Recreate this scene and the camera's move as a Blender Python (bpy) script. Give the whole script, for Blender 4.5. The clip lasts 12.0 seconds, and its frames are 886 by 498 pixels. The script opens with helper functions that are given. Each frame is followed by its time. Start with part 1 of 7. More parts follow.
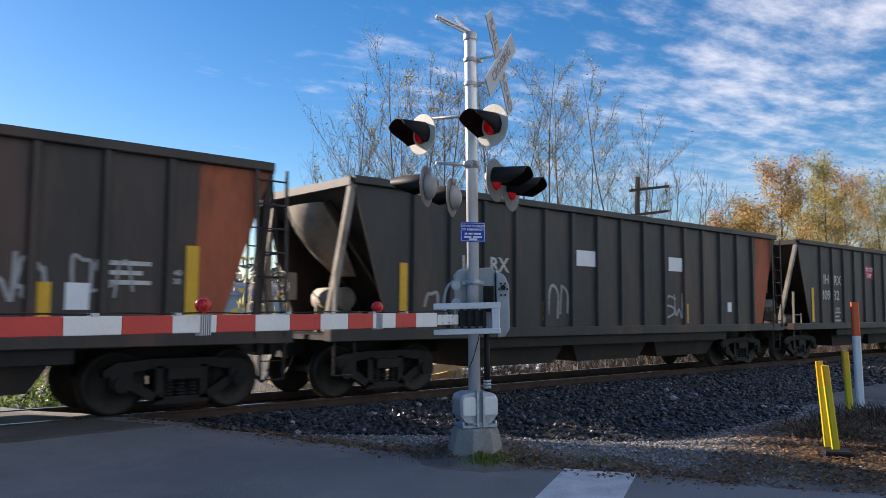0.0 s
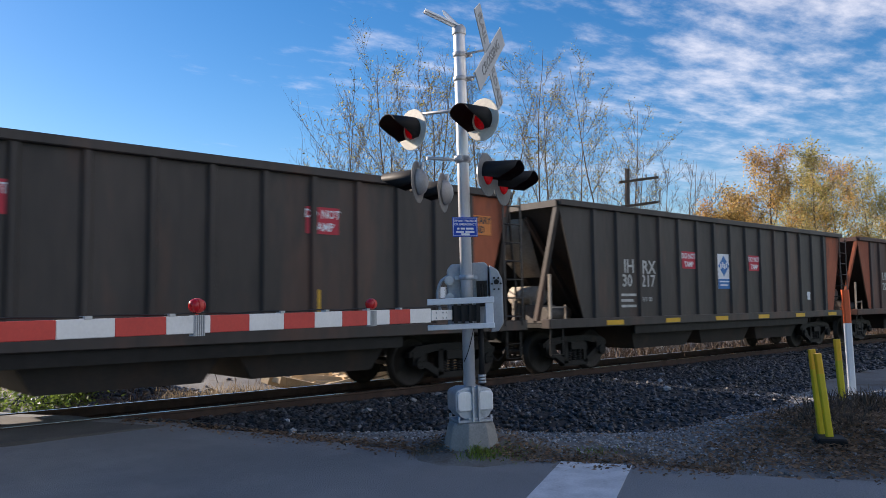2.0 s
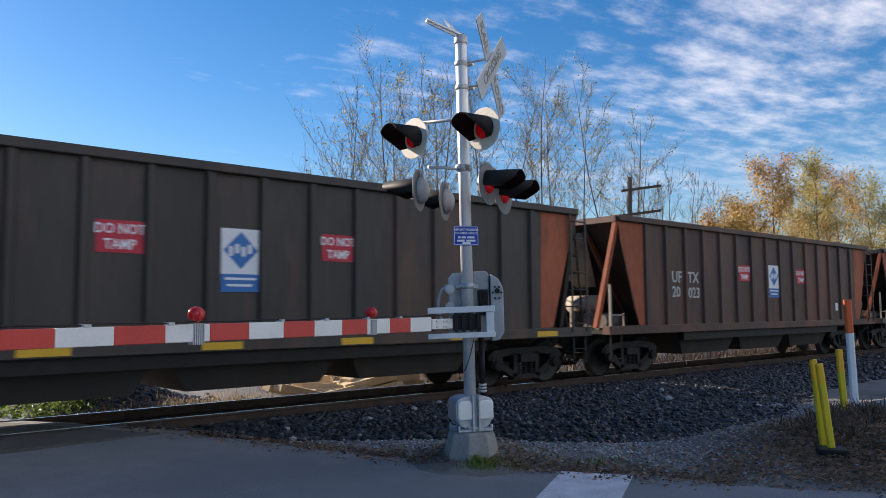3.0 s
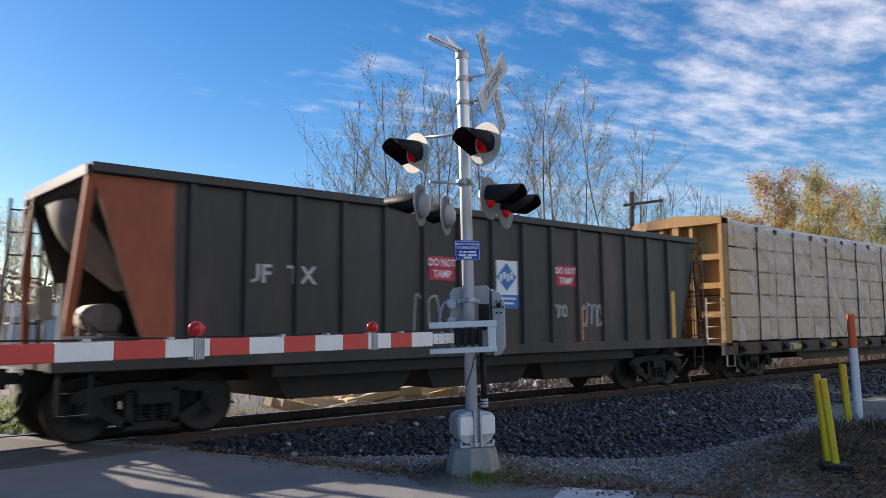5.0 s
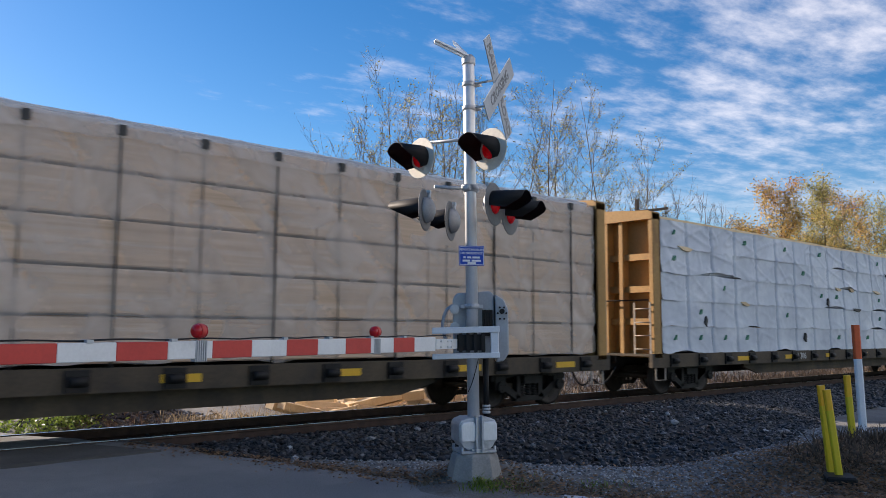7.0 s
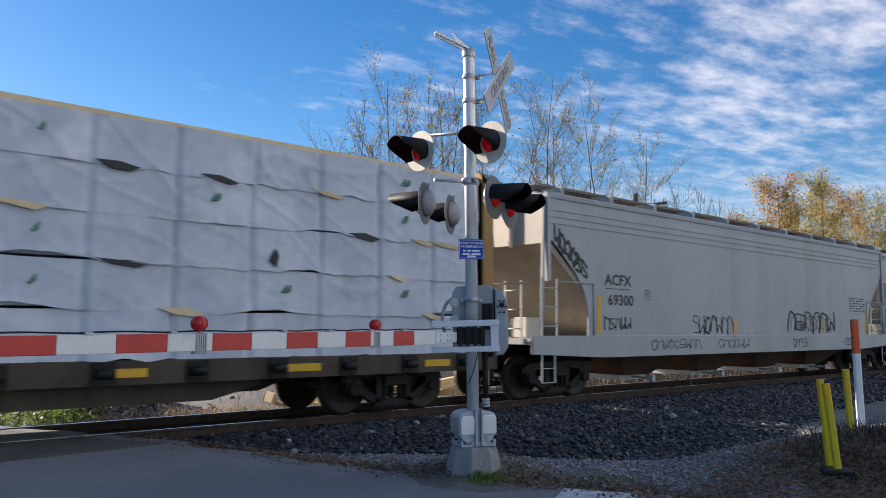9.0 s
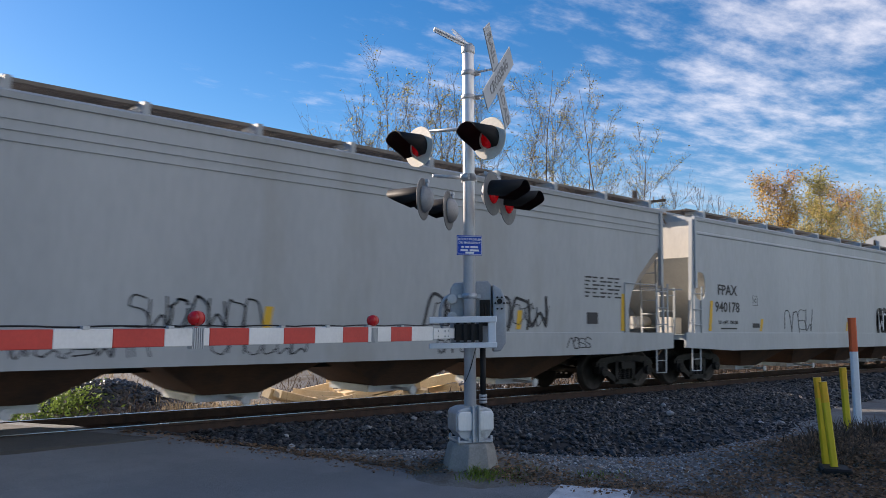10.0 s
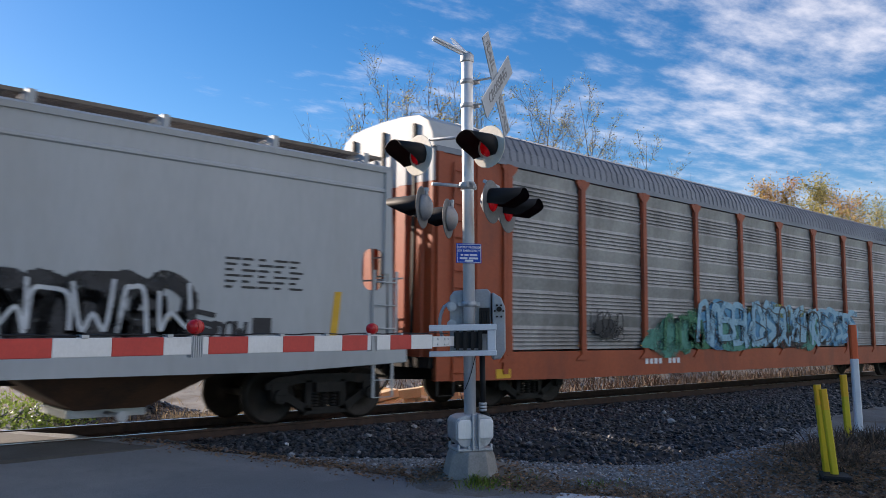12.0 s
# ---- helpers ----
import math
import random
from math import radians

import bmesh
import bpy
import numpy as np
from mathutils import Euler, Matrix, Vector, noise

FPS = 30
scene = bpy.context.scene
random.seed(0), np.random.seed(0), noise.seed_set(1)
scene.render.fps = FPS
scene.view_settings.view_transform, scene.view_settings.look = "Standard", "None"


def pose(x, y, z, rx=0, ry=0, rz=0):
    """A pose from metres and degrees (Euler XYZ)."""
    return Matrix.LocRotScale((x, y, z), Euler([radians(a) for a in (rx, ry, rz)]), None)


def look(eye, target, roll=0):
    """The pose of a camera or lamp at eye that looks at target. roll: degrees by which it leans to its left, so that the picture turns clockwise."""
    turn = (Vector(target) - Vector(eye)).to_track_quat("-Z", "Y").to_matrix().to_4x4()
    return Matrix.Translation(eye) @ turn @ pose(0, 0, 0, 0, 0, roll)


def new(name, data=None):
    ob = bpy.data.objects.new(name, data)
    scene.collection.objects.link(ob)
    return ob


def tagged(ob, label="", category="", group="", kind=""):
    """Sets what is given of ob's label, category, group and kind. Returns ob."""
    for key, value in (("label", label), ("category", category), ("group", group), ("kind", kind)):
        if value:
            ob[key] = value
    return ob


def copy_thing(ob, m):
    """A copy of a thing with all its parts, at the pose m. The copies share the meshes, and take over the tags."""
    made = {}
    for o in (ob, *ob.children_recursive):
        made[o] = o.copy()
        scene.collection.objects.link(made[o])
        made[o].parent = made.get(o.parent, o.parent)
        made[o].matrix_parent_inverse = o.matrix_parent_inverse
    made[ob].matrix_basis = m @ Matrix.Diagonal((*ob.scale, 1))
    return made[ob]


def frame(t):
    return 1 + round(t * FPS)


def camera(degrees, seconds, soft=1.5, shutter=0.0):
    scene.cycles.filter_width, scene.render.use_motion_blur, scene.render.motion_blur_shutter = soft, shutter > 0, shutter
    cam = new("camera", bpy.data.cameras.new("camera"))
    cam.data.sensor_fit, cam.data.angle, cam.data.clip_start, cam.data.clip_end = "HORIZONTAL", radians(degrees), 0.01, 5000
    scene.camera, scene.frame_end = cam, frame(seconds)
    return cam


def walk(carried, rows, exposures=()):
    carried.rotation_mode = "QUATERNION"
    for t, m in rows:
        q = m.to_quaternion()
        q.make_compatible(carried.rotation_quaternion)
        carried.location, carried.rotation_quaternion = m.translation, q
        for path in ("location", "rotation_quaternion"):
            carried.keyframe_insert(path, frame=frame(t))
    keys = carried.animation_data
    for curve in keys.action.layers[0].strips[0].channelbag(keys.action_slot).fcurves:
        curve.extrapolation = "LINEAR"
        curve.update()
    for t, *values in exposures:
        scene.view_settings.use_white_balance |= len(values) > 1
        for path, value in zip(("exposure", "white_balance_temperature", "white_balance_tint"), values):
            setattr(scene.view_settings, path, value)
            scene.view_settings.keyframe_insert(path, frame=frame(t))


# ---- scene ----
cam = camera(59.0, 12.0, soft=0.7, shutter=0.15)
walk(cam, [
    (0.0, pose(-0.022, -0.015, 1.758, 94.41, -0.41, -41.39)),
    (0.5, pose(-0.018, -0.008, 1.757, 94.15, -0.11, -41.53)),
    (1.0, pose(-0.016, -0.008, 1.759, 93.91, 0.14, -41.53)),
    (1.5, pose(-0.016, -0.005, 1.765, 93.86, 0.44, -41.66)),
    (2.0, pose(-0.029, 0.009, 1.768, 94.01, 0.65, -41.99)),
    (2.5, pose(-0.022, 0.001, 1.779, 94.12, 0.73, -42.25)),
    (3.0, pose(-0.014, -0.003, 1.783, 94.55, 0.40, -41.82)),
    (3.5, pose(-0.002, -0.011, 1.784, 95.19, 0.42, -41.25)),
    (5.5, pose(-0.000, -0.000, 1.780, 95.65, 0.40, -41.70)),
    (6.0, pose(-0.003, 0.012, 1.782, 95.52, 0.19, -41.38)),
    (6.5, pose(0.002, 0.007, 1.780, 95.64, -0.07, -41.24)),
    (7.0, pose(0.007, -0.005, 1.783, 96.00, -0.36, -41.39)),
    (7.5, pose(0.003, -0.001, 1.781, 96.15, -0.39, -41.58)),
    (9.5, pose(0.009, 0.026, 1.773, 95.35, -0.53, -41.54)),
    (10.0, pose(0.015, 0.022, 1.774, 95.30, -0.76, -41.66)),
    (10.5, pose(0.018, 0.017, 1.776, 95.38, -0.73, -41.69)),
    (11.0, pose(0.021, 0.004, 1.778, 95.58, -0.64, -41.70)),
    (11.5, pose(0.021, 0.003, 1.775, 95.78, -0.75, -41.74)),
    (12.0, pose(0.018, -0.003, 1.777, 95.86, -0.65, -41.57)),
], exposures=[(0.0, 0.80, 6850, 17), (12.0, 0.80, 6850, 17)])

# ---- sky, sun ----
SKY, SKY_SAT, SUN_W, CLOUD_TURN = 0.088, 1.35, 5.0, 25.0
CLOUD = (7.5, 7.7, 8.2, 1)
SUN_EL, SUN_K = radians(22.0), 0.35          # elevation; drift along the track per metre across it
sun_to = Vector((-SUN_K, 1.0, 0.0)).normalized() * math.cos(SUN_EL) + Vector((0, 0, math.sin(SUN_EL)))
world = bpy.data.worlds.new("world")
scene.world = world
world.use_nodes = True
wn, wl = world.node_tree.nodes, world.node_tree.links
wn.clear()


def wnode(kind):
    return wn.new(kind)


def wmath(op, a, b=None):
    nd = wnode("ShaderNodeMath")
    nd.operation = op
    for i, s in enumerate((a, b)):
        if s is None:
            continue
        if isinstance(s, (int, float)):
            nd.inputs[i].default_value = s
        else:
            wl.new(s, nd.inputs[i])
    return nd.outputs[0]


sky = wnode("ShaderNodeTexSky")
sky.sky_type, sky.sun_disc, sky.sun_elevation, sky.sun_rotation = "NISHITA", False, SUN_EL, math.atan2(-SUN_K, 1.0)
sky.air_density, sky.dust_density, sky.ozone_density, sky.altitude = 1.0, 0.25, 3.2, 50
tc = wnode("ShaderNodeTexCoord")
sep = wnode("ShaderNodeSeparateXYZ")
wl.new(tc.outputs["Generated"], sep.inputs[0])
up = wmath("MAXIMUM", wmath("ADD", sep.outputs[2], 0.06), 0.03)
px_, py_ = wmath("DIVIDE", sep.outputs[0], up), wmath("DIVIDE", sep.outputs[1], up)
comb = wnode("ShaderNodeCombineXYZ")
wl.new(px_, comb.inputs[0])
wl.new(py_, comb.inputs[1])
mapn = wnode("ShaderNodeMapping")
mapn.inputs["Rotation"].default_value = (0, 0, radians(CLOUD_TURN))
mapn.inputs["Scale"].default_value = (0.75, 1.3, 1.0)
mapn.inputs["Location"].default_value = (3.1, 0.7, 0)
wl.new(comb.outputs[0], mapn.inputs[0])
n1 = wnode("ShaderNodeTexNoise")
n1.inputs["Scale"].default_value, n1.inputs["Detail"].default_value, n1.inputs["Roughness"].default_value = 1.15, 9, 0.58
n1.inputs["Distortion"].default_value = 0.35
wl.new(mapn.outputs[0], n1.inputs["Vector"])
n2 = wnode("ShaderNodeTexNoise")
n2.inputs["Scale"].default_value, n2.inputs["Detail"].default_value = 6.2, 8
n2.inputs["Roughness"].default_value = 0.6
wl.new(mapn.outputs[0], n2.inputs["Vector"])
# more cloud along the track; unseen cloud behind the road user, added to fill the shade
lean = wmath("ADD", wmath("MULTIPLY", wmath("SUBTRACT", sep.outputs[0], 0.66), 0.45), wmath("MULTIPLY", wmath("MAXIMUM", wmath("SUBTRACT", 0.25, sep.outputs[1]), 0.0), 0.5))
dens = wmath("ADD", wmath("ADD", wmath("MULTIPLY", n1.outputs[0], 0.50), wmath("MULTIPLY", n2.outputs[0], 0.60)), lean)
ramp = wnode("ShaderNodeMapRange")
ramp.interpolation_type = "SMOOTHSTEP"
ramp.inputs["From Min"].default_value, ramp.inputs["From Max"].default_value = 0.52, 0.90
ramp.inputs["To Max"].default_value = 0.75
wl.new(dens, ramp.inputs[0])
low = wnode("ShaderNodeMapRange")
low.interpolation_type = "SMOOTHSTEP"
low.inputs["From Min"].default_value, low.inputs["From Max"].default_value = 0.06, 0.24
wl.new(sep.outputs[2], low.inputs[0])
cover = wmath("MULTIPLY", ramp.outputs[0], low.outputs[0])
mix = wnode("ShaderNodeMix")
mix.data_type = "RGBA"
wl.new(cover, mix.inputs["Factor"])
hsv = wnode("ShaderNodeHueSaturation")
hsv.inputs["Saturation"].default_value, hsv.inputs["Hue"].default_value = SKY_SAT, 0.503
wl.new(sky.outputs[0], hsv.inputs["Color"])
wl.new(hsv.outputs[0], mix.inputs["A"])
mix.inputs["B"].default_value = CLOUD
bg = wnode("ShaderNodeBackground")
bg.inputs[1].default_value = SKY
wl.new(mix.outputs["Result"], bg.inputs[0])
wout = wnode("ShaderNodeOutputWorld")
wl.new(bg.outputs[0], wout.inputs[0])

sun = new("sun", bpy.data.lights.new("sun", "SUN"))
sun.data.energy, sun.data.angle, sun.data.color = SUN_W, radians(0.55), (1.0, 0.90, 0.76)
sun.matrix_world = look(sun_to * 60, (0, 0, 0))


# ---- materials ----
def material(name, a, b=None, rough=0.7, metal=0.0, scale=3.0, fine=40.0, bump=0.15, streak=0.0, c=None, cut=(0.55, 0.75),
             island=0.0, emit=0.0, noise_mix=0.6, spec=0.5, each=0.0, lines=0.0):
    """Two tones mixed by coarse and fine noise, a third tone in patches, vertical streaks, fine relief."""
    m = bpy.data.materials.new(name)
    m.use_nodes = True
    nt, b = m.node_tree, b or tuple(v * 0.7 for v in a)
    N, L = nt.nodes, nt.links
    bs = N["Principled BSDF"]
    bs.inputs["Roughness"].default_value, bs.inputs["Metallic"].default_value = rough, metal
    bs.inputs["Specular IOR Level"].default_value = spec
    co = N.new("ShaderNodeTexCoord")
    n1 = N.new("ShaderNodeTexNoise")
    n1.inputs["Scale"].default_value, n1.inputs["Detail"].default_value = scale, 5
    n2 = N.new("ShaderNodeTexNoise")
    n2.inputs["Scale"].default_value, n2.inputs["Detail"].default_value = fine, 3
    src = co.outputs["Object"]
    mp = N.new("ShaderNodeMapping")
    mp.inputs["Scale"].default_value = (1 - 0.97 * lines, 1, 1 - 0.94 * streak)
    L.new(src, mp.inputs[0])
    L.new(mp.outputs[0], n1.inputs["Vector"])
    L.new(mp.outputs[0] if lines or streak > 0.65 else src, n2.inputs["Vector"])
    ad = N.new("ShaderNodeMix")
    ad.inputs["Factor"].default_value = 1 - noise_mix
    L.new(n1.outputs[0], ad.inputs["A"])
    L.new(n2.outputs[0], ad.inputs["B"])
    val = ad.outputs["Result"]
    rg = N.new("ShaderNodeMapRange")
    rg.inputs["From Min"].default_value, rg.inputs["From Max"].default_value = 0.33, 0.67
    L.new(val, rg.inputs[0])
    mx = N.new("ShaderNodeMix")
    mx.data_type = "RGBA"
    mx.inputs["A"].default_value, mx.inputs["B"].default_value = (*a, 1), (*b, 1)
    L.new(rg.outputs[0], mx.inputs["Factor"])
    col = mx.outputs["Result"]
    if c:
        n3 = N.new("ShaderNodeTexNoise")
        n3.inputs["Scale"].default_value, n3.inputs["Detail"].default_value = scale * 0.8, 7
        n3.inputs["Roughness"].default_value = 0.65
        off = N.new("ShaderNodeVectorMath")
        off.inputs[1].default_value = (7.3, 2.1, 4.4)
        L.new(mp.outputs[0], off.inputs[0])
        L.new(off.outputs[0], n3.inputs["Vector"])
        r3 = N.new("ShaderNodeMapRange")
        r3.inputs["From Min"].default_value, r3.inputs["From Max"].default_value = cut
        L.new(n3.outputs[0], r3.inputs[0])
        m3 = N.new("ShaderNodeMix")
        m3.data_type = "RGBA"
        m3.inputs["B"].default_value = (*c, 1)
        L.new(r3.outputs[0], m3.inputs["Factor"])
        L.new(col, m3.inputs["A"])
        col = m3.outputs["Result"]
    if island or each:
        ge = N.new("ShaderNodeNewGeometry" if island else "ShaderNodeObjectInfo")
        rr = N.new("ShaderNodeMapRange")
        amt = island or each
        rr.inputs["To Min"].default_value, rr.inputs["To Max"].default_value = 1 - amt, 1 + amt
        L.new(ge.outputs["Random Per Island" if island else "Random"], rr.inputs[0])
        hs = N.new("ShaderNodeHueSaturation")
        L.new(rr.outputs[0], hs.inputs["Value"])
        L.new(col, hs.inputs["Color"])
        col = hs.outputs[0]
    L.new(col, bs.inputs["Base Color"])
    if emit:
        L.new(col, bs.inputs["Emission Color"])
        bs.inputs["Emission Strength"].default_value = emit
    rv = N.new("ShaderNodeMapRange")
    rv.inputs["To Min"].default_value, rv.inputs["To Max"].default_value = max(rough - 0.12, 0.03), min(rough + 0.12, 1)
    L.new(val, rv.inputs[0])
    L.new(rv.outputs[0], bs.inputs["Roughness"])
    if bump:
        bp = N.new("ShaderNodeBump")
        bp.inputs["Strength"].default_value, bp.inputs["Distance"].default_value = bump, 0.02
        L.new(val, bp.inputs["Height"])
        L.new(bp.outputs[0], bs.inputs["Normal"])
    return m


M = {}
M["asphalt"] = material("asphalt", (0.26, 0.264, 0.268), (0.135, 0.139, 0.144), 0.85, scale=0.6, fine=75, bump=0.7, c=(0.31, 0.305, 0.295), cut=(0.5, 0.8), noise_mix=0.28)
M["crossing"] = material("crossing_asphalt", (0.11, 0.104, 0.096), (0.065, 0.062, 0.058), 0.85, scale=1.2, fine=70, bump=0.5)
M["paint"] = material("road_paint", (0.72, 0.73, 0.74), (0.45, 0.46, 0.47), 0.7, scale=4, fine=60, bump=0.25, c=(0.12, 0.12, 0.12), cut=(0.62, 0.72))
M["earth"] = material("gravelly_earth", (0.235, 0.228, 0.215), (0.115, 0.112, 0.105), 0.95, scale=1.4, fine=45, bump=0.9, c=(0.095, 0.066, 0.04), cut=(0.50, 0.68), noise_mix=0.4)
M["stone"] = material("ballast_stone", (0.058, 0.061, 0.068), (0.012, 0.0125, 0.014), 0.40, scale=6, fine=50, bump=0.3, island=0.9, spec=0.35)
M["bed"] = material("gap_shade_bed", (0.028, 0.027, 0.027), (0.012, 0.012, 0.012), 0.9, scale=5, fine=30, bump=0.8)
M["gravel"] = material("fine_gravel", (0.38, 0.38, 0.38), (0.17, 0.17, 0.172), 0.8, scale=9, fine=60, bump=0.3, island=0.6)
M["rail"] = material("rusty_rail", (0.11, 0.062, 0.042), (0.05, 0.032, 0.025), 0.8, metal=0.2, scale=5, fine=70)
M["railtop"] = material("polished_rail_head", (0.62, 0.62, 0.62), (0.45, 0.44, 0.43), 0.28, metal=1.0, scale=3, fine=80, bump=0.03)
M["tie"] = material("weathered_tie", (0.085, 0.065, 0.05), (0.04, 0.032, 0.026), 0.9, scale=4, fine=30, bump=0.6, each=0.25)
M["concrete"] = material("concrete", (0.34, 0.33, 0.31), (0.21, 0.205, 0.195), 0.9, scale=3, fine=50, bump=0.4, c=(0.13, 0.125, 0.11), cut=(0.55, 0.8))
M["alu"] = material("brushed_aluminium", (0.80, 0.80, 0.81), (0.66, 0.67, 0.68), 0.42, metal=0.45, scale=3, fine=60, bump=0.05, streak=0.7)
M["galv"] = material("galvanized_steel", (0.54, 0.555, 0.575), (0.40, 0.415, 0.435), 0.45, metal=0.4, scale=8, fine=40, bump=0.1, c=(0.22, 0.22, 0.225), cut=(0.58, 0.78))
M["greypaint"] = material("grey_painted_metal", (0.40, 0.42, 0.45), (0.30, 0.315, 0.34), 0.45, metal=0.25, scale=4, fine=40, bump=0.08, c=(0.20, 0.205, 0.21), cut=(0.6, 0.8))
M["black"] = material("black_paint", (0.007, 0.007, 0.0075), (0.011, 0.011, 0.012), 0.62, scale=4, fine=60, bump=0.05, spec=0.3)
M["lens"] = material("red_lens", (0.50, 0.004, 0.008), (0.16, 0.002, 0.004), 0.15, scale=14, fine=40, bump=0.3, emit=0.14)
M["lensdim"] = material("dim_red_lens", (0.42, 0.012, 0.015), (0.25, 0.008, 0.01), 0.2, scale=8, fine=30, bump=0.1, emit=0.06)
M["backplate"] = material("cream_background_plate", (0.80, 0.74, 0.62), (0.62, 0.58, 0.50), 0.6, scale=3, fine=40, bump=0.05)
M["white"] = material("white_sheeting", (0.80, 0.80, 0.79), (0.68, 0.68, 0.67), 0.55, scale=3, fine=40, bump=0.05, c=(0.5, 0.5, 0.48), cut=(0.62, 0.8))
M["red"] = material("red_sheeting", (0.62, 0.055, 0.04), (0.50, 0.045, 0.035), 0.5, scale=4, fine=40, bump=0.05)
M["blue"] = material("blue_sign", (0.008, 0.07, 0.46), (0.007, 0.06, 0.40), 0.8, scale=4, fine=30, bump=0.03)
M["letterfade"] = material("faded_lettering", (0.22, 0.22, 0.22), (0.32, 0.32, 0.32), 0.6, bump=0)
# darker copy of the background plate, with the lower lamps' shade in its colour
M["backdark"] = material("shaded_background_plate", (0.20, 0.20, 0.20), (0.13, 0.13, 0.13), 0.6, scale=3, bump=0.05)
M["housing"] = material("grey_lamp_housing", (0.34, 0.35, 0.36), (0.24, 0.25, 0.26), 0.5, metal=0.2, scale=4, bump=0.06)
M["signwhite"] = material("sign_lettering", (0.82, 0.84, 0.86), (0.74, 0.76, 0.8), 0.5, bump=0)
M["letterdark"] = material("dark_lettering", (0.02, 0.02, 0.022), (0.05, 0.05, 0.05), 0.6, bump=0)
M["yellow"] = material("yellow_plastic", (0.70, 0.54, 0.012), (0.58, 0.45, 0.015), 0.5, scale=3, fine=40, bump=0.06, c=(0.42, 0.33, 0.03), cut=(0.6, 0.8))
M["yellowcap"] = material("amber_reflective_sheeting", (0.84, 0.47, 0.008), (0.74, 0.40, 0.008), 0.4, scale=4, fine=40, bump=0.04)
M["orange"] = material("orange_sleeve", (0.78, 0.12, 0.02), (0.66, 0.09, 0.02), 0.5, bump=0.05)
M["postwhite"] = material("white_plastic", (0.78, 0.80, 0.82), (0.66, 0.68, 0.7), 0.5, scale=3, bump=0.05)
M["steel"] = material("dark_cast_steel", (0.016, 0.0145, 0.014), (0.008, 0.0075, 0.007), 0.65, metal=0.3, scale=5, fine=50, c=(0.036, 0.024, 0.018), cut=(0.55, 0.75))
M["wheel"] = material("wheel_steel", (0.040, 0.032, 0.028), (0.020, 0.018, 0.016), 0.6, metal=0.5, scale=6, fine=40)
M["coalcar"] = material("black_brown_hopper_paint", (0.029, 0.028, 0.028), (0.015, 0.0145, 0.0145), 0.5, scale=1.1, fine=9, streak=0.85, bump=0.3, c=(0.095, 0.050, 0.036), cut=(0.48, 0.70))
M["browncar"] = material("dark_brown_hopper_paint", (0.052, 0.040, 0.035), (0.028, 0.024, 0.022), 0.55, scale=1.1, fine=9, streak=0.85, bump=0.3, c=(0.125, 0.06, 0.04), cut=(0.50, 0.74))
M["redcar"] = material("rust_red_hopper_paint", (0.090, 0.040, 0.030), (0.042, 0.024, 0.020), 0.6, scale=1.1, fine=9, streak=0.85, bump=0.3, c=(0.19, 0.065, 0.038), cut=(0.46, 0.70))
M["rust"] = material("orange_rust_paint", (0.42, 0.105, 0.042), (0.25, 0.066, 0.033), 0.75, scale=1.6, fine=12, streak=0.75, bump=0.25, c=(0.10, 0.05, 0.035), cut=(0.52, 0.75))
M["pale"] = material("bare_grey_steel", (0.42, 0.37, 0.31), (0.25, 0.21, 0.17), 0.7, scale=2, fine=30, c=(0.12, 0.08, 0.06), cut=(0.5, 0.75))
M["dusty"] = material("dusty_slope_sheet", (0.20, 0.175, 0.15), (0.08, 0.066, 0.058), 0.8, scale=1.5, fine=25, c=(0.38, 0.36, 0.33), cut=(0.55, 0.7))
M["decalwhite"] = material("stencil_white", (0.60, 0.60, 0.58), (0.40, 0.40, 0.38), 0.7, scale=6, fine=50, bump=0.0, c=(0.10, 0.09, 0.08), cut=(0.60, 0.75))
M["decalred"] = material("red_decal", (0.60, 0.03, 0.06), (0.50, 0.03, 0.05), 0.6, scale=3, bump=0.0)
M["decalblue"] = material("blue_decal", (0.03, 0.19, 0.50), (0.025, 0.15, 0.42), 0.6, scale=4, bump=0.0)
M["decalyellow"] = material("reflective_yellow_tape", (0.80, 0.45, 0.02), (0.66, 0.37, 0.02), 0.5, scale=4, bump=0.0, c=(0.25, 0.15, 0.03), cut=(0.62, 0.8))
M["tan"] = material("tan_yellow_car_paint", (0.47, 0.26, 0.075), (0.33, 0.18, 0.055), 0.65, scale=1.4, fine=16, streak=0.6, bump=0.15, c=(0.13, 0.065, 0.035), cut=(0.53, 0.74))
M["deck"] = material("weathered_tan_sill", (0.10, 0.072, 0.042), (0.045, 0.034, 0.024), 0.75, scale=1.5, fine=25, streak=0.3, bump=0.15, c=(0.03, 0.025, 0.022), cut=(0.5, 0.7))
M["kraft"] = material("kraft_wrapped_lumber", (0.70, 0.50, 0.31), (0.52, 0.36, 0.22), 0.75, scale=9, fine=30, lines=1.0, bump=0.1, c=(0.60, 0.52, 0.45), cut=(0.5, 0.8))
M["film"] = material("stacked_lumber", (0.68, 0.48, 0.33), (0.47, 0.32, 0.21), 0.6, scale=8, fine=28, lines=1.0, bump=0.3, c=(0.72, 0.60, 0.50), cut=(0.5, 0.8))
M["whitewrap"] = material("white_lumber_wrap", (0.58, 0.62, 0.68), (0.43, 0.47, 0.54), 0.42, scale=1.2, fine=5, bump=0.5, c=(0.74, 0.76, 0.79), cut=(0.5, 0.75))
M["rawwood"] = material("fresh_sawn_wood", (0.76, 0.60, 0.38), (0.60, 0.43, 0.24), 0.8, scale=3, fine=30, bump=0.2, each=0.25)
M["strap"] = material("black_strap", (0.02, 0.02, 0.02), (0.035, 0.035, 0.035), 0.6, bump=0)
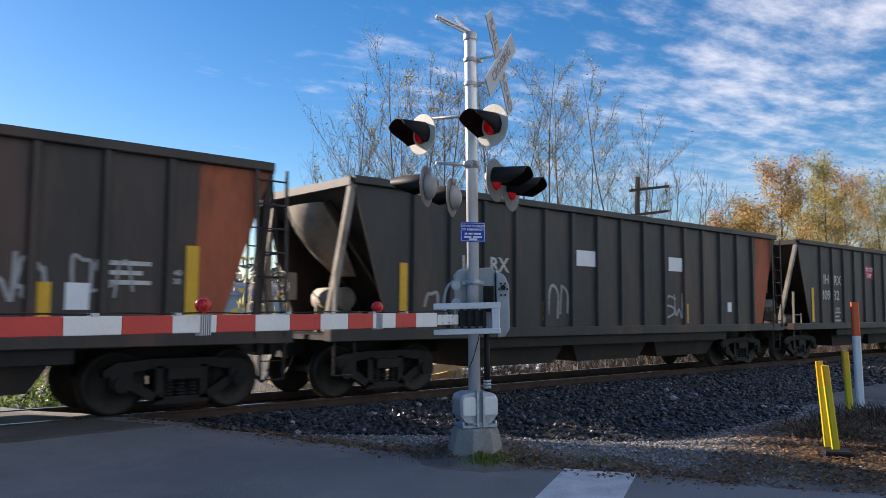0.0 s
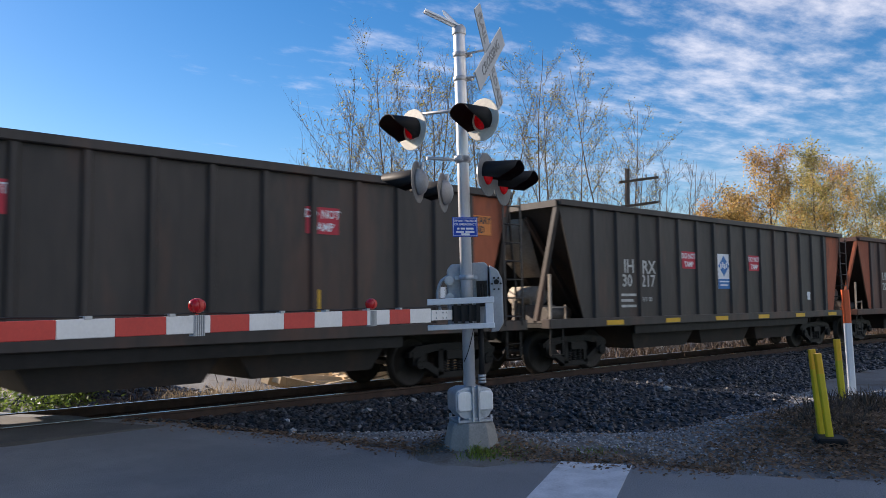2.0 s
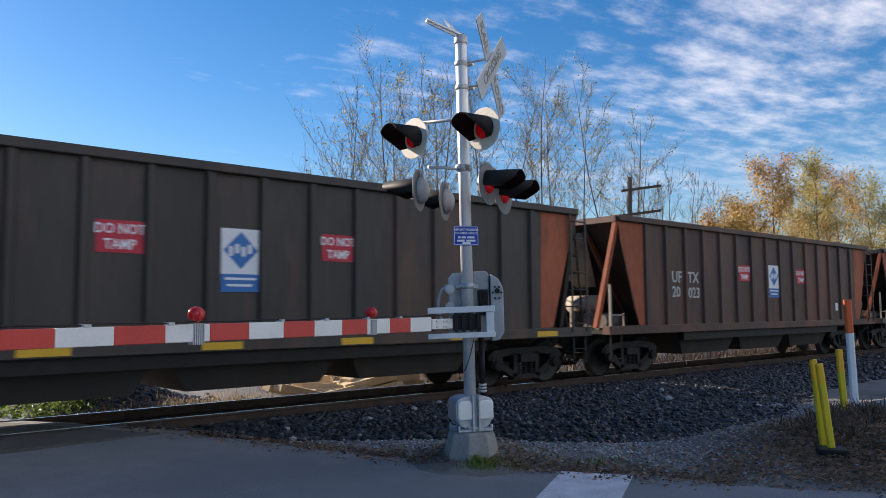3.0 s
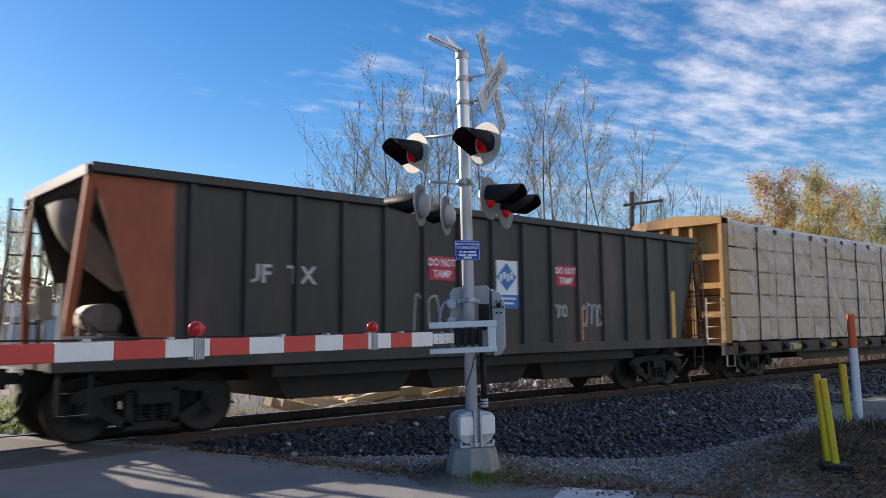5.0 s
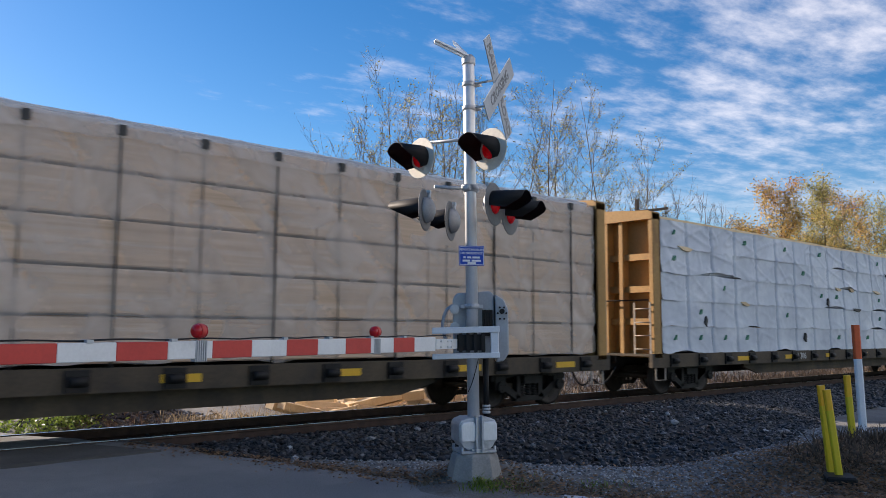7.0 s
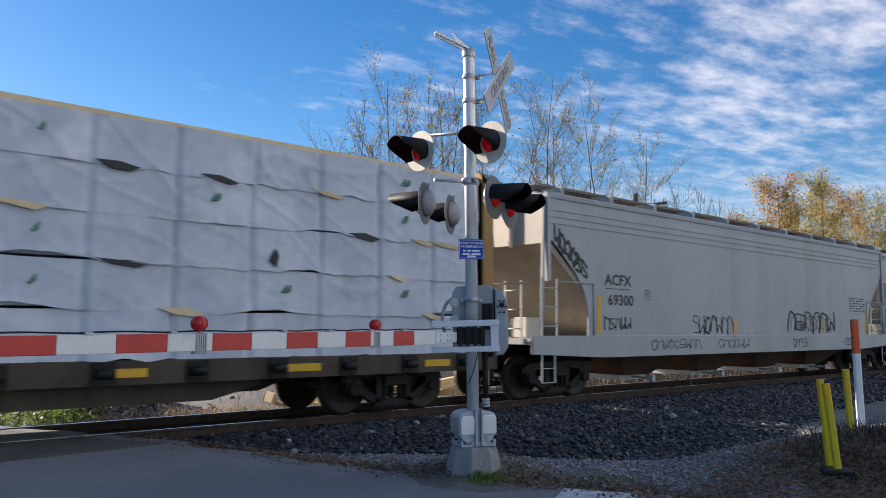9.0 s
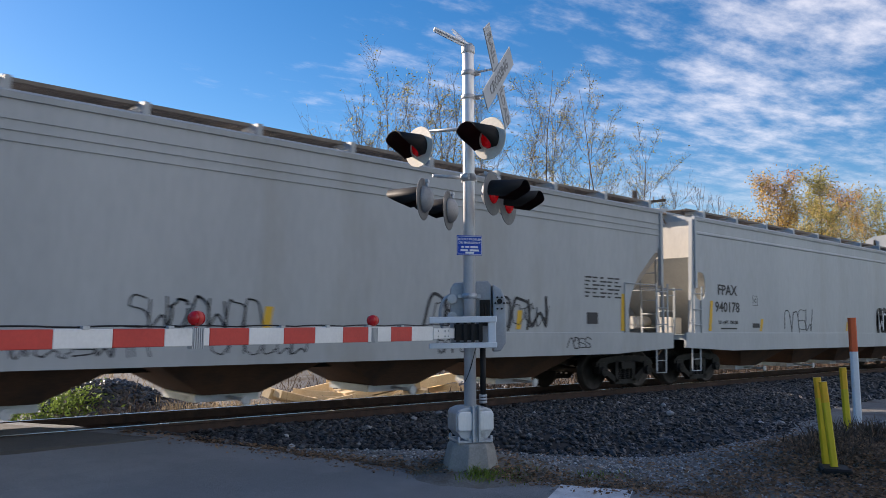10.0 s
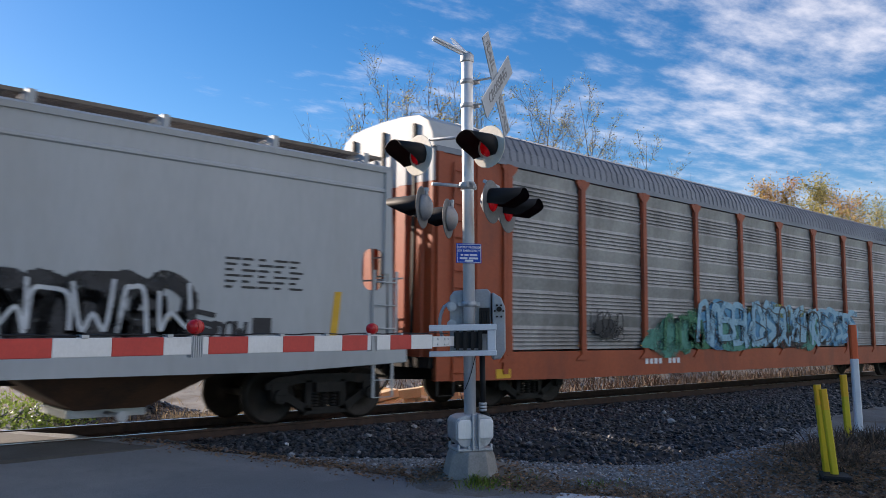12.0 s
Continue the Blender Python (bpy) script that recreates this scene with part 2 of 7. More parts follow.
M["greycar"] = material("light_grey_hopper_paint", (0.43, 0.445, 0.45), (0.355, 0.37, 0.378), 0.5, scale=0.8, fine=14, streak=0.8, bump=0.12, c=(0.29, 0.28, 0.255), cut=(0.54, 0.80))
M["whitecar"] = material("pale_grey_hopper_paint", (0.46, 0.48, 0.49), (0.39, 0.41, 0.42), 0.5, scale=0.8, fine=14, streak=0.8, bump=0.12, c=(0.35, 0.345, 0.33), cut=(0.54, 0.82))
M["tanend"] = material("dusty_tan_end_sheet", (0.42, 0.34, 0.26), (0.30, 0.24, 0.18), 0.7, scale=1.2, fine=25, streak=0.5, bump=0.12, c=(0.2, 0.15, 0.11), cut=(0.55, 0.8))
M["chute"] = material("rust_brown_chute", (0.125, 0.058, 0.030), (0.06, 0.032, 0.02), 0.8, scale=1.4, fine=25, streak=0.5, c=(0.03, 0.022, 0.02), cut=(0.48, 0.72))
M["orangecar"] = material("orange_rack_paint", (0.43, 0.080, 0.022), (0.30, 0.056, 0.018), 0.55, scale=1.3, fine=16, streak=0.6, bump=0.12, c=(0.16, 0.040, 0.022), cut=(0.54, 0.78))
M["corr"] = material("dull_galvanized_panel", (0.42, 0.425, 0.42), (0.25, 0.252, 0.25), 0.5, metal=0.35, scale=0.9, fine=14, streak=0.55, bump=0.1, c=(0.16, 0.158, 0.15), cut=(0.48, 0.70))
# car paint made warmer and paler: sunlight on the ends put into the colour
M["endpale"] = material("sun_paled_end_sheet", (0.66, 0.62, 0.55), (0.54, 0.50, 0.44), 0.65, scale=1.2, fine=20, streak=0.7, bump=0.1, c=(0.40, 0.35, 0.29), cut=(0.56, 0.85))
# white sheeting greyed for weathering and for the shade on the blades' face
M["buckwhite"] = material("weathered_shaded_sheeting", (0.52, 0.54, 0.56), (0.42, 0.44, 0.46), 0.6, scale=3, fine=40, bump=0.04)
M["labelorange"] = material("orange_label", (0.78, 0.25, 0.05), (0.66, 0.20, 0.04), 0.6, scale=4, bump=0)
M["roof"] = material("grey_blue_roof_panel", (0.21, 0.235, 0.275), (0.15, 0.168, 0.20), 0.5, metal=0.4, scale=1.0, fine=25, bump=0.08)
M["tagblack"] = material("black_spray_paint", (0.015, 0.015, 0.018), (0.04, 0.04, 0.045), 0.6, bump=0, c=(0.12, 0.12, 0.12), cut=(0.62, 0.78))
M["tagwhite"] = material("pale_spray_paint", (0.42, 0.42, 0.42), (0.26, 0.26, 0.26), 0.7, bump=0)
M["printgreen"] = material("green_print", (0.09, 0.30, 0.17), (0.07, 0.24, 0.14), 0.6, bump=0)
M["chutedark"] = material("chute_steel_and_slope_shade", (0.035, 0.028, 0.024), (0.02, 0.017, 0.015), 0.75, scale=1.5, fine=25, streak=0.5, c=(0.07, 0.04, 0.028), cut=(0.5, 0.75))
M["grate"] = material("rusty_grating", (0.25, 0.205, 0.165), (0.15, 0.122, 0.095), 0.8, scale=3, fine=30)
M["bark"] = material("grey_brown_bark", (0.16, 0.13, 0.105), (0.09, 0.074, 0.062), 0.9, scale=5, fine=40, bump=0.4)
M["leafgold"] = material("golden_autumn_leaves", (0.60, 0.40, 0.12), (0.42, 0.30, 0.10), 0.7, scale=0.35, fine=3, bump=0, island=0.5, c=(0.50, 0.21, 0.07), cut=(0.5, 0.65))
M["leafolive"] = material("olive_leaves", (0.42, 0.35, 0.12), (0.28, 0.27, 0.09), 0.7, scale=0.5, fine=3, bump=0, island=0.45, c=(0.52, 0.36, 0.11), cut=(0.5, 0.65))
M["leafgreen"] = material("fresh_green_weed", (0.20, 0.28, 0.05), (0.13, 0.19, 0.035), 0.7, scale=2, fine=8, bump=0, island=0.4)
M["straw"] = material("dry_straw", (0.34, 0.27, 0.18), (0.20, 0.15, 0.09), 0.85, scale=3, fine=12, bump=0, island=0.4)
M["litter"] = material("brown_leaf_litter", (0.33, 0.205, 0.12), (0.17, 0.108, 0.068), 0.85, scale=3, fine=12, bump=0, island=0.6)
M["weed"] = material("dark_dry_weed", (0.15, 0.10, 0.066), (0.075, 0.052, 0.036), 0.9, scale=3, fine=12, bump=0, island=0.5)
M["haze"] = material("hazy_far_wood", (0.20, 0.18, 0.16), (0.13, 0.125, 0.12), 0.95, scale=0.3, fine=2, bump=0, c=(0.22, 0.15, 0.09), cut=(0.5, 0.7))
M["paleblue"] = material("pale_blue_sheet_metal", (0.46, 0.54, 0.60), (0.40, 0.48, 0.54), 0.6, scale=0.3, fine=4, bump=0)
M["poletimber"] = material("old_pole_timber", (0.13, 0.095, 0.07), (0.08, 0.06, 0.045), 0.9, scale=3, fine=30, streak=0.7)


def leafy(m, amount=0.45):
    """Lets light through a leaf material."""
    N, L = m.node_tree.nodes, m.node_tree.links
    bs = N["Principled BSDF"]
    tr, mx = N.new("ShaderNodeBsdfTranslucent"), N.new("ShaderNodeMixShader")
    L.new(bs.inputs["Base Color"].links[0].from_socket, tr.inputs["Color"])
    mx.inputs[0].default_value = amount
    L.new(bs.outputs[0], mx.inputs[1])
    L.new(tr.outputs[0], mx.inputs[2])
    L.new(mx.outputs[0], N["Material Output"].inputs["Surface"])


for key in ("leafgold", "leafolive", "leafgreen", "straw", "litter"):
    leafy(M[key])


def film_material():
    """Cloudy thin plastic: a see-through part mixed with a milky one."""
    m = bpy.data.materials.new("sheer_film")
    m.use_nodes = True
    N, L = m.node_tree.nodes, m.node_tree.links
    bs = N["Principled BSDF"]
    bs.inputs["Base Color"].default_value, bs.inputs["Roughness"].default_value = (0.76, 0.67, 0.60, 1), 0.3
    tr, mx, no, co, rg = (N.new(k) for k in ("ShaderNodeBsdfTransparent", "ShaderNodeMixShader", "ShaderNodeTexNoise", "ShaderNodeTexCoord", "ShaderNodeMapRange"))
    no.inputs["Scale"].default_value, no.inputs["Detail"].default_value, no.inputs["Distortion"].default_value = 1.3, 7, 0.8
    rg.inputs["From Min"].default_value, rg.inputs["From Max"].default_value = 0.35, 0.65
    rg.inputs["To Min"].default_value, rg.inputs["To Max"].default_value = 0.20, 0.46
    L.new(co.outputs["Object"], no.inputs["Vector"])
    L.new(no.outputs[0], rg.inputs[0])
    L.new(rg.outputs[0], mx.inputs[0])
    L.new(tr.outputs[0], mx.inputs[1])
    L.new(bs.outputs[0], mx.inputs[2])
    L.new(mx.outputs[0], N["Material Output"].inputs["Surface"])
    return m


M["sheer"] = film_material()


def spray_material(name, a, b, thin=0.40, full=0.56, scale=1.8):
    """Sprayed paint: solid in places, worn and thinned out to nothing in others."""
    m = material(name, a, b, 0.6, scale=5, fine=30, bump=0)
    N, L = m.node_tree.nodes, m.node_tree.links
    bs = N["Principled BSDF"]
    tr, mx, no, co, rg = (N.new(k) for k in ("ShaderNodeBsdfTransparent", "ShaderNodeMixShader", "ShaderNodeTexNoise", "ShaderNodeTexCoord", "ShaderNodeMapRange"))
    no.inputs["Scale"].default_value, no.inputs["Detail"].default_value, no.inputs["Roughness"].default_value = scale, 8, 0.65
    rg.inputs["From Min"].default_value, rg.inputs["From Max"].default_value = thin, full
    L.new(co.outputs["Object"], no.inputs["Vector"])
    L.new(no.outputs[0], rg.inputs[0])
    L.new(rg.outputs[0], mx.inputs[0])
    L.new(tr.outputs[0], mx.inputs[1])
    L.new(bs.outputs[0], mx.inputs[2])
    L.new(mx.outputs[0], N["Material Output"].inputs["Surface"])
    return m


for key, a, b, thin, full in (("fogteal", (0.07, 0.30, 0.22), (0.05, 0.22, 0.18), 0.42, 0.58), ("fogblue", (0.04, 0.20, 0.42), (0.10, 0.33, 0.46), 0.38, 0.52), ("foggreen", (0.03, 0.17, 0.09), (0.05, 0.24, 0.12), 0.43, 0.60),
                              ("fogcyan", (0.30, 0.52, 0.62), (0.20, 0.40, 0.55), 0.36, 0.50), ("fogblack", (0.012, 0.012, 0.014), (0.05, 0.05, 0.055), 0.36, 0.54), ("fogyellow", (0.45, 0.40, 0.04), (0.36, 0.36, 0.06), 0.50, 0.75),
                              ("linewhite", (0.66, 0.68, 0.70), (0.48, 0.50, 0.52), 0.26, 0.40), ("lineblack", (0.015, 0.015, 0.018), (0.035, 0.035, 0.04), 0.26, 0.42)):
    M[key] = spray_material(key.replace("fog", "thin_spray_").replace("line", "worn_spray_line_"), a, b, thin, full)


# ---- mesh helpers ----
def part(name, bm, mat, parent=None, label="", at=None):
    """Links a bmesh as one mesh object, under a thing or a part."""
    me = bpy.data.meshes.new(name)
    bm.to_mesh(me)
    bm.free()
    return place(name, me, mat, parent, label, at)


def place(name, me, mat, parent=None, label="", at=None):
    if mat is not None and not me.materials:
        me.materials.append(M[mat])
    ob = new(name, me)
    if parent is not None:
        ob.parent = parent
    if at is not None:
        ob.matrix_basis = at
    if label:
        ob["label"] = label
    return ob


def box(bm, x0, x1, y0, y1, z0, z1, m=None):
    vs = [bm.verts.new((x, y, z)) for x in (x0, x1) for y in (y0, y1) for z in (z0, z1)]
    if m is not None:
        for v in vs:
            v.co = m @ v.co
    for f in ((0, 1, 3, 2), (4, 6, 7, 5), (0, 4, 5, 1), (2, 3, 7, 6), (0, 2, 6, 4), (1, 5, 7, 3)):
        bm.faces.new([vs[i] for i in f])
    return vs


def bevelled(bm, w=0.01, seg=2):
    bmesh.ops.bevel(bm, geom=bm.edges[:], offset=w, segments=seg, affect="EDGES", profile=0.6)
    return bm


def rod(bm, p, q, r, n=8, r2=None, cap=True):
    p, q = Vector(p), Vector(q)
    d = (q - p).normalized()
    a = d.orthogonal().normalized()
    b = d.cross(a)
    r2 = r if r2 is None else r2
    rings = [[bm.verts.new(o + (a * math.cos(t) + b * math.sin(t)) * rr) for t in (2 * math.pi * i / n for i in range(n))] for o, rr in ((p, r), (q, r2))]
    for i in range(n):
        f = bm.faces.new((rings[0][i], rings[0][(i + 1) % n], rings[1][(i + 1) % n], rings[1][i]))
        f.smooth = n > 5
    if cap:
        bm.faces.new(rings[0][::-1])
        bm.faces.new(rings[1])


def tube(bm, pts, r, n=6):
    """A bent round bar through points, in one piece."""
    pts = [Vector(p) for p in pts]
    rings = []
    for i, p in enumerate(pts):
        d = (pts[min(i + 1, len(pts) - 1)] - pts[max(i - 1, 0)]).normalized()
        a = d.cross(Vector((0.13, 0.31, 0.94))).normalized()
        b = d.cross(a)
        rings.append([bm.verts.new(p + (a * math.cos(2 * math.pi * k / n) + b * math.sin(2 * math.pi * k / n)) * r) for k in range(n)])
    for u, v in zip(rings, rings[1:]):
        for k in range(n):
            bm.faces.new((u[k], u[(k + 1) % n], v[(k + 1) % n], v[k])).smooth = True


def beam(bm, p, q, w, h, side=(0, 1, 0)):
    """A bar of rectangular section from p to q; w along side, h across it."""
    p, q, s = Vector(p), Vector(q), Vector(side).normalized()
    d = (q - p).normalized()
    u = d.cross(s).normalized() * h / 2
    s = s * w / 2
    vs = [bm.verts.new(o + a + b) for o in (p, q) for a, b in ((s, u), (s, -u), (-s, -u), (-s, u))]
    for f in ((0, 1, 2, 3), (7, 6, 5, 4), (0, 4, 5, 1), (1, 5, 6, 2), (2, 6, 7, 3), (3, 7, 4, 0)):
        bm.faces.new([vs[i] for i in f])


def prism(bm, pts, axis, a, b):
    """A polygon of 2D points drawn out from a to b along an axis."""
    def co(u, v, w):
        return {"x": (w, u, v), "y": (u, w, v), "z": (u, v, w)}[axis]
    r0 = [bm.verts.new(co(u, v, a)) for u, v in pts]
    r1 = [bm.verts.new(co(u, v, b)) for u, v in pts]
    k = len(pts)
    for i in range(k):
        bm.faces.new((r0[i], r0[(i + 1) % k], r1[(i + 1) % k], r1[i]))
    bm.faces.new(r0[::-1])
    bm.faces.new(r1)
    return bm


def lathe(bm, prof, axis="z", n=24, m=None, close=False):
    """Turns a profile of (radius, height) about an axis."""
    rings = []
    for r, h in prof:
        ring = []
        for i in range(n):
            t = 2 * math.pi * i / n
            c = {"z": (r * math.cos(t), r * math.sin(t), h), "y": (r * math.cos(t), h, r * math.sin(t)), "x": (h, r * math.cos(t), r * math.sin(t))}[axis]
            v = Vector(c)
            ring.append(bm.verts.new(m @ v if m is not None else v))
        rings.append(ring)
    for j in range(len(rings) - 1):
        for i in range(n):
            f = bm.faces.new((rings[j][i], rings[j][(i + 1) % n], rings[j + 1][(i + 1) % n], rings[j + 1][i]))
            f.smooth = True
    if not close:
        bm.faces.new(rings[0][::-1])
        bm.faces.new(rings[-1])


def mesh_from(name, verts, faces, smooth=False):
    me = bpy.data.meshes.new(name)
    me.from_pydata(verts, [], faces)
    if smooth:
        me.polygons.foreach_set("use_smooth", [True] * len(me.polygons))
    me.update()
    return me


TEXTS = {}


def lettering(text, size, depth=0.003, sx=1.0):
    """A mesh of letters in the xz plane, facing -y, its middle at the origin."""
    key = (text, size, depth, sx)
    if key not in TEXTS:
        cu = bpy.data.curves.new("letters", "FONT")
        cu.body, cu.size, cu.extrude, cu.align_x, cu.align_y = text, size, depth / 2, "CENTER", "CENTER"
        cu.resolution_u = 2
        cu.offset = size * 0.018
        ob = bpy.data.objects.new("letters", cu)
        me = bpy.data.meshes.new_from_object(ob)
        me.transform(Matrix.Rotation(radians(90), 4, "X") @ Matrix.Diagonal((sx, 1, 1, 1)))
        me.materials.clear()
        bpy.data.objects.remove(ob)
        TEXTS[key] = me
    return TEXTS[key].copy()


def thing(name, at, label, category, group="", kind=""):
    return tagged_at(new(name), at, label, category, group, kind)


def tagged_at(ob, at, label, category, group="", kind=""):
    ob.matrix_basis = at
    return tagged(ob, label, category, group, kind)


rng = random.Random(4)
nrng = np.random.default_rng(11)


# ---- ground, road, track ----
RAIL_Z, TRACK_Y = 0.22, 12.30
ROAD_U = Vector((-0.42, 0.907, 0)).normalized()        # way of the road over the track
ROAD_N = Vector((ROAD_U.y, -ROAD_U.x, 0))              # to its right-hand edge
ROAD_EDGE = 8.42                                       # its right edge, along ROAD_N


def smooth(a, b, x):
    t = min(max((x - a) / (b - a), 0), 1)
    return t * t * (3 - 2 * t)


def road_z(x, y):
    return 0.055 + 0.15 * smooth(7.6, 10.8, y) - 0.14 * smooth(14.2, 18, y)


def ground_z(x, y):
    n = noise.noise((x * 0.7, y * 0.7, 0)) * 0.03 + noise.noise((x * 0.22, y * 0.22, 3)) * 0.05
    over = x * ROAD_N.x + y * ROAD_N.y
    off = over - ROAD_EDGE
    z = 0.04 + n * smooth(0, 3, off)
    # a shallow dip beside the ballast
    z -= 0.10 * smooth(1.0, 3.5, off) * smooth(5.0, 6.5, y) * (1 - smooth(7.0, 8.6, y))
    # leaf bank by the marker posts
    z += 0.16 * smooth(8.6, 10.6, x) * (1 - smooth(4.6, 6.4, y)) * smooth(1.0, 3.0, off)
    if y > 8:
        z += (0.035 - z) * smooth(9.6, 10.6, y)
    if y > 14.3:
        z = 0.035 - 0.42 * smooth(14.3, 16.6, y) + n * smooth(15, 17, y) * 2
        z += (1.0 + n * 5) * smooth(16.5, 24, y) * smooth(4, 18, x)
        z -= 1.6 * smooth(22, 60, y) * (1 - smooth(-6, 8, x))
    z += 0.30 * math.exp(-((x - 6.2) ** 2 + (y - 6.5) ** 2) / 0.60)
    z += 0.75 * math.exp(-((x - 6.2) ** 2 / 2.2 + (y - 18.2) ** 2 / 1.2)) + 0.4 * math.exp(-((x - 2.0) ** 2 / 6 + (y - 21) ** 2 / 6))
    if off < 0.6 and y < 70:
        z += (road_z(x, y) - 0.03 - z) * smooth(0.6, 0.05, off)
    # earth and grit heaped against the foundation, over the road's edge
    z += 0.18 * math.exp(-((x - 6.30) ** 2 + (y - 6.55) ** 2) / 0.26)
    return z


def axis_steps(lo, hi, step, far):
    mid = list(np.arange(lo, hi + 1e-6, step))
    grow = []
    s, v = step * 1.6, hi + step
    while v < far:
        grow.append(v)
        s *= 1.45
        v += s
    left, s, v = [], step * 1.6, lo - step
    while v > -far:
        left.append(v)
        s *= 1.45
        v -= s
    return left[::-1] + mid + grow


gx, gy = axis_steps(-6, 30, 0.3, 2500), axis_steps(-2, 26, 0.3, 2500)
gv = [(x, y, ground_z(x, y)) for y in gy for x in gx]
W_ = len(gx)
gf = [(j * W_ + i, j * W_ + i + 1, (j + 1) * W_ + i + 1, (j + 1) * W_ + i) for j in range(len(gy) - 1) for i in range(W_ - 1)]
ground = place("ground", mesh_from("ground", gv, gf, True), "earth")
tagged(ground, "grey gravelly earth beside and behind the railway track", "ground", kind="structure")


def road_strip(name, u0, u1, n0, n1, mat, lift, step=0.5, edge=0.0):
    """A strip of road between two distances along it and across it, with its own thickness."""
    us = list(np.linspace(u0, u1, max(int((u1 - u0) / step), 1) + 1))
    verts, faces = [], []
    for u in us:
        w = edge * noise.noise((u * 1.7, n1, 0)) if edge else 0
        for nn, dz in ((n0, -0.06), (n0, 0), (n0 + (n1 - n0) * 0.5, 0), (n1 + w, 0), (n1 + w + 0.05, -0.06)):
            p = ROAD_U * u + ROAD_N * nn
            verts.append((p.x, p.y, road_z(p.x, p.y) + lift + dz))
    for j in range(len(us) - 1):
        for i in range(4):
            a = j * 5 + i
            faces.append((a, a + 1, a + 6, a + 5))
    return place(name, mesh_from(name, verts, faces), mat)


tagged(road_strip("road", -40, 60, -0.6, ROAD_EDGE, "asphalt", 0.0, edge=0.22), "worn grey asphalt road leading to the level crossing", "road", kind="structure")
# asphalt of the crossing itself, level with the rail heads
for nm, y0, y1 in (("crossing_surface_near", 10.3, TRACK_Y - 0.80), ("crossing_surface_middle", TRACK_Y - 0.64, TRACK_Y + 0.68), ("crossing_surface_far", TRACK_Y + 0.83, 14.6)):
    bm = bmesh.new()
    xr = [(ROAD_EDGE - 0.3 - y * ROAD_N.y) / ROAD_N.x for y in (y0, y1)]
    xl = [(-0.6 - y * ROAD_N.y) / ROAD_N.x for y in (y0, y1)]
    for z, s in ((RAIL_Z - 0.012, 1),):
        prism(bm, [(xl[0], y0), (xr[0], y0), (xr[1], y1), (xl[1], y1)], "z", -0.05, z)
    tagged(part(nm, bm, "crossing"), "dark asphalt surface filling the level crossing", "crossing surface", kind="structure")
# stop line
bm = bmesh.new()
pts = [(6.66, 5.56), (7.02, 4.90), (4.42, 3.46), (4.06, 4.12)]
prism(bm, [(x, y) for x, y in pts], "z", 0.03, 0.0595)
tagged(part("stop_line", bm, "paint"), "worn white stop line painted on the asphalt", "road marking", kind="structure")

# rails
for side in (-1, 1):
    y = TRACK_Y + side * 0.7525
    rail = thing("rail", pose(0, y, RAIL_Z), "rusty steel rail with a polished head", "rail", "rails of the track", "structure")
    bm = bmesh.new()
    prism(bm, [(-0.07, -0.18), (0.07, -0.18), (0.07, -0.165), (0.012, -0.14), (0.012, -0.045), (0.036, -0.035), (0.036, -0.004), (-0.036, -0.004),
               (-0.036, -0.035), (-0.012, -0.045), (-0.012, -0.14), (-0.07, -0.165)], "x", -250, 400)
    part("rail_web", bm, "rail", rail)
    bm = bmesh.new()
    prism(bm, [(-0.033, -0.004), (0.033, -0.004), (0.028, 0.0), (-0.028, 0.0)], "x", -250, 400)
    part("rail_head", bm, "railtop", rail, "polished rail head")
# ties
bm = bmesh.new()
box(bm, -0.115, 0.115, -1.3, 1.3, -0.17, 0.0)
bevelled(bm, 0.012, 1)
tie = part("tie", bm, "tie", None, "", pose(4.6, TRACK_Y, RAIL_Z - 0.175))
tagged(tie, "weathered dark timber railway tie in the ballast", "railway tie", "ties under the rails", "structure")
for i in range(1, 130):
    copy_thing(tie, pose(4.6 + i * 0.53 + rng.uniform(-0.02, 0.02), TRACK_Y + rng.uniform(-0.03, 0.03), RAIL_Z - 0.175 + rng.uniform(-0.01, 0.004), 0, 0, rng.uniform(-0.8, 0.8)))


def stones(name, count, where, size, mat, label, category):
    """Many small broken stones in one mesh."""
    ico = np.array([(0, 0, 1), (.89, 0, .45), (.28, .85, .45), (-.72, .53, .45), (-.72, -.53, .45), (.28, -.85, .45),
                    (.72, .53, -.45), (-.28, .85, -.45), (-.89, 0, -.45), (-.28, -.85, -.45), (.72, -.53, -.45), (0, 0, -1)])
    tri = [(0, 1, 2), (0, 2, 3), (0, 3, 4), (0, 4, 5), (0, 5, 1), (1, 6, 2), (2, 7, 3), (3, 8, 4), (4, 9, 5), (5, 10, 1), (2, 6, 7), (3, 7, 8), (4, 8, 9), (5, 9, 10), (1, 10, 6)]
    V, F = [], []
    for k in range(count):
        x, y, z = where()
        s = size * rng.uniform(0.55, 1.5)
        p = ico * (np.array((1, rng.uniform(0.6, 1), rng.uniform(0.45, 0.8))) * s) * nrng.uniform(0.72, 1.2, (12, 1))
        a, b = rng.uniform(0, 6.28), rng.uniform(-0.5, 0.5)
        ca, sa, cb, sb = math.cos(a), math.sin(a), math.cos(b), math.sin(b)
        p = np.stack((p[:, 0], cb * p[:, 1] - sb * p[:, 2], sb * p[:, 1] + cb * p[:, 2]), 1)
        p = np.stack((ca * p[:, 0] - sa * p[:, 1], sa * p[:, 0] + ca * p[:, 1], p[:, 2]), 1) + (x, y, z + s * 0.25)
        base = len(V)
        V.extend(map(tuple, p))
        F.extend((a_ + base, b_ + base, c_ + base) for a_, b_, c_ in tri)
    return tagged(place(name, mesh_from(name, V, F), mat), label, category, kind="stuff")


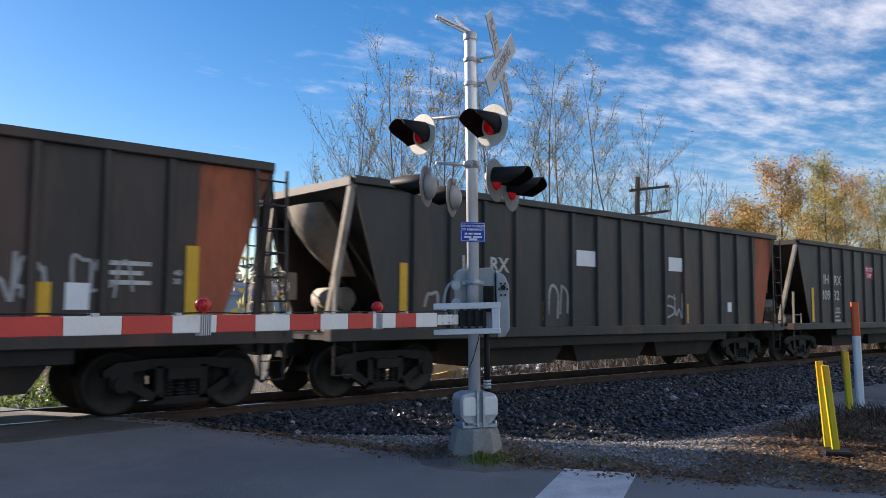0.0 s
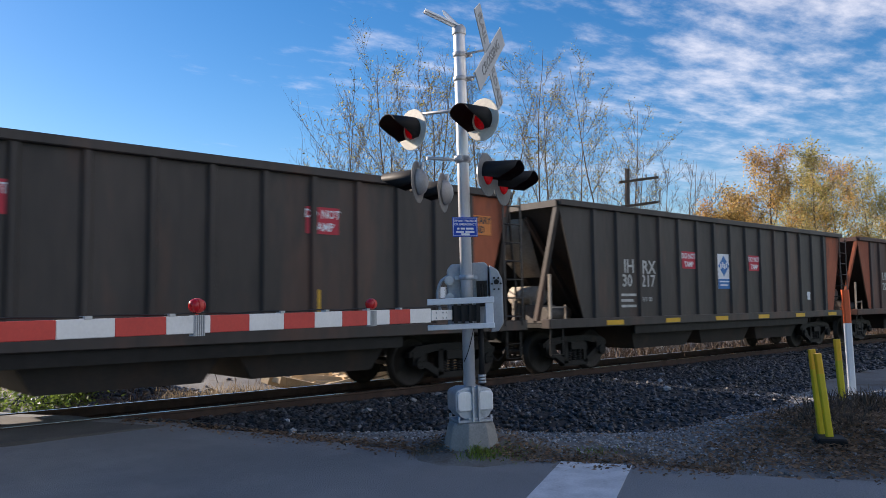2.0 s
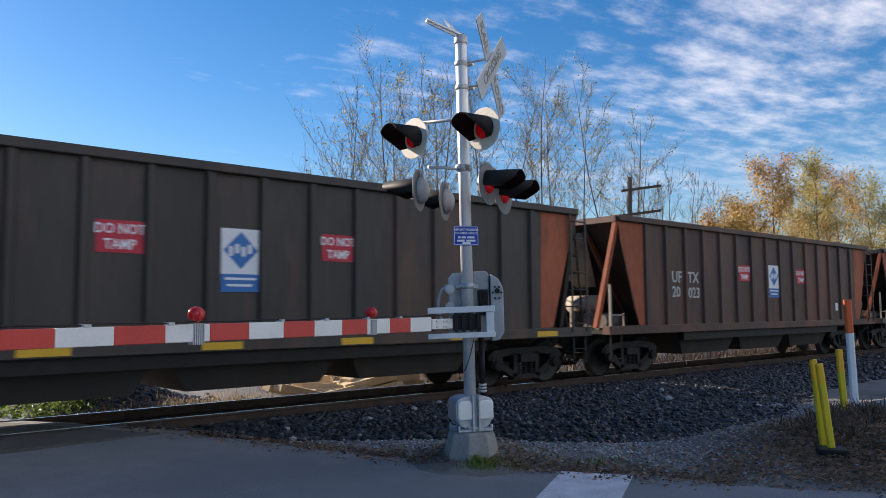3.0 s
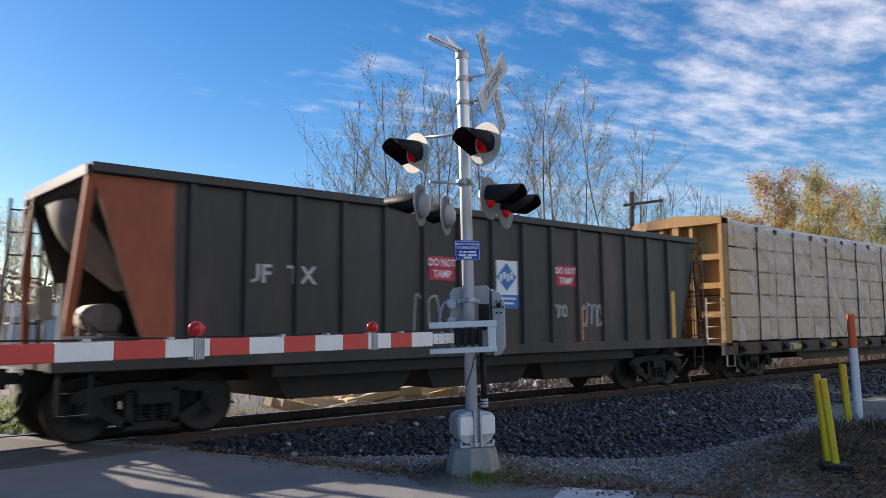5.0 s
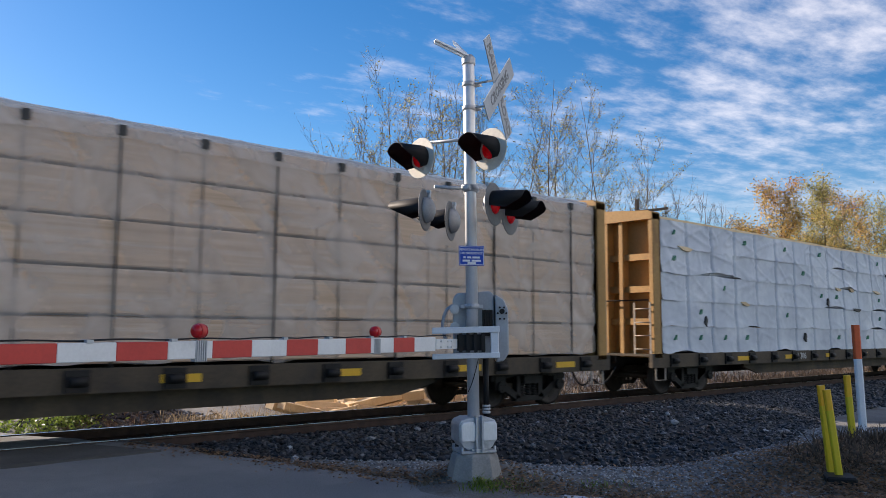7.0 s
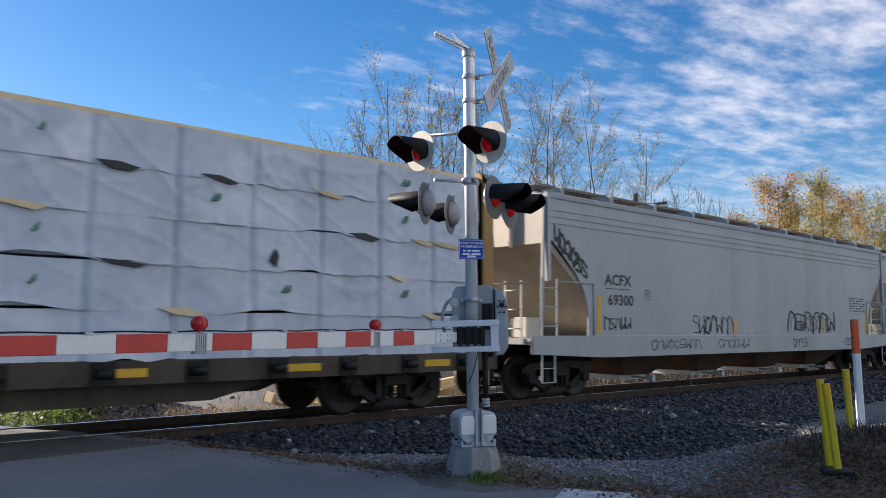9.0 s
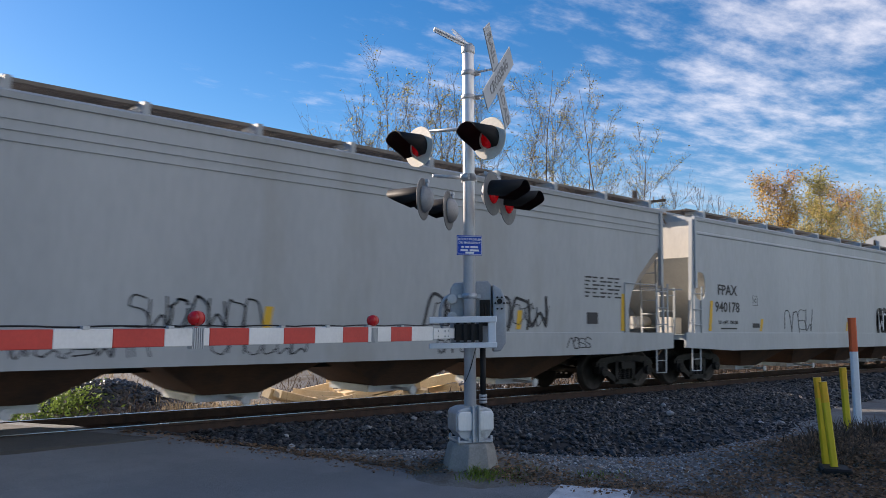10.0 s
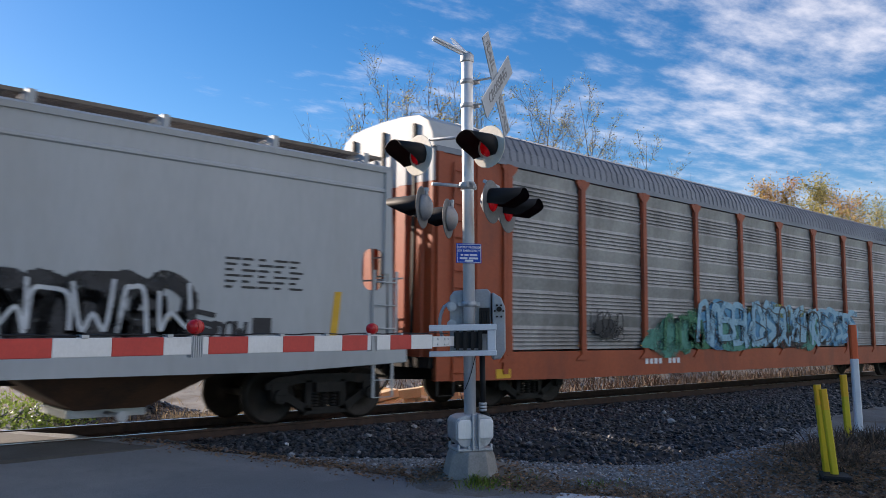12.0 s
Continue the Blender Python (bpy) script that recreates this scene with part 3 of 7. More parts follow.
def toe(x):
    """Near edge of the ballast at x."""
    return 9.5 - 3.4 * smooth(5.2, 10.2, x) + 1.4 * smooth(11, 19, x) + 0.25 * noise.noise((x * 0.8, 1.5, 0))


def ballast_z(x, y):
    if y > 12:
        return 0.05
    return ground_z(x, y) + (0.012 + 0.118 * smooth(0.1, 1.8, x * ROAD_N.x + y * ROAD_N.y - ROAD_EDGE)) * smooth(toe(x) - 0.1, toe(x) + 1.2, y) * (1 - 0.8 * smooth(10.5, 11.1, y))


def in_ballast(lo, hi):
    def pick():
        while True:
            x = lo + (hi - lo) * rng.random() ** 1.25
            y = rng.uniform(toe(x), 11.45)
            if x * ROAD_N.x + y * ROAD_N.y > ROAD_EDGE + 0.05 and abs(y - TRACK_Y + 0.7525) > 0.09:
                return x, y, ballast_z(x, y)
    return pick


# bed under the stones, its near-black colour painting the shade in their gaps
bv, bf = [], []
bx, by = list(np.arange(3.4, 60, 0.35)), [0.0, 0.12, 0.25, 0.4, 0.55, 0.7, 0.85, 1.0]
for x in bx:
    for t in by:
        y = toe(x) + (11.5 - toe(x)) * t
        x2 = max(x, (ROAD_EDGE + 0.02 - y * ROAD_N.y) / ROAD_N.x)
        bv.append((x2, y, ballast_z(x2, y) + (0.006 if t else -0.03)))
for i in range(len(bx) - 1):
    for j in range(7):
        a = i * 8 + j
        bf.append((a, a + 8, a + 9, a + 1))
tagged(place("ballast_bed", mesh_from("ballast_bed", bv, bf, True), "bed"), "crushed stone bed of the track, near black for the shade between stones", "ballast", kind="structure")
stones("ballast", 13000, in_ballast(3.6, 22), 0.043, "stone", "dark angular crushed stone ballast sloping up to the rails", "ballast")
stones("ballast_far", 3500, in_ballast(20, 48), 0.06, "stone", "dark angular ballast further along the track", "ballast")


def between():
    x = 4.4 + 36 * rng.random() ** 1.3
    y = rng.uniform(TRACK_Y - 0.66, TRACK_Y + 2.2)
    return x, y, 0.02 if y < TRACK_Y + 1.4 else ground_z(x, y)


stones("ballast_between", 4200, between, 0.042, "stone", "dark ballast between and behind the rails", "ballast")


def verge():
    while True:
        x = 4.0 + 12 * rng.random()
        y = rng.uniform(3.2, 9.8)
        off = x * ROAD_N.x + y * ROAD_N.y - ROAD_EDGE
        if 0.0 < off and y < toe(x) + 0.4 and rng.random() < 0.35 + 0.65 * smooth(0.2, 1.2, off):
            return x, y, ground_z(x, y)


stones("verge_gravel", 9500, verge, 0.018, "gravel", "fine pale grey gravel scattered on the verge", "gravel")
stones("pale_stones", 60, in_ballast(4.6, 16), 0.06, "gravel", "a few larger pale stones lying on the ballast", "stones")


# ---- crossing signal with gate ----
BUCK_A, BUCK_B = -54, 41                               # tilt of the crossbuck's blades
MAST = Vector((6.265, 6.545, 0.15))
ARM = Vector((-0.936, -0.353, 0)).normalized()         # way of the lowered gate arm
FACE = Vector((ARM.y, -ARM.x, 0))                      # toward the traffic on the near side
if FACE.y > 0:
    FACE = -FACE
AX = math.degrees(math.atan2(FACE.x, -FACE.y))         # turn that carries -y to FACE


def local(right, ahead):
    """From metres to the right of the mast and beyond it, seen from the road's far side, to the mast's own axes."""
    w = Vector((0.748, -0.664, 0)) * right + Vector((0.664, 0.748, 0)) * ahead
    w.rotate(Euler((0, 0, -radians(AX))))
    return w.x, w.y


def round_plate(bm, r, y0, y1, n=28):
    lathe(bm, [(r - 0.006, y0), (r, y0 + 0.004), (r, y1 - 0.004), (r - 0.006, y1)], "y", n)


foundation = thing("foundation", pose(*MAST, 0, 0, -26), "weathered tapered concrete foundation of the signal mast", "foundation")
bm = bmesh.new()
lathe(bm, [(0.335, -0.2), (0.322, 0.0), (0.268, 0.245), (0.246, 0.285)], "z", 8, Matrix.Rotation(radians(22.5), 4, "Z"))
for f in bm.faces:
    f.smooth = False
bevelled(bm, 0.014, 2)
part("block", bm, "concrete", foundation)

signal = thing("crossing_signal", Matrix.Translation(MAST) @ Matrix.Rotation(radians(0.95), 4, Vector((-0.664, -0.748, 0))) @ pose(0, 0, 0, 0, 0, AX), "aluminium railway crossing signal mast with red flashing lights", "crossing signal")
# junction box base: two rounded half boxes clamped about the pole, on a narrower foot
BASE0, BASE_K = 0.285, 0.74                            # its foot above the mast's origin, and its squat height


def bz(z):
    return BASE0 + (z - 0.19) * BASE_K


bm = bmesh.new()
prism(bm, [(u, bz(w)) for u, w in ((-0.15, 0.30), (-0.13, 0.235), (0.13, 0.235), (0.15, 0.30), (0.225, 0.37), (0.225, 0.62), (0.20, 0.68), (0.12, 0.72), (-0.12, 0.72), (-0.20, 0.68), (-0.225, 0.62), (-0.225, 0.37))], "y", -0.165, 0.165)
bevelled(bm, 0.02, 2)
base = part("junction_base", bm, "galv", signal, "cast grey metal junction base", pose(0, 0, 0, 0, 0, -46))
bm = bmesh.new()
box(bm, -0.205, 0.205, -0.19, 0.19, bz(0.19), bz(0.235))
bevelled(bm, 0.008, 1)
part("base_flange", bm, "galv", base)
for x in (-0.125, 0.125):
    bm = bmesh.new()
    prism(bm, [(x - 0.07, bz(0.37)), (x + 0.07, bz(0.37)), (x + 0.085, bz(0.40)), (x + 0.085, bz(0.62)), (x + 0.06, bz(0.66)), (x - 0.06, bz(0.66)), (x - 0.085, bz(0.62)), (x - 0.085, bz(0.40))], "y", -0.205, -0.16)
    bevelled(bm, 0.014, 2)
    part("access_cover", bm, "alu", base)
bm = bmesh.new()
for x in (-0.035, 0.035):
    box(bm, x - 0.009, x + 0.009, -0.225, -0.155, bz(0.21), bz(0.74))
box(bm, 0.0 - 0.09, 0.09, -0.20, -0.145, bz(0.235), bz(0.265))
part("clamp_bar", bm, "galv", base)
for x in (-0.19, 0.19):
    for y in (-0.165, 0.165):
        bm = bmesh.new()
        rod(bm, (x, y, bz(0.18)), (x, y, bz(0.29)), 0.016, 6)
        part("anchor_bolt", bm, "galv", base)
# mast tube
bm = bmesh.new()
lathe(bm, [(0.069, 0.62), (0.069, 4.83), (0.060, 4.845)], "z", 24)
pole = part("pole", bm, "alu", signal, "bright round aluminium pole")
bm = bmesh.new()
lathe(bm, [(0.078, 4.79), (0.082, 4.80), (0.082, 4.87), (0.05, 4.91), (0.02, 4.915)], "z", 20)
part("pole_cap", bm, "galv", pole)
bm = bmesh.new()
rod(bm, (*local(0.15, 0.06), 0.66), (*local(0.15, 0.06), 1.36), 0.034, 12)
part("conduit", bm, "black", signal, "black cable conduit")
bm = bmesh.new()
for z in (0.70, 0.735, 0.77):
    lathe(bm, [(0.044, z), (0.048, z + 0.008), (0.048, z + 0.02), (0.044, z + 0.028)], "z", 14, Matrix.Translation((*local(0.15, 0.06), 0)))
part("conduit_fitting", bm, "galv", signal)
# drooping cable on the pole
bm = bmesh.new()
tube(bm, [(*local(0.07 - 0.13 * i / 12, -0.075), 1.36 - 0.40 * i / 12 - 0.05 * math.sin(i / 4)) for i in range(13)], 0.005, 5)
part("cable", bm, "black", signal)
# lamp arms at the top
bm = bmesh.new()
for tip in ((*local(-0.40, -0.15), 5.04), (*local(-0.17, 0.08), 5.11)):
    root = Vector((*local(0.0, -0.03), 4.885))
    beam(bm, root, tip, 0.075, 0.022, (Vector(tip) - root).cross(Vector((0, 0, 1))))
    beam(bm, root + Vector((0, 0, -0.03)), Vector(tip) + Vector((0, 0, -0.02)), 0.02, 0.03, (Vector(tip) - root).cross(Vector((0, 0, 1))))
part("top_bracket", bm, "alu", signal, "bare metal bracket arms on the mast top")
# crossbuck, facing the traffic
buck = new("crossbuck")
buck.parent = signal
buck.matrix_basis = pose(0.03, -0.36, 4.46, 0, 0, 4)
buck["label"] = "white crossbuck sign of two crossed blades"
for ang, words in ((BUCK_A, ("RAIL", "ROAD")), (BUCK_B, ("CROSSING",))):
    bm = bmesh.new()
    box(bm, -0.61, 0.61, -0.006, 0.006, -0.115, 0.115)
    blade = part("blade", bm, "buckwhite", buck, "", pose(0, -0.02 if len(words) == 1 else -0.004, 0, 0, -ang, 0))
    if len(words) == 2:
        for x, w in zip((-0.36, 0.36), words):
            place("blade_letters", lettering(w, 0.175), "letterfade", blade, "", pose(x, -0.009, 0))
    else:
        place("blade_letters", lettering(words[0], 0.165), "letterfade", blade, "", pose(0, -0.009, 0))
for z in (4.26, 4.55):
    bm = bmesh.new()
    lathe(bm, [(0.066, z - 0.03), (0.082, z - 0.025), (0.082, z + 0.025), (0.066, z + 0.03)], "z", 20)
    rod(bm, (0.05, -0.05, z), (0.05, -0.13, z), 0.022, 8)
    rod(bm, (0.085, -0.03, z), (0.085, -0.12, z), 0.018, 8)
    rod(bm, (0.0, -0.06, z), (0.02, -0.355, z + 0.01), 0.013, 6)
    part("mounting_clamp", bm, "galv", signal)


def flashing_light(x, y, z, turn, plate="backplate", sweep=264, name="flashing_light"):
    """One lamp head: background disc, hood, lens and housing; it faces -y before its turn."""
    head = new(name)
    head.parent = signal
    head.matrix_basis = pose(x, y, z, 0, 0, turn)
    head["label"] = "red flashing light with black hood and round background"
    bm = bmesh.new()
    round_plate(bm, 0.245, -0.006, 0.006)
    part("background", bm, plate, head, "round background plate")
    bm = bmesh.new()
    lathe(bm, [(0.02, -0.052), (0.07, -0.046), (0.105, -0.024), (0.115, -0.008)], "y", 24)
    part("lens", bm, "lens", head, "red glass lens")
    bm = bmesh.new()
    n, r, L0 = 22, 0.152, 0.40
    rows = []
    for j in range(n + 1):
        a = math.radians(90 - sweep / 2 + sweep * j / n)
        reach = L0 * (0.30 + 0.70 * smooth(-0.65, 0.55, math.sin(a)))
        rows.append([(r * math.cos(a), -0.006, r * math.sin(a)), ((r + 0.01) * math.cos(a), -reach, (r + 0.01) * math.sin(a) - 0.035)])
    outer = [[bm.verts.new(p) for p in q] for q in rows]
    inner = [[bm.verts.new((p[0] * 0.965, p[1], p[2] * 0.965)) for p in q] for q in rows]
    for j in range(n):
        for a, b in ((outer, 0), (inner, 1)):
            f = bm.faces.new((a[j][0], a[j + 1][0], a[j + 1][1], a[j][1]))
            f.smooth = True
        bm.faces.new((outer[j][1], outer[j + 1][1], inner[j + 1][1], inner[j][1]))
    for e in (0, n):
        bm.faces.new((outer[e][0], outer[e][1], inner[e][1], inner[e][0]))
    part("hood", bm, "black", head, "black metal hood")
    bm = bmesh.new()
    lathe(bm, [(0.155, 0.006), (0.155, 0.03), (0.13, 0.075), (0.07, 0.11), (0.02, 0.115)], "y", 20)
    part("housing", bm, "housing", head, "grey lamp housing")
    bm = bmesh.new()
    rod(bm, (0, 0.05, 0.12), (0, 0.05, 0.20), 0.022, 8)
    box(bm, -0.03, 0.03, 0.03, 0.07, 0.19, 0.225)
    part("bracket", bm, "galv", head)
    return head


def light_arm(z, p, q):
    """A pipe arm with its clamp, from p to q in plan, through the mast."""
    bm = bmesh.new()
    rod(bm, (*p, z), (*q, z), 0.02, 10)
    lathe(bm, [(0.070, z - 0.035), (0.084, z - 0.03), (0.084, z + 0.03), (0.070, z + 0.035)], "z", 20)
    for k in (-0.10, 0.10):
        rod(bm, (k, -0.05, z), (k, 0.05, z), 0.028, 8)
    part("light_arm", bm, "galv", signal, "galvanized pipe arm")


up_l, up_r = local(-0.585, 0.10), local(0.225, -0.28)
light_arm(3.89, local(-0.50, 0.16), local(0.30, -0.10))
light_arm(3.30, (-0.33, 0.30), (0.10, -0.05))
light_arm(3.31, (0.25, 0.20), (-0.05, -0.02))
light_arm(3.29, (-0.24, -0.32), (0.20, -0.30))
flashing_light(*up_l, 3.69, -108)
flashing_light(*up_r, 3.70, -106)
flashing_light(-0.36, 0.41, 3.03, 192, "backdark", 205)
flashing_light(0.28, 0.41, 2.98, 192, "backdark", 205)
flashing_light(-0.22, -0.40, 3.05, 0, "backdark", 205)
flashing_light(0.22, -0.40, 2.99, 0, "backdark", 205)
# blue notice
sign = new("notice_sign")
sign.parent = signal
sign.matrix_basis = pose(*local(0.0, -0.085), 2.50, 0, 0, -46)
sign["label"] = "small blue emergency notice with white lettering"
bm = bmesh.new()
box(bm, -0.152, 0.152, -0.004, 0.004, -0.114, 0.114)
bevelled(bm, 0.003, 1)
part("panel", bm, "blue", sign)
bm = bmesh.new()
for x0, x1, z0, z1 in ((-0.144, 0.144, 0.100, 0.105), (-0.144, 0.144, -0.105, -0.100), (-0.144, -0.139, -0.105, 0.105), (0.139, 0.144, -0.105, 0.105)):
    box(bm, x0, x1, -0.0065, -0.003, z0, z1)
part("border", bm, "signwhite", sign)
for z, w in ((0.068, "REPORT PROBLEM"), (0.028, "OR EMERGENCY")):
    place("notice_letters", lettering(w, 0.036, 0.002), "signwhite", sign, "", pose(0, -0.006, z))
bm = bmesh.new()
for x0, x1, z in ((-0.10, -0.07, -0.02), (-0.055, -0.005, -0.02), (0.01, 0.10, -0.02), (-0.11, -0.02, -0.058), (0.0, 0.11, -0.058), (-0.05, 0.05, -0.085)):
    box(bm, x0, x1, -0.0065, -0.003, z - 0.011, z + 0.011)
part("bars", bm, "signwhite", sign)
# gate machine
machine = new("gate_machine")
machine.parent = signal
machine.matrix_basis = pose(0, 0, 0)
machine["label"] = "grey gate machine with white side brackets"
machine.matrix_basis = pose(0, 0, -0.14, 0, 0, -AX - 41.6)          # x to the right, y away from the road's far side
bm = bmesh.new()
prism(bm, [(-0.22, 1.50), (0.20, 1.47), (0.26, 1.55), (0.26, 2.20), (0.22, 2.24), (-0.17, 2.22), (-0.22, 2.16)], "y", 0.09, 0.46)
bevelled(bm, 0.018, 2)
part("case", bm, "greypaint", machine, "grey painted gate machine case")
bm = bmesh.new()
prism(bm, [(0.27, 1.42), (0.36, 1.43), (0.42, 1.52), (0.42, 2.02), (0.37, 2.14), (0.27, 2.20)], "y", 0.02, 0.34)
bevelled(bm, 0.02, 2)
part("case_door", bm, "greypaint", machine, "rounded grey machine door")
for z0, dz in ((1.785, 0.035), (1.495, 0.03)):
    bm = bmesh.new()
    prism(bm, [(-0.46, z0 - dz), (0.30, z0 - dz + 0.012), (0.30, z0 + dz + 0.012), (-0.46, z0 + dz)], "y", -0.20, -0.14)
    bevelled(bm, 0.006, 1)
    part("side_bracket", bm, "postwhite", machine, "pale painted side bracket")
bm = bmesh.new()
prism(bm, [(0.20, 1.50), (0.29, 1.50), (0.29, 1.80), (0.20, 1.80)], "y", -0.18, -0.10)
bevelled(bm, 0.006, 1)
part("end_bracket", bm, "postwhite", machine)
bm = bmesh.new()
box(bm, -0.18, 0.14, -0.15, -0.07, 1.56, 1.74)
for i in range(4):
    box(bm, -0.16 + 0.085 * i, -0.12 + 0.085 * i, -0.175, -0.13, 1.54, 1.765)
part("arm_hub", bm, "steel", machine, "dark steel arm hub with bolts")
for z in (2.03, 1.83):
    bm = bmesh.new()
    rod(bm, (-0.20, 0.10, z), (-0.20, -0.02, z), 0.055, 14)
    rod(bm, (-0.20, -0.02, z), (-0.20, -0.05, z), 0.035, 12)
    part("shaft_boss", bm, "galv", machine)
bm = bmesh.new()
rod(bm, (0.345, 0.03, 2.0), (0.345, -0.03, 2.0), 0.03, 10)
part("latch", bm, "steel", machine)
for i in range(6):
    a = i * 1.047
    bm = bmesh.new()
    rod(bm, (0.345 + 0.05 * math.cos(a), 0.03, 1.98 + 0.075 * math.sin(a)), (0.345 + 0.05 * math.cos(a), -0.015, 1.98 + 0.075 * math.sin(a)), 0.012, 6)
    part("bolt", bm, "steel", machine)
bm = bmesh.new()
box(bm, 0.12, 0.24, 0.04, 0.10, 1.72, 2.02)
for k in range(3):
    rod(bm, (0.15 + 0.03 * k, 0.04, 1.78), (0.15 + 0.03 * k, 0.04, 1.98), 0.009, 6)
part("terminal_block", bm, "steel", machine)
bm = bmesh.new()
tube(bm, [(-0.22 - 0.12 * math.sin(i / 10 * math.pi) ** 0.5, 0.06, 1.60 + 0.048 * i) for i in range(11)], 0.02, 8)
part("guard_loop", bm, "greypaint", machine)
for z in (2.06, 1.62):
    bm = bmesh.new()
    lathe(bm, [(0.072, z - 0.03), (0.085, z - 0.03), (0.085, z + 0.03), (0.072, z + 0.03)], "z", 18)
    box(bm, -0.13, 0.13, 0.02, 0.10, z - 0.02, z + 0.02)
    part("pole_clamp", bm, "galv", machine)

# gate arm
GATE_Z = 1.645
arm_yaw = math.degrees(math.atan2(ARM.y, ARM.x))
gate = thing("gate_arm", Matrix.Translation((MAST.x - 0.069, MAST.y + 0.121, GATE_Z)) @ pose(0, 0, 0, 0, 0, arm_yaw),
             "lowered red and white striped crossing gate arm", "gate arm")
STRIPE = 0.406


def arm_piece(name, a, b, mat, label=""):
    bm = bmesh.new()
    vs = box(bm, a, b, -0.02, 0.02, -1, 1)
    for v in vs:
        v.co.z *= 0.078 - 0.0042 * v.co.x
    bevelled(bm, 0.004, 1)
    return part(name, bm, mat, gate, label)


bm = bmesh.new()
box(bm, 0.20, 0.70, -0.03, 0.03, -0.055, 0.055)
for x in (0.36, 0.44, 0.60):
    for z in (-0.03, 0.03):
        rod(bm, (x, -0.03, z), (x, -0.045, z), 0.012, 6)
        rod(bm, (x, 0.03, z), (x, 0.045, z), 0.012, 6)
part("arm_root", bm, "white", gate, "white arm adapter with bolts")
A0 = 1.15
edges = [0.70, A0]
for k in range(1, 17):
    edges.append(A0 + STRIPE * k)
for k in range(len(edges) - 1):
    red = k % 2 == 1
    arm_piece("red_stripe" if red else "white_stripe", edges[k], edges[k + 1] - 0.001, "red" if red else "white")
for x in (A0 + STRIPE * 1.75, A0 + STRIPE * 7.28, A0 + STRIPE * 13.0):
    lamp = new("arm_lamp")
    lamp.parent = gate
    lamp.matrix_basis = pose(x, 0, 0.13)
    lamp["label"] = "round red gate arm lamp on a bracket"
    bm = bmesh.new()
    lathe(bm, [(0.01, -0.06), (0.03, -0.055), (0.046, -0.038), (0.05, -0.02)], "x", 18)
    lathe(bm, [(0.05, 0.02), (0.046, 0.038), (0.03, 0.055), (0.01, 0.06)], "x", 18)
    part("lamp_lens", bm, "lensdim", lamp, "red domed lens")
    bm = bmesh.new()
    lathe(bm, [(0.050, -0.02), (0.053, -0.012), (0.053, 0.012), (0.050, 0.02)], "x", 18)
    rod(bm, (0, 0, -0.06), (0, 0, -0.12), 0.012, 6)
    part("lamp_body", bm, "red", lamp)
    bm = bmesh.new()
    comb = [(-0.05 + 0.01 * i + e, -0.029 if i % 2 == 0 else -0.022) for i in range(10) for e in (0.0, 0.0099)]
    prism(bm, comb + [(x_, -y_) for x_, y_ in comb[::-1]], "z", -0.21, -0.065)
    part("lamp_clamp", bm, "galv", lamp)
bm = bmesh.new()
tube(bm, [(0.3 + 6.8 * i / 60, 0.0, 0.086 - 0.0042 * (0.3 + 6.8 * i / 60) + 0.010 * abs(math.sin(i * 0.52))) for i in range(61)], 0.006, 5)
part("arm_cable", bm, "black", gate, "thin black lamp cable clipped along the arm")
for x in (1.35, 1.95, 2.6, 3.2, 4.35, 5.0):
    bm = bmesh.new()
    box(bm, x - 0.025, x + 0.025, -0.026, 0.026, 0.076 - 0.0042 * x, 0.096 - 0.0042 * x)
    part("cable_clip", bm, "galv", gate)

# marker posts
def marker_post(x, y, h, w, mats, lean, label, turn=-41.6):
    post = thing("marker_post", pose(x, y, ground_z(x, y) - 0.05, 0, 0, turn) @ pose(0, 0, 0, lean[0], lean[1], 0), label, "marker post")
    z = 0.0
    for name, hh, mt in mats:
        bm = bmesh.new()
        prism(bm, [(-w / 2, -w * 0.18), (-w * 0.3, -w * 0.3), (w * 0.3, -w * 0.3), (w / 2, -w * 0.18), (w / 2, w * 0.18), (w * 0.3, w * 0.3), (-w * 0.3, w * 0.3), (-w / 2, w * 0.18)], "z", z, z + hh)
        part(name, bm, mt, post)
        z += hh
    return post


marker_post(9.635, 3.93, 1.2, 0.084, (("lower_length", 0.86, "yellow"), ("cap_length", 0.24, "yellowcap")), (0, -6.0), "leaning yellow plastic marker post beside another")
marker_post(9.745, 4.07, 1.2, 0.082, (("lower_length", 0.88, "yellow"), ("cap_length", 0.24, "yellowcap")), (0, -4.5), "yellow plastic marker post leaning against another")
marker_post(12.38, 4.84, 1.1, 0.095, (("lower_length", 0.70, "yellow"), ("cap_length", 0.32, "yellowcap")), (0, -3.0), "yellow plastic marker post in dry weeds")
wp = marker_post(14.82, 5.62, 2.1, 0.13, (("white_length", 1.34, "postwhite"), ("orange_cap", 0.60, "orange")), (0, -1.5), "tall white plastic marker post with an orange top")
bm = bmesh.new()
box(bm, -0.2, 0.2, -0.16, 0.16, 0.0, 0.10)
bevelled(bm, 0.02, 1)
tagged_at(part("post_base", bm, "black"), pose(9.63, 3.93, ground_z(9.63, 3.93) - 0.03, 0, 0, 30), "dark rubber base under a yellow marker post", "post base")
bm = bmesh.new()
box(bm, -0.75, 0.75, -0.22, 0.22, -0.1, 0.03)
bevelled(bm, 0.02, 1)
tagged_at(part("concrete_slab", bm, "concrete"), pose(10.75, 3.05, ground_z(10.6, 3.1) - 0.02, 0, 0, -40), "flat grey concrete slab lying among leaves", "slab")


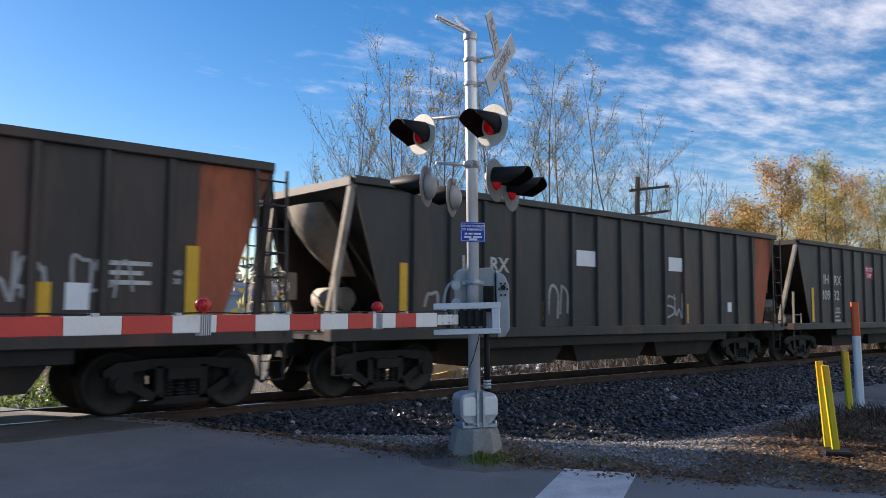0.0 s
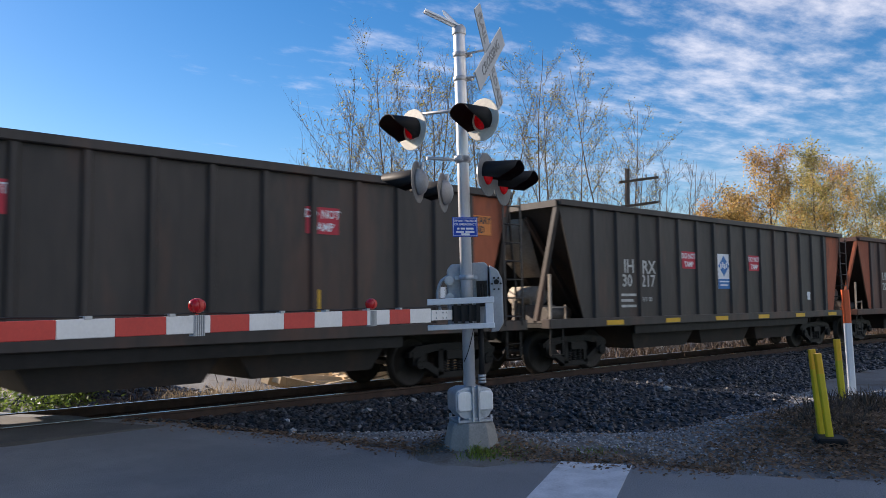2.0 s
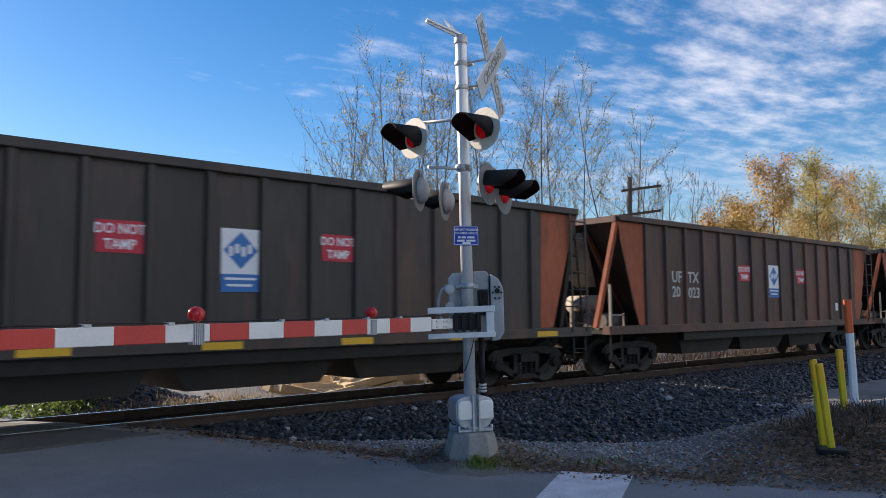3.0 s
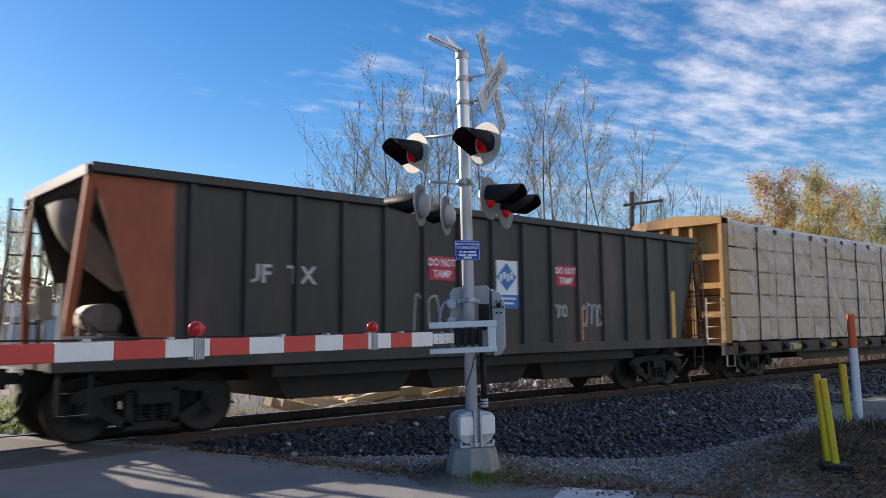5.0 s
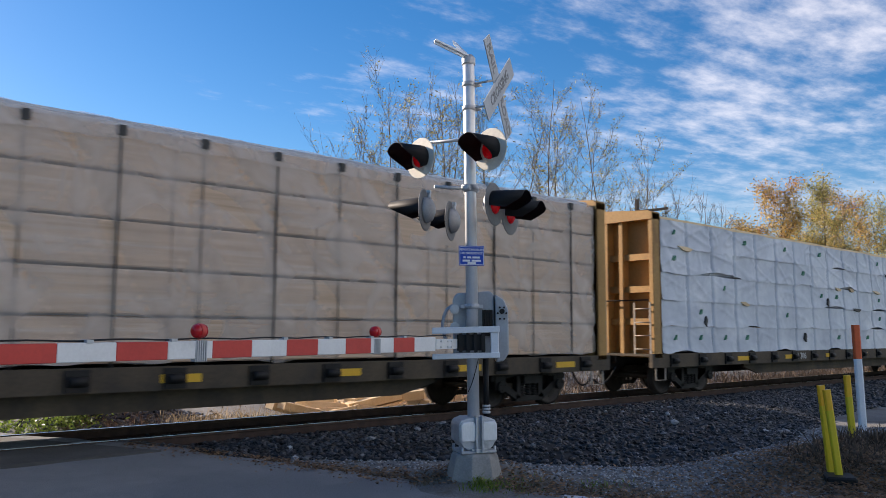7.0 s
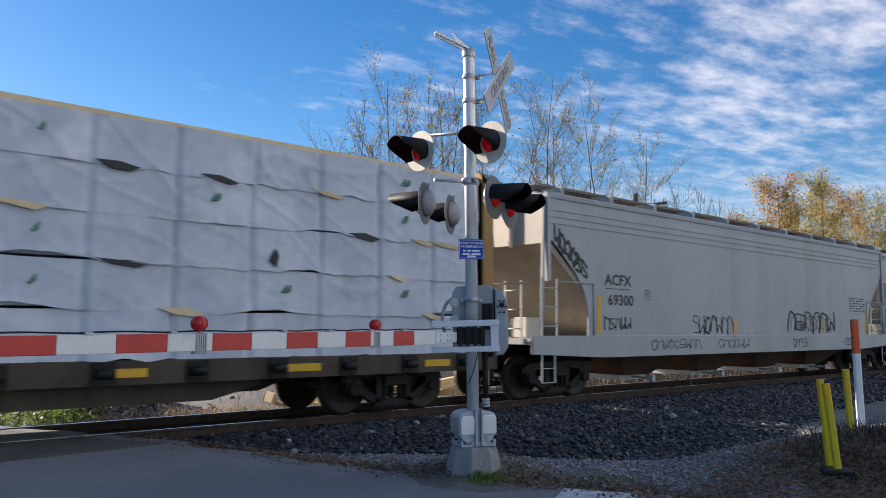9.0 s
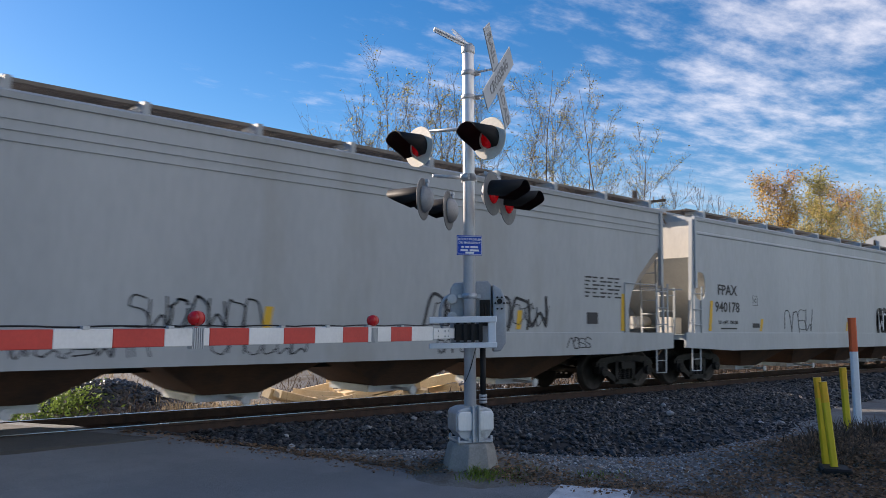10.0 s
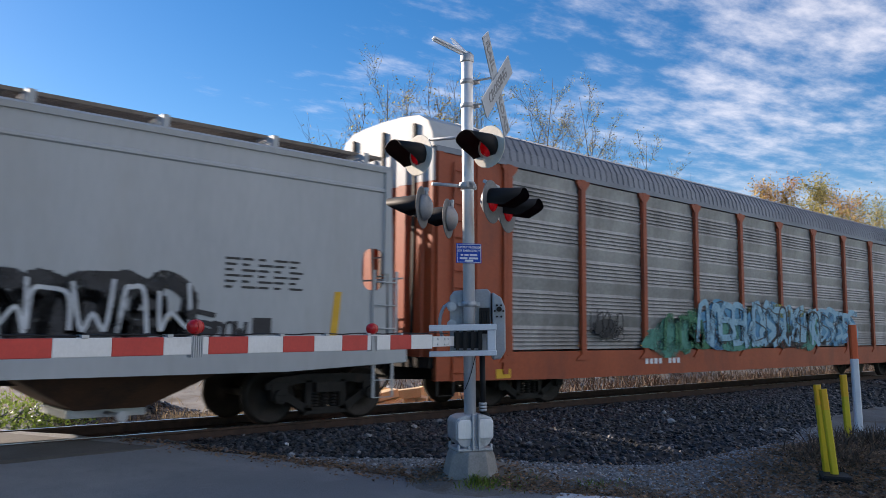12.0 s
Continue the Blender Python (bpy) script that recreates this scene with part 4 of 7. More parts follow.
# ---- the train ----
def ladder(bm, p, q, out, w, rungs, r=0.014):
    """Two rails from p to q, w apart along out, with rungs."""
    p, q, o = Vector(p), Vector(q), Vector(out) * w / 2
    for s in (-1, 1):
        beam(bm, p + o * s, q + o * s, 0.05, 0.02, out)
    for i in range(rungs):
        c = p.lerp(q, (i + 0.5) / rungs)
        rod(bm, c - o, c + o, r, 6)


def truck_meshes():
    bm = bmesh.new()
    for y in (-1.0, 1.0):
        y0, y1 = y - 0.07, y + 0.07
        prism(bm, [(-1.12, 0.66), (-0.95, 0.76), (-0.45, 0.80), (0.45, 0.80), (0.95, 0.76), (1.12, 0.66), (1.12, 0.56), (0.45, 0.66), (-0.45, 0.66), (-1.12, 0.56)], "y", y0, y1)
        for s in (-1, 1):
            beam(bm, (s * 0.98, y, 0.58), (s * 0.36, y, 0.22), 0.14, 0.13)
            beam(bm, (s * 0.33, y, 0.20), (s * 0.33, y, 0.70), 0.14, 0.12)
            box(bm, s * 0.89 - 0.15, s * 0.89 + 0.15, y0 - 0.02, y1 + 0.02, 0.40, 0.66)
        box(bm, -0.42, 0.42, y0, y1, 0.14, 0.25)
        for x in (-0.18, 0.0, 0.18):
            for k in range(5):
                lathe(bm, [(0.05, 0.25 + 0.05 * k), (0.075, 0.275 + 0.05 * k), (0.05, 0.30 + 0.05 * k)], "z", 8, Matrix.Translation((x, y, 0)))
    box(bm, -0.24, 0.24, -1.14, 1.14, 0.50, 0.66)
    lathe(bm, [(0.28, 0.66), (0.28, 0.78)], "z", 14)
    frame_me = bpy.data.meshes.new("truck_frame")
    bm.to_mesh(frame_me)
    bm.free()
    bm = bmesh.new()
    rod(bm, (0, -0.055, 0), (0, 0.055, 0), 0.115, 14)
    for a in range(3):
        t = a * 2.094 + 0.5
        rod(bm, (0.06 * math.cos(t), -0.075, 0.06 * math.sin(t)), (0.06 * math.cos(t), 0.075, 0.06 * math.sin(t)), 0.016, 6)
    cap_me = bpy.data.meshes.new("bearing_cap")
    bm.to_mesh(cap_me)
    bm.free()
    bm = bmesh.new()
    for s in (-1, 1):
        prof = [(0.05, 0.62), (0.12, 0.62), (0.13, 0.66), (0.22, 0.70), (0.36, 0.705), (0.40, 0.69), (0.485, 0.68), (0.482, 0.71), (0.457, 0.722), (0.452, 0.815), (0.40, 0.82), (0.37, 0.79), (0.22, 0.79), (0.13, 0.83), (0.10, 0.84), (0.05, 0.84)]
        lathe(bm, [(r, s * h) for r, h in prof], "y", 32)
        # marks that show the turning
        for a in (0.4, 2.5, 4.4):
            rod(bm, (0.29 * math.cos(a), s * 0.785, 0.29 * math.sin(a)), (0.29 * math.cos(a), s * 0.797, 0.29 * math.sin(a)), 0.022, 6)
    rod(bm, (0, -0.9, 0), (0, 0.9, 0), 0.075, 14)
    wheel_me = bpy.data.meshes.new("wheelset")
    bm.to_mesh(wheel_me)
    bm.free()
    return frame_me, cap_me, wheel_me


TRUCK_ME, CAP_ME, WHEEL_ME = truck_meshes()
WHEELS = []


def trucks(car, xs):
    for x in xs:
        t = place("truck", TRUCK_ME, "steel", car, "dark cast steel truck", pose(x, 0, 0))
        for cx, cy in ((-0.89, -1), (0.89, -1), (-0.89, 1), (0.89, 1)):
            place("bearing_cap", CAP_ME, "steel", t, "", pose(cx, cy * 1.10, 0.457))
        for dx in (-0.89, 0.89):
            w = place("wheelset", WHEEL_ME, "wheel", t, "rust-brown steel wheels on an axle", pose(dx, 0, 0.457))
            WHEELS.append((w, dx))


def couplers(car, end, bar=0.75):
    """Draft gear, knuckle and air hose at both ends; end is where the sill stops."""
    for s in (-1, 1):
        bm = bmesh.new()
        box(bm, min(s * (end - 0.6), s * end), max(s * (end - 0.6), s * end), -0.2, 0.2, 0.68, 1.0)
        box(bm, min(s * end, s * (end + bar * 0.6)), max(s * end, s * (end + bar * 0.6)), -0.09, 0.09, 0.80, 0.96)
        prism(bm, [(s * (end + bar * 0.5), -0.16), (s * (end + bar * 0.55), 0.18), (s * (end + bar), 0.12), (s * (end + bar + 0.05), -0.02), (s * (end + bar * 0.9), -0.16)], "z", 0.74, 1.02)
        part("coupler", bm, "steel", car, "dark steel knuckle coupler")
        bm = bmesh.new()
        tube(bm, [(s * (end - 0.05 + i / 8 * (bar + 0.1)), -0.35 + 0.1 * i / 8, 0.72 - 0.42 * math.sin(i / 8 * 2.6)) for i in range(9)], 0.022, 6)
        part("air_hose", bm, "black", car, "black rubber air hose")


def stirrups(car, xs, y, z0, z1, mat="steel"):
    for x in xs:
        bm = bmesh.new()
        for dx in (-0.2, 0.2):
            beam(bm, (x + dx, y, z1), (x + dx, y, z0), 0.05, 0.014, (1, 0, 0))
        beam(bm, (x - 0.2, y, z0), (x + 0.2, y, z0), 0.05, 0.014)
        if z1 - z0 > 0.5:
            beam(bm, (x - 0.2, y, (z0 + z1) / 2), (x + 0.2, y, (z0 + z1) / 2), 0.05, 0.014)
        part("step", bm, mat, car)


def stroke(bm, pts, w, y, d=0.003):
    """A brushed line of flat pieces in the xz plane at y."""
    for a, b in zip(pts, pts[1:]):
        va, vb = Vector((a[0], 0, a[1])), Vector((b[0], 0, b[1]))
        if (vb - va).length < 1e-5:
            continue
        e = (vb - va).normalized()
        beam(bm, (va - e * w * 0.4) + Vector((0, y, 0)), (vb + e * w * 0.4) + Vector((0, y, 0)), d, w, (0, 1, 0))


def curl(pts, n=5):
    """Rounds a run of points into a flowing line."""
    out = []
    for i in range(len(pts) - 1):
        p = [pts[max(i - 1, 0)], pts[i], pts[i + 1], pts[min(i + 2, len(pts) - 1)]]
        for k in range(n):
            t = k / n
            out.append(tuple(0.5 * (2 * p[1][c] + (p[2][c] - p[0][c]) * t + (2 * p[0][c] - 5 * p[1][c] + 4 * p[2][c] - p[3][c]) * t * t + (3 * p[1][c] - p[0][c] - 3 * p[2][c] + p[3][c]) * t ** 3) for c in (0, 1)))
    return out + [pts[-1]]


def spray_cloud(car, x, z, wide, high, mat, y, seed):
    """An uneven patch of sprayed colour."""
    r = random.Random(seed)
    ring = curl([(x + wide / 2 * math.cos(a) * r.uniform(0.8, 1.1), z + high / 2 * math.sin(a) * r.uniform(0.7, 1.15)) for a in np.linspace(0, 2 * math.pi, 17)[:-1]])
    bm = bmesh.new()
    prism(bm, ring, "y", y - 0.0008, y)
    return part("sprayed_patch", bm, mat, car, "patch of sprayed colour")


def tag_mark(car, name, x, z, wide, high, loops, mat, y, w, seed, label, slope=0.0):
    """Sprayed looping strokes that spell nothing."""
    r = random.Random(seed)
    bm = bmesh.new()
    step = wide / loops
    for k in range(loops):
        cx = x - wide / 2 + step * (k + 0.5)
        kind = r.randrange(4)
        a, h = step * 0.46, high / 2
        if kind == 0:
            pts = [(cx + a * math.cos(t), z + h * math.sin(t)) for t in np.linspace(0.6, 6.6, 14)]
        elif kind == 1:
            pts = [(cx - a, z - h), (cx - a * 0.7, z + h * 0.8), (cx, z + h), (cx + a * 0.8, z + h * 0.7), (cx + a, z - h)]
        elif kind == 2:
            pts = [(cx + a, z + h * 0.9), (cx - a * 0.6, z + h), (cx - a * 0.9, z + h * 0.3), (cx + a * 0.8, z - h * 0.1), (cx + a, z - h * 0.7), (cx - a, z - h)]
        else:
            pts = [(cx - a, z + h), (cx - a * 0.8, z - h), (cx + a * 0.2, z - h * 0.1), (cx + a * 0.8, z - h), (cx + a, z + h * 1.1)]
        pts = curl([(p[0] + r.uniform(-1, 1) * step * 0.14, p[1] + r.uniform(-1, 1) * high * 0.12 + slope * (p[0] - x)) for p in pts])
        stroke(bm, pts, w * r.uniform(0.7, 1.3), y)
    return part(name, bm, mat, car, label)


def decal(car, name, x0, x1, z0, z1, y, mat, label="", d=0.004):
    bm = bmesh.new()
    box(bm, x0, x1, y - d, y, z0, z1)
    return part(name, bm, mat, car, label)


def words(car, text, x, z, y, size, mat="decalwhite", sx=1.0, name="lettering"):
    return place(name, lettering(text, size, 0.003, sx), mat, car, "", pose(x, y - 0.003, z))


def warning(car, x, z, y):
    p = decal(car, "warning_sign", x - 0.315, x + 0.315, z - 0.22, z + 0.22, y, "decalred", "red warning decal with white words")
    words(p, "DO NOT", x, z + 0.10, y - 0.004, 0.195, "signwhite", 0.86)
    words(p, "TAMP", x, z - 0.11, y - 0.004, 0.195, "signwhite", 0.86)


def placard(car, x, z, y, k=0.74):
    p = decal(car, "placard", x - 0.43 * k, x + 0.43 * k, z - 0.62 * k, z + 0.66 * k, y, "signwhite", "white and blue placard with a plain diamond shape")
    bm = bmesh.new()
    prism(bm, [(x - 0.38 * k, z + 0.22 * k), (x, z + 0.60 * k), (x + 0.38 * k, z + 0.22 * k), (x, z - 0.16 * k)], "y", y - 0.008, y - 0.0045)
    part("diamond", bm, "decalblue", p)
    bm = bmesh.new()
    for q in range(4):
        box(bm, x + (-0.27 + 0.14 * q) * k, x + (-0.18 + 0.14 * q) * k, y - 0.012, y - 0.0085, z + (0.1 + 0.06 * (q % 2)) * k, z + (0.30 + 0.05 * (q % 2)) * k)
    part("bars", bm, "signwhite", p)
    decal(p, "band", x - 0.43 * k, x + 0.43 * k, z - 0.62 * k, z - 0.26 * k, y - 0.0045, "decalblue")
    bm = bmesh.new()
    for q, (a, b) in enumerate(((-0.34, 0.34), (-0.3, 0.25))):
        box(bm, x + a * k, x + b * k, y - 0.012, y - 0.009, z - (0.38 + 0.13 * q) * k, z - (0.33 + 0.13 * q) * k)
    part("bars", bm, "signwhite", p)


def open_hopper(at, label, paint, front="", rear="", marks=(), number=(), strips=(), rib0=-4.61, warn=(), plac=None, plain=(), tags=(), sill_tape=False, strut="pale"):
    """Open-top hopper car: side sheets with ribs, slope sheets, struts, ladders, chutes, trucks. Origin: rail top, middle."""
    car = thing("hopper_car", at, label, "hopper car", "open hopper cars of the train")
    hl, hw, top, sill = 7.46, 1.55, 3.77, 1.18
    inset = 0.8
    for s in (-1, 1):
        y = s * hw
        bm = bmesh.new()
        prism(bm, [(-hl, top - 0.08), (-hl + inset, sill), (hl - inset, sill), (hl, top - 0.08)], "y", min(y, y - s * 0.03), max(y, y - s * 0.03))
        part("side_sheet", bm, paint, car)
        bm = bmesh.new()
        prism(bm, [(-hl - 0.02, top - 0.14), (-hl - 0.02, top), (hl + 0.02, top), (hl + 0.02, top - 0.14)], "y", min(y - s * 0.12, y + s * 0.10), max(y - s * 0.12, y + s * 0.10))
        bevelled(bm, 0.015, 1)
        part("top_chord", bm, paint, car)
        bm = bmesh.new()
        box(bm, -hl - 0.42, hl + 0.42, min(y - s * 0.16, y + s * 0.07), max(y - s * 0.16, y + s * 0.07), 1.0, 1.20)
        bevelled(bm, 0.012, 1)
        part("side_sill", bm, paint, car)
        for i in range(-3, 16):
            x = rib0 + 0.875 * i
            if abs(x) > hl - 0.85:
                continue
            bm = bmesh.new()
            prism(bm, [(x - 0.08, y), (x - 0.045, y + s * 0.065), (x + 0.045, y + s * 0.065), (x + 0.08, y)], "z", 1.18, top - 0.12)
            part("side_rib", bm, paint, car)
    # end panels painted in rust
    for s, mat in ((-1, front), (1, rear)):
        if mat:
            bm = bmesh.new()
            x1 = s * (hl - 1.15)
            prism(bm, [(s * (hl - 0.02), top - 0.15), (s * (hl - inset), 1.21), (x1 - s * 0.05, 1.21), (x1, top - 0.15)], "y", -hw - 0.006, -hw - 0.001)
            part("end_panel", bm, mat, car, "rusty orange end panel")
    for s in (-1, 1):
        # slope sheet: the deep shade under it is put into its dark colour
        bm = bmesh.new()
        prism(bm, [(s * hl, top - 0.10), (s * (hl - 0.03), top - 0.04), (s * (hl - 2.55), 1.10), (s * (hl - 2.55), 1.02)], "y", -hw + 0.04, hw - 0.04)
        part("slope_sheet", bm, "chutedark", car, "sloping end sheet in a tone darkened for deep shade")
        bm = bmesh.new()
        box(bm, min(s * (hl - 0.08), s * (hl + 0.06)), max(s * (hl - 0.08), s * (hl + 0.06)), -hw, hw, top - 0.16, top - 0.02)
        for y in (-0.5, 0.5):
            beam(bm, (s * (hl - 0.15), y, top - 0.3), (s * (hl - 1.9), y, 1.3), 0.08, 0.12)
        part("end_chord", bm, paint, car)
        for y in (-hw + 0.03, hw - 0.03):
            bm = bmesh.new()
            beam(bm, (s * (hl - 0.02), y, top - 0.1), (s * (hl + 0.10), y - math.copysign(0.55, y), 1.15), 0.10, 0.12)
            part("corner_strut", bm, strut if s < 0 else paint, car, "slanting end strut")
        # bulged plate; at the front its bare grey also stands for sunlight on it
        V, F = [], []
        for i in range(13):
            for j in range(9):
                u, w = -1 + i / 6, j / 8
                bulge = 0.44 * math.sqrt(max(1 - u * u, 0)) * math.sin(math.pi * (0.15 + 0.75 * w))
                z = 3.45 - 1.30 * w
                V.append((s * (hl - 0.22 - (3.45 - z) * 0.72 + bulge), 0.28 + 0.72 * u * (1 - 0.55 * w), z))
        for i in range(12):
            for j in range(8):
                k = i * 9 + j
                F.append((k, k + 9, k + 10, k + 1))
        place("domed_sheet", mesh_from("domed_sheet", V, F, True), "pale" if s < 0 else paint, car, "rounded plate on the end sheet, paled at the front for sunlight")
        bm = bmesh.new()
        box(bm, min(s * (hl - 2.4), s * (hl + 0.40)), max(s * (hl - 2.4), s * (hl + 0.40)), -hw + 0.05, hw - 0.05, 1.02, 1.10)
        part("end_platform", bm, "steel", car)
        # ladder at one corner of each end, and a hand rail frame at the other
        ly = 1 if s < 0 else -1
        bm = bmesh.new()
        ladder(bm, (s * (hl + 0.33), ly * (hw - 0.32), 1.1), (s * (hl + 0.05), ly * (hw - 0.32), top - 0.1), (0, 1, 0), 0.46, 7)
        part("ladder", bm, paint if s > 0 else "pale", car)
        bm = bmesh.new()
        ladder(bm, (s * (hl + 0.02), ly * (hw + 0.08), 1.1), (s * (hl - 0.02), ly * (hw + 0.08), top - 0.1), (1, 0, 0), 0.5, 7)
        part("ladder", bm, paint, car)
        bm = bmesh.new()
        xr = s * (hl + 0.30)
        beam(bm, (xr, -ly * (hw - 0.02), 1.2), (xr, -ly * (hw - 0.02), 2.15), 0.05, 0.05)
        beam(bm, (xr - s * 0.5, -ly * (hw - 0.02), 1.2), (xr - s * 0.5, -ly * (hw - 0.02), 1.5), 0.03, 0.03)
        beam(bm, (xr, -ly * (hw - 0.02), 1.45), (xr - s * 0.5, -ly * (hw - 0.02), 1.45), 0.03, 0.03)
        part("grab_iron", bm, "pale", car)
        if s < 0:
            bm = bmesh.new()
            wheel_at = pose(-hl - 0.1, 0.55, 1.95)
            tube(bm, [wheel_at @ Vector((0, 0.27 * math.cos(math.pi * i / 9), 0.27 * math.sin(math.pi * i / 9))) for i in range(19)], 0.016, 6)
            for i in range(3):
                t = math.pi * i / 3
                rod(bm, wheel_at @ Vector((0, 0.27 * math.cos(t), 0.27 * math.sin(t))), wheel_at @ Vector((0, -0.27 * math.cos(t), -0.27 * math.sin(t))), 0.012, 6)
            box(bm, -hl - 0.06, -hl + 0.14, 0.42, 0.68, 1.7, 2.2)
            rod(bm, (-hl + 0.05, 0.55, 1.1), (-hl + 0.05, 0.55, 1.75), 0.02, 6)
            part("brake_wheel", bm, "pale", car, "round brake wheel with its housing")
            bm = bmesh.new()
            box(bm, -hl + 0.3, -hl + 0.8, -0.75, -0.3, 1.1, 1.5)
            rod(bm, (-hl + 0.2, -0.9, 1.3), (-hl + 1.0, -0.9, 1.3), 0.16, 12)
            part("brake_cylinder", bm, "dusty", car)
            bm = bmesh.new()
            rod(bm, (-hl + 0.62, -0.50, 1.72), (-hl + 0.62, 0.35, 1.72), 0.21, 16)
            for q in (-0.35, 0.2):
                box(bm, -hl + 0.42, -hl + 0.82, q - 0.03, q + 0.03, 1.10, 1.72)
            part("air_reservoir", bm, "pale", car, "pale dusty air tank on the end platform")
    # floor and load line inside
    bm = bmesh.new()
    box(bm, -hl + 2.2, hl - 2.2, -hw + 0.05, hw - 0.05, 0.98, 1.06)
    part("floor_sheet", bm, "steel", car)
    # chutes below
    bm = bmesh.new()
    box(bm, -hl, hl, -0.25, 0.25, 0.70, 1.02)
    part("centre_sill", bm, "steel", car)
    for k in range(3):
        cx = -3.1 + 3.1 * k
        bm = bmesh.new()
        prism(bm, [(cx - 1.52, 1.0), (cx + 1.52, 1.0), (cx + 1.15, 0.42), (cx - 1.15, 0.42)], "y", -1.32, 1.32)
        for v in bm.verts:
            if v.co.z < 0.6:
                v.co.y *= 0.90
        part("chute", bm, "chutedark", car)
    bm = bmesh.new()
    box(bm, -4.7, 4.7, -hw + 0.02, -hw + 0.06, 0.80, 1.0)
    box(bm, -4.7, 4.7, hw - 0.06, hw - 0.02, 0.80, 1.0)
    part("skirt", bm, "steel", car)
    stirrups(car, (-hl - 0.1, hl + 0.1), -hw + 0.02, 0.45, 1.02)
    couplers(car, hl + 0.40, 0.34)
    trucks(car, (-6.35, 6.35))
    y = -hw - 0.005
    for x, z1 in strips:
        decal(car, "reflector", x - 0.085, x + 0.085, 1.24, z1, y - 0.006, "decalyellow", "yellow reflective strip")
    if sill_tape:
        for x in (-5.6, -3.2, -0.8, 1.6, 4.0, 6.4):
            decal(car, "sill_tape", x - 0.32, x + 0.32, 1.03, 1.14, -hw - 0.072, "decalyellow", "yellow reflective tape")
    for t, x, z, sz in marks:
        words(car, t, x, z, y, sz)
    for x, z in warn:
        warning(car, x, z, y - 0.002)
    if plac:
        placard(car, plac[0], plac[1], y - 0.002)
    for x0, x1, z0, z1 in plain:
        decal(car, "blank_plate", x0, x1, z0, z1, y - 0.002, "signwhite", "blank white plate")
    for k in range(3 if number else 0):
        decal(car, "bar", number[0] - 0.3, number[0] + 0.3 - 0.12 * (k % 2), number[1] - 0.13 * k, number[1] + 0.06 - 0.13 * k, y, "decalwhite")
    for i, (x, z, w, h, n, mat) in enumerate(tags):
        tag_mark(car, "sprayed_tag", x, z, w, h, n, mat, y - 0.004, 0.045, int(abs(x) * 10) + i, "sprayed tag")
    return car


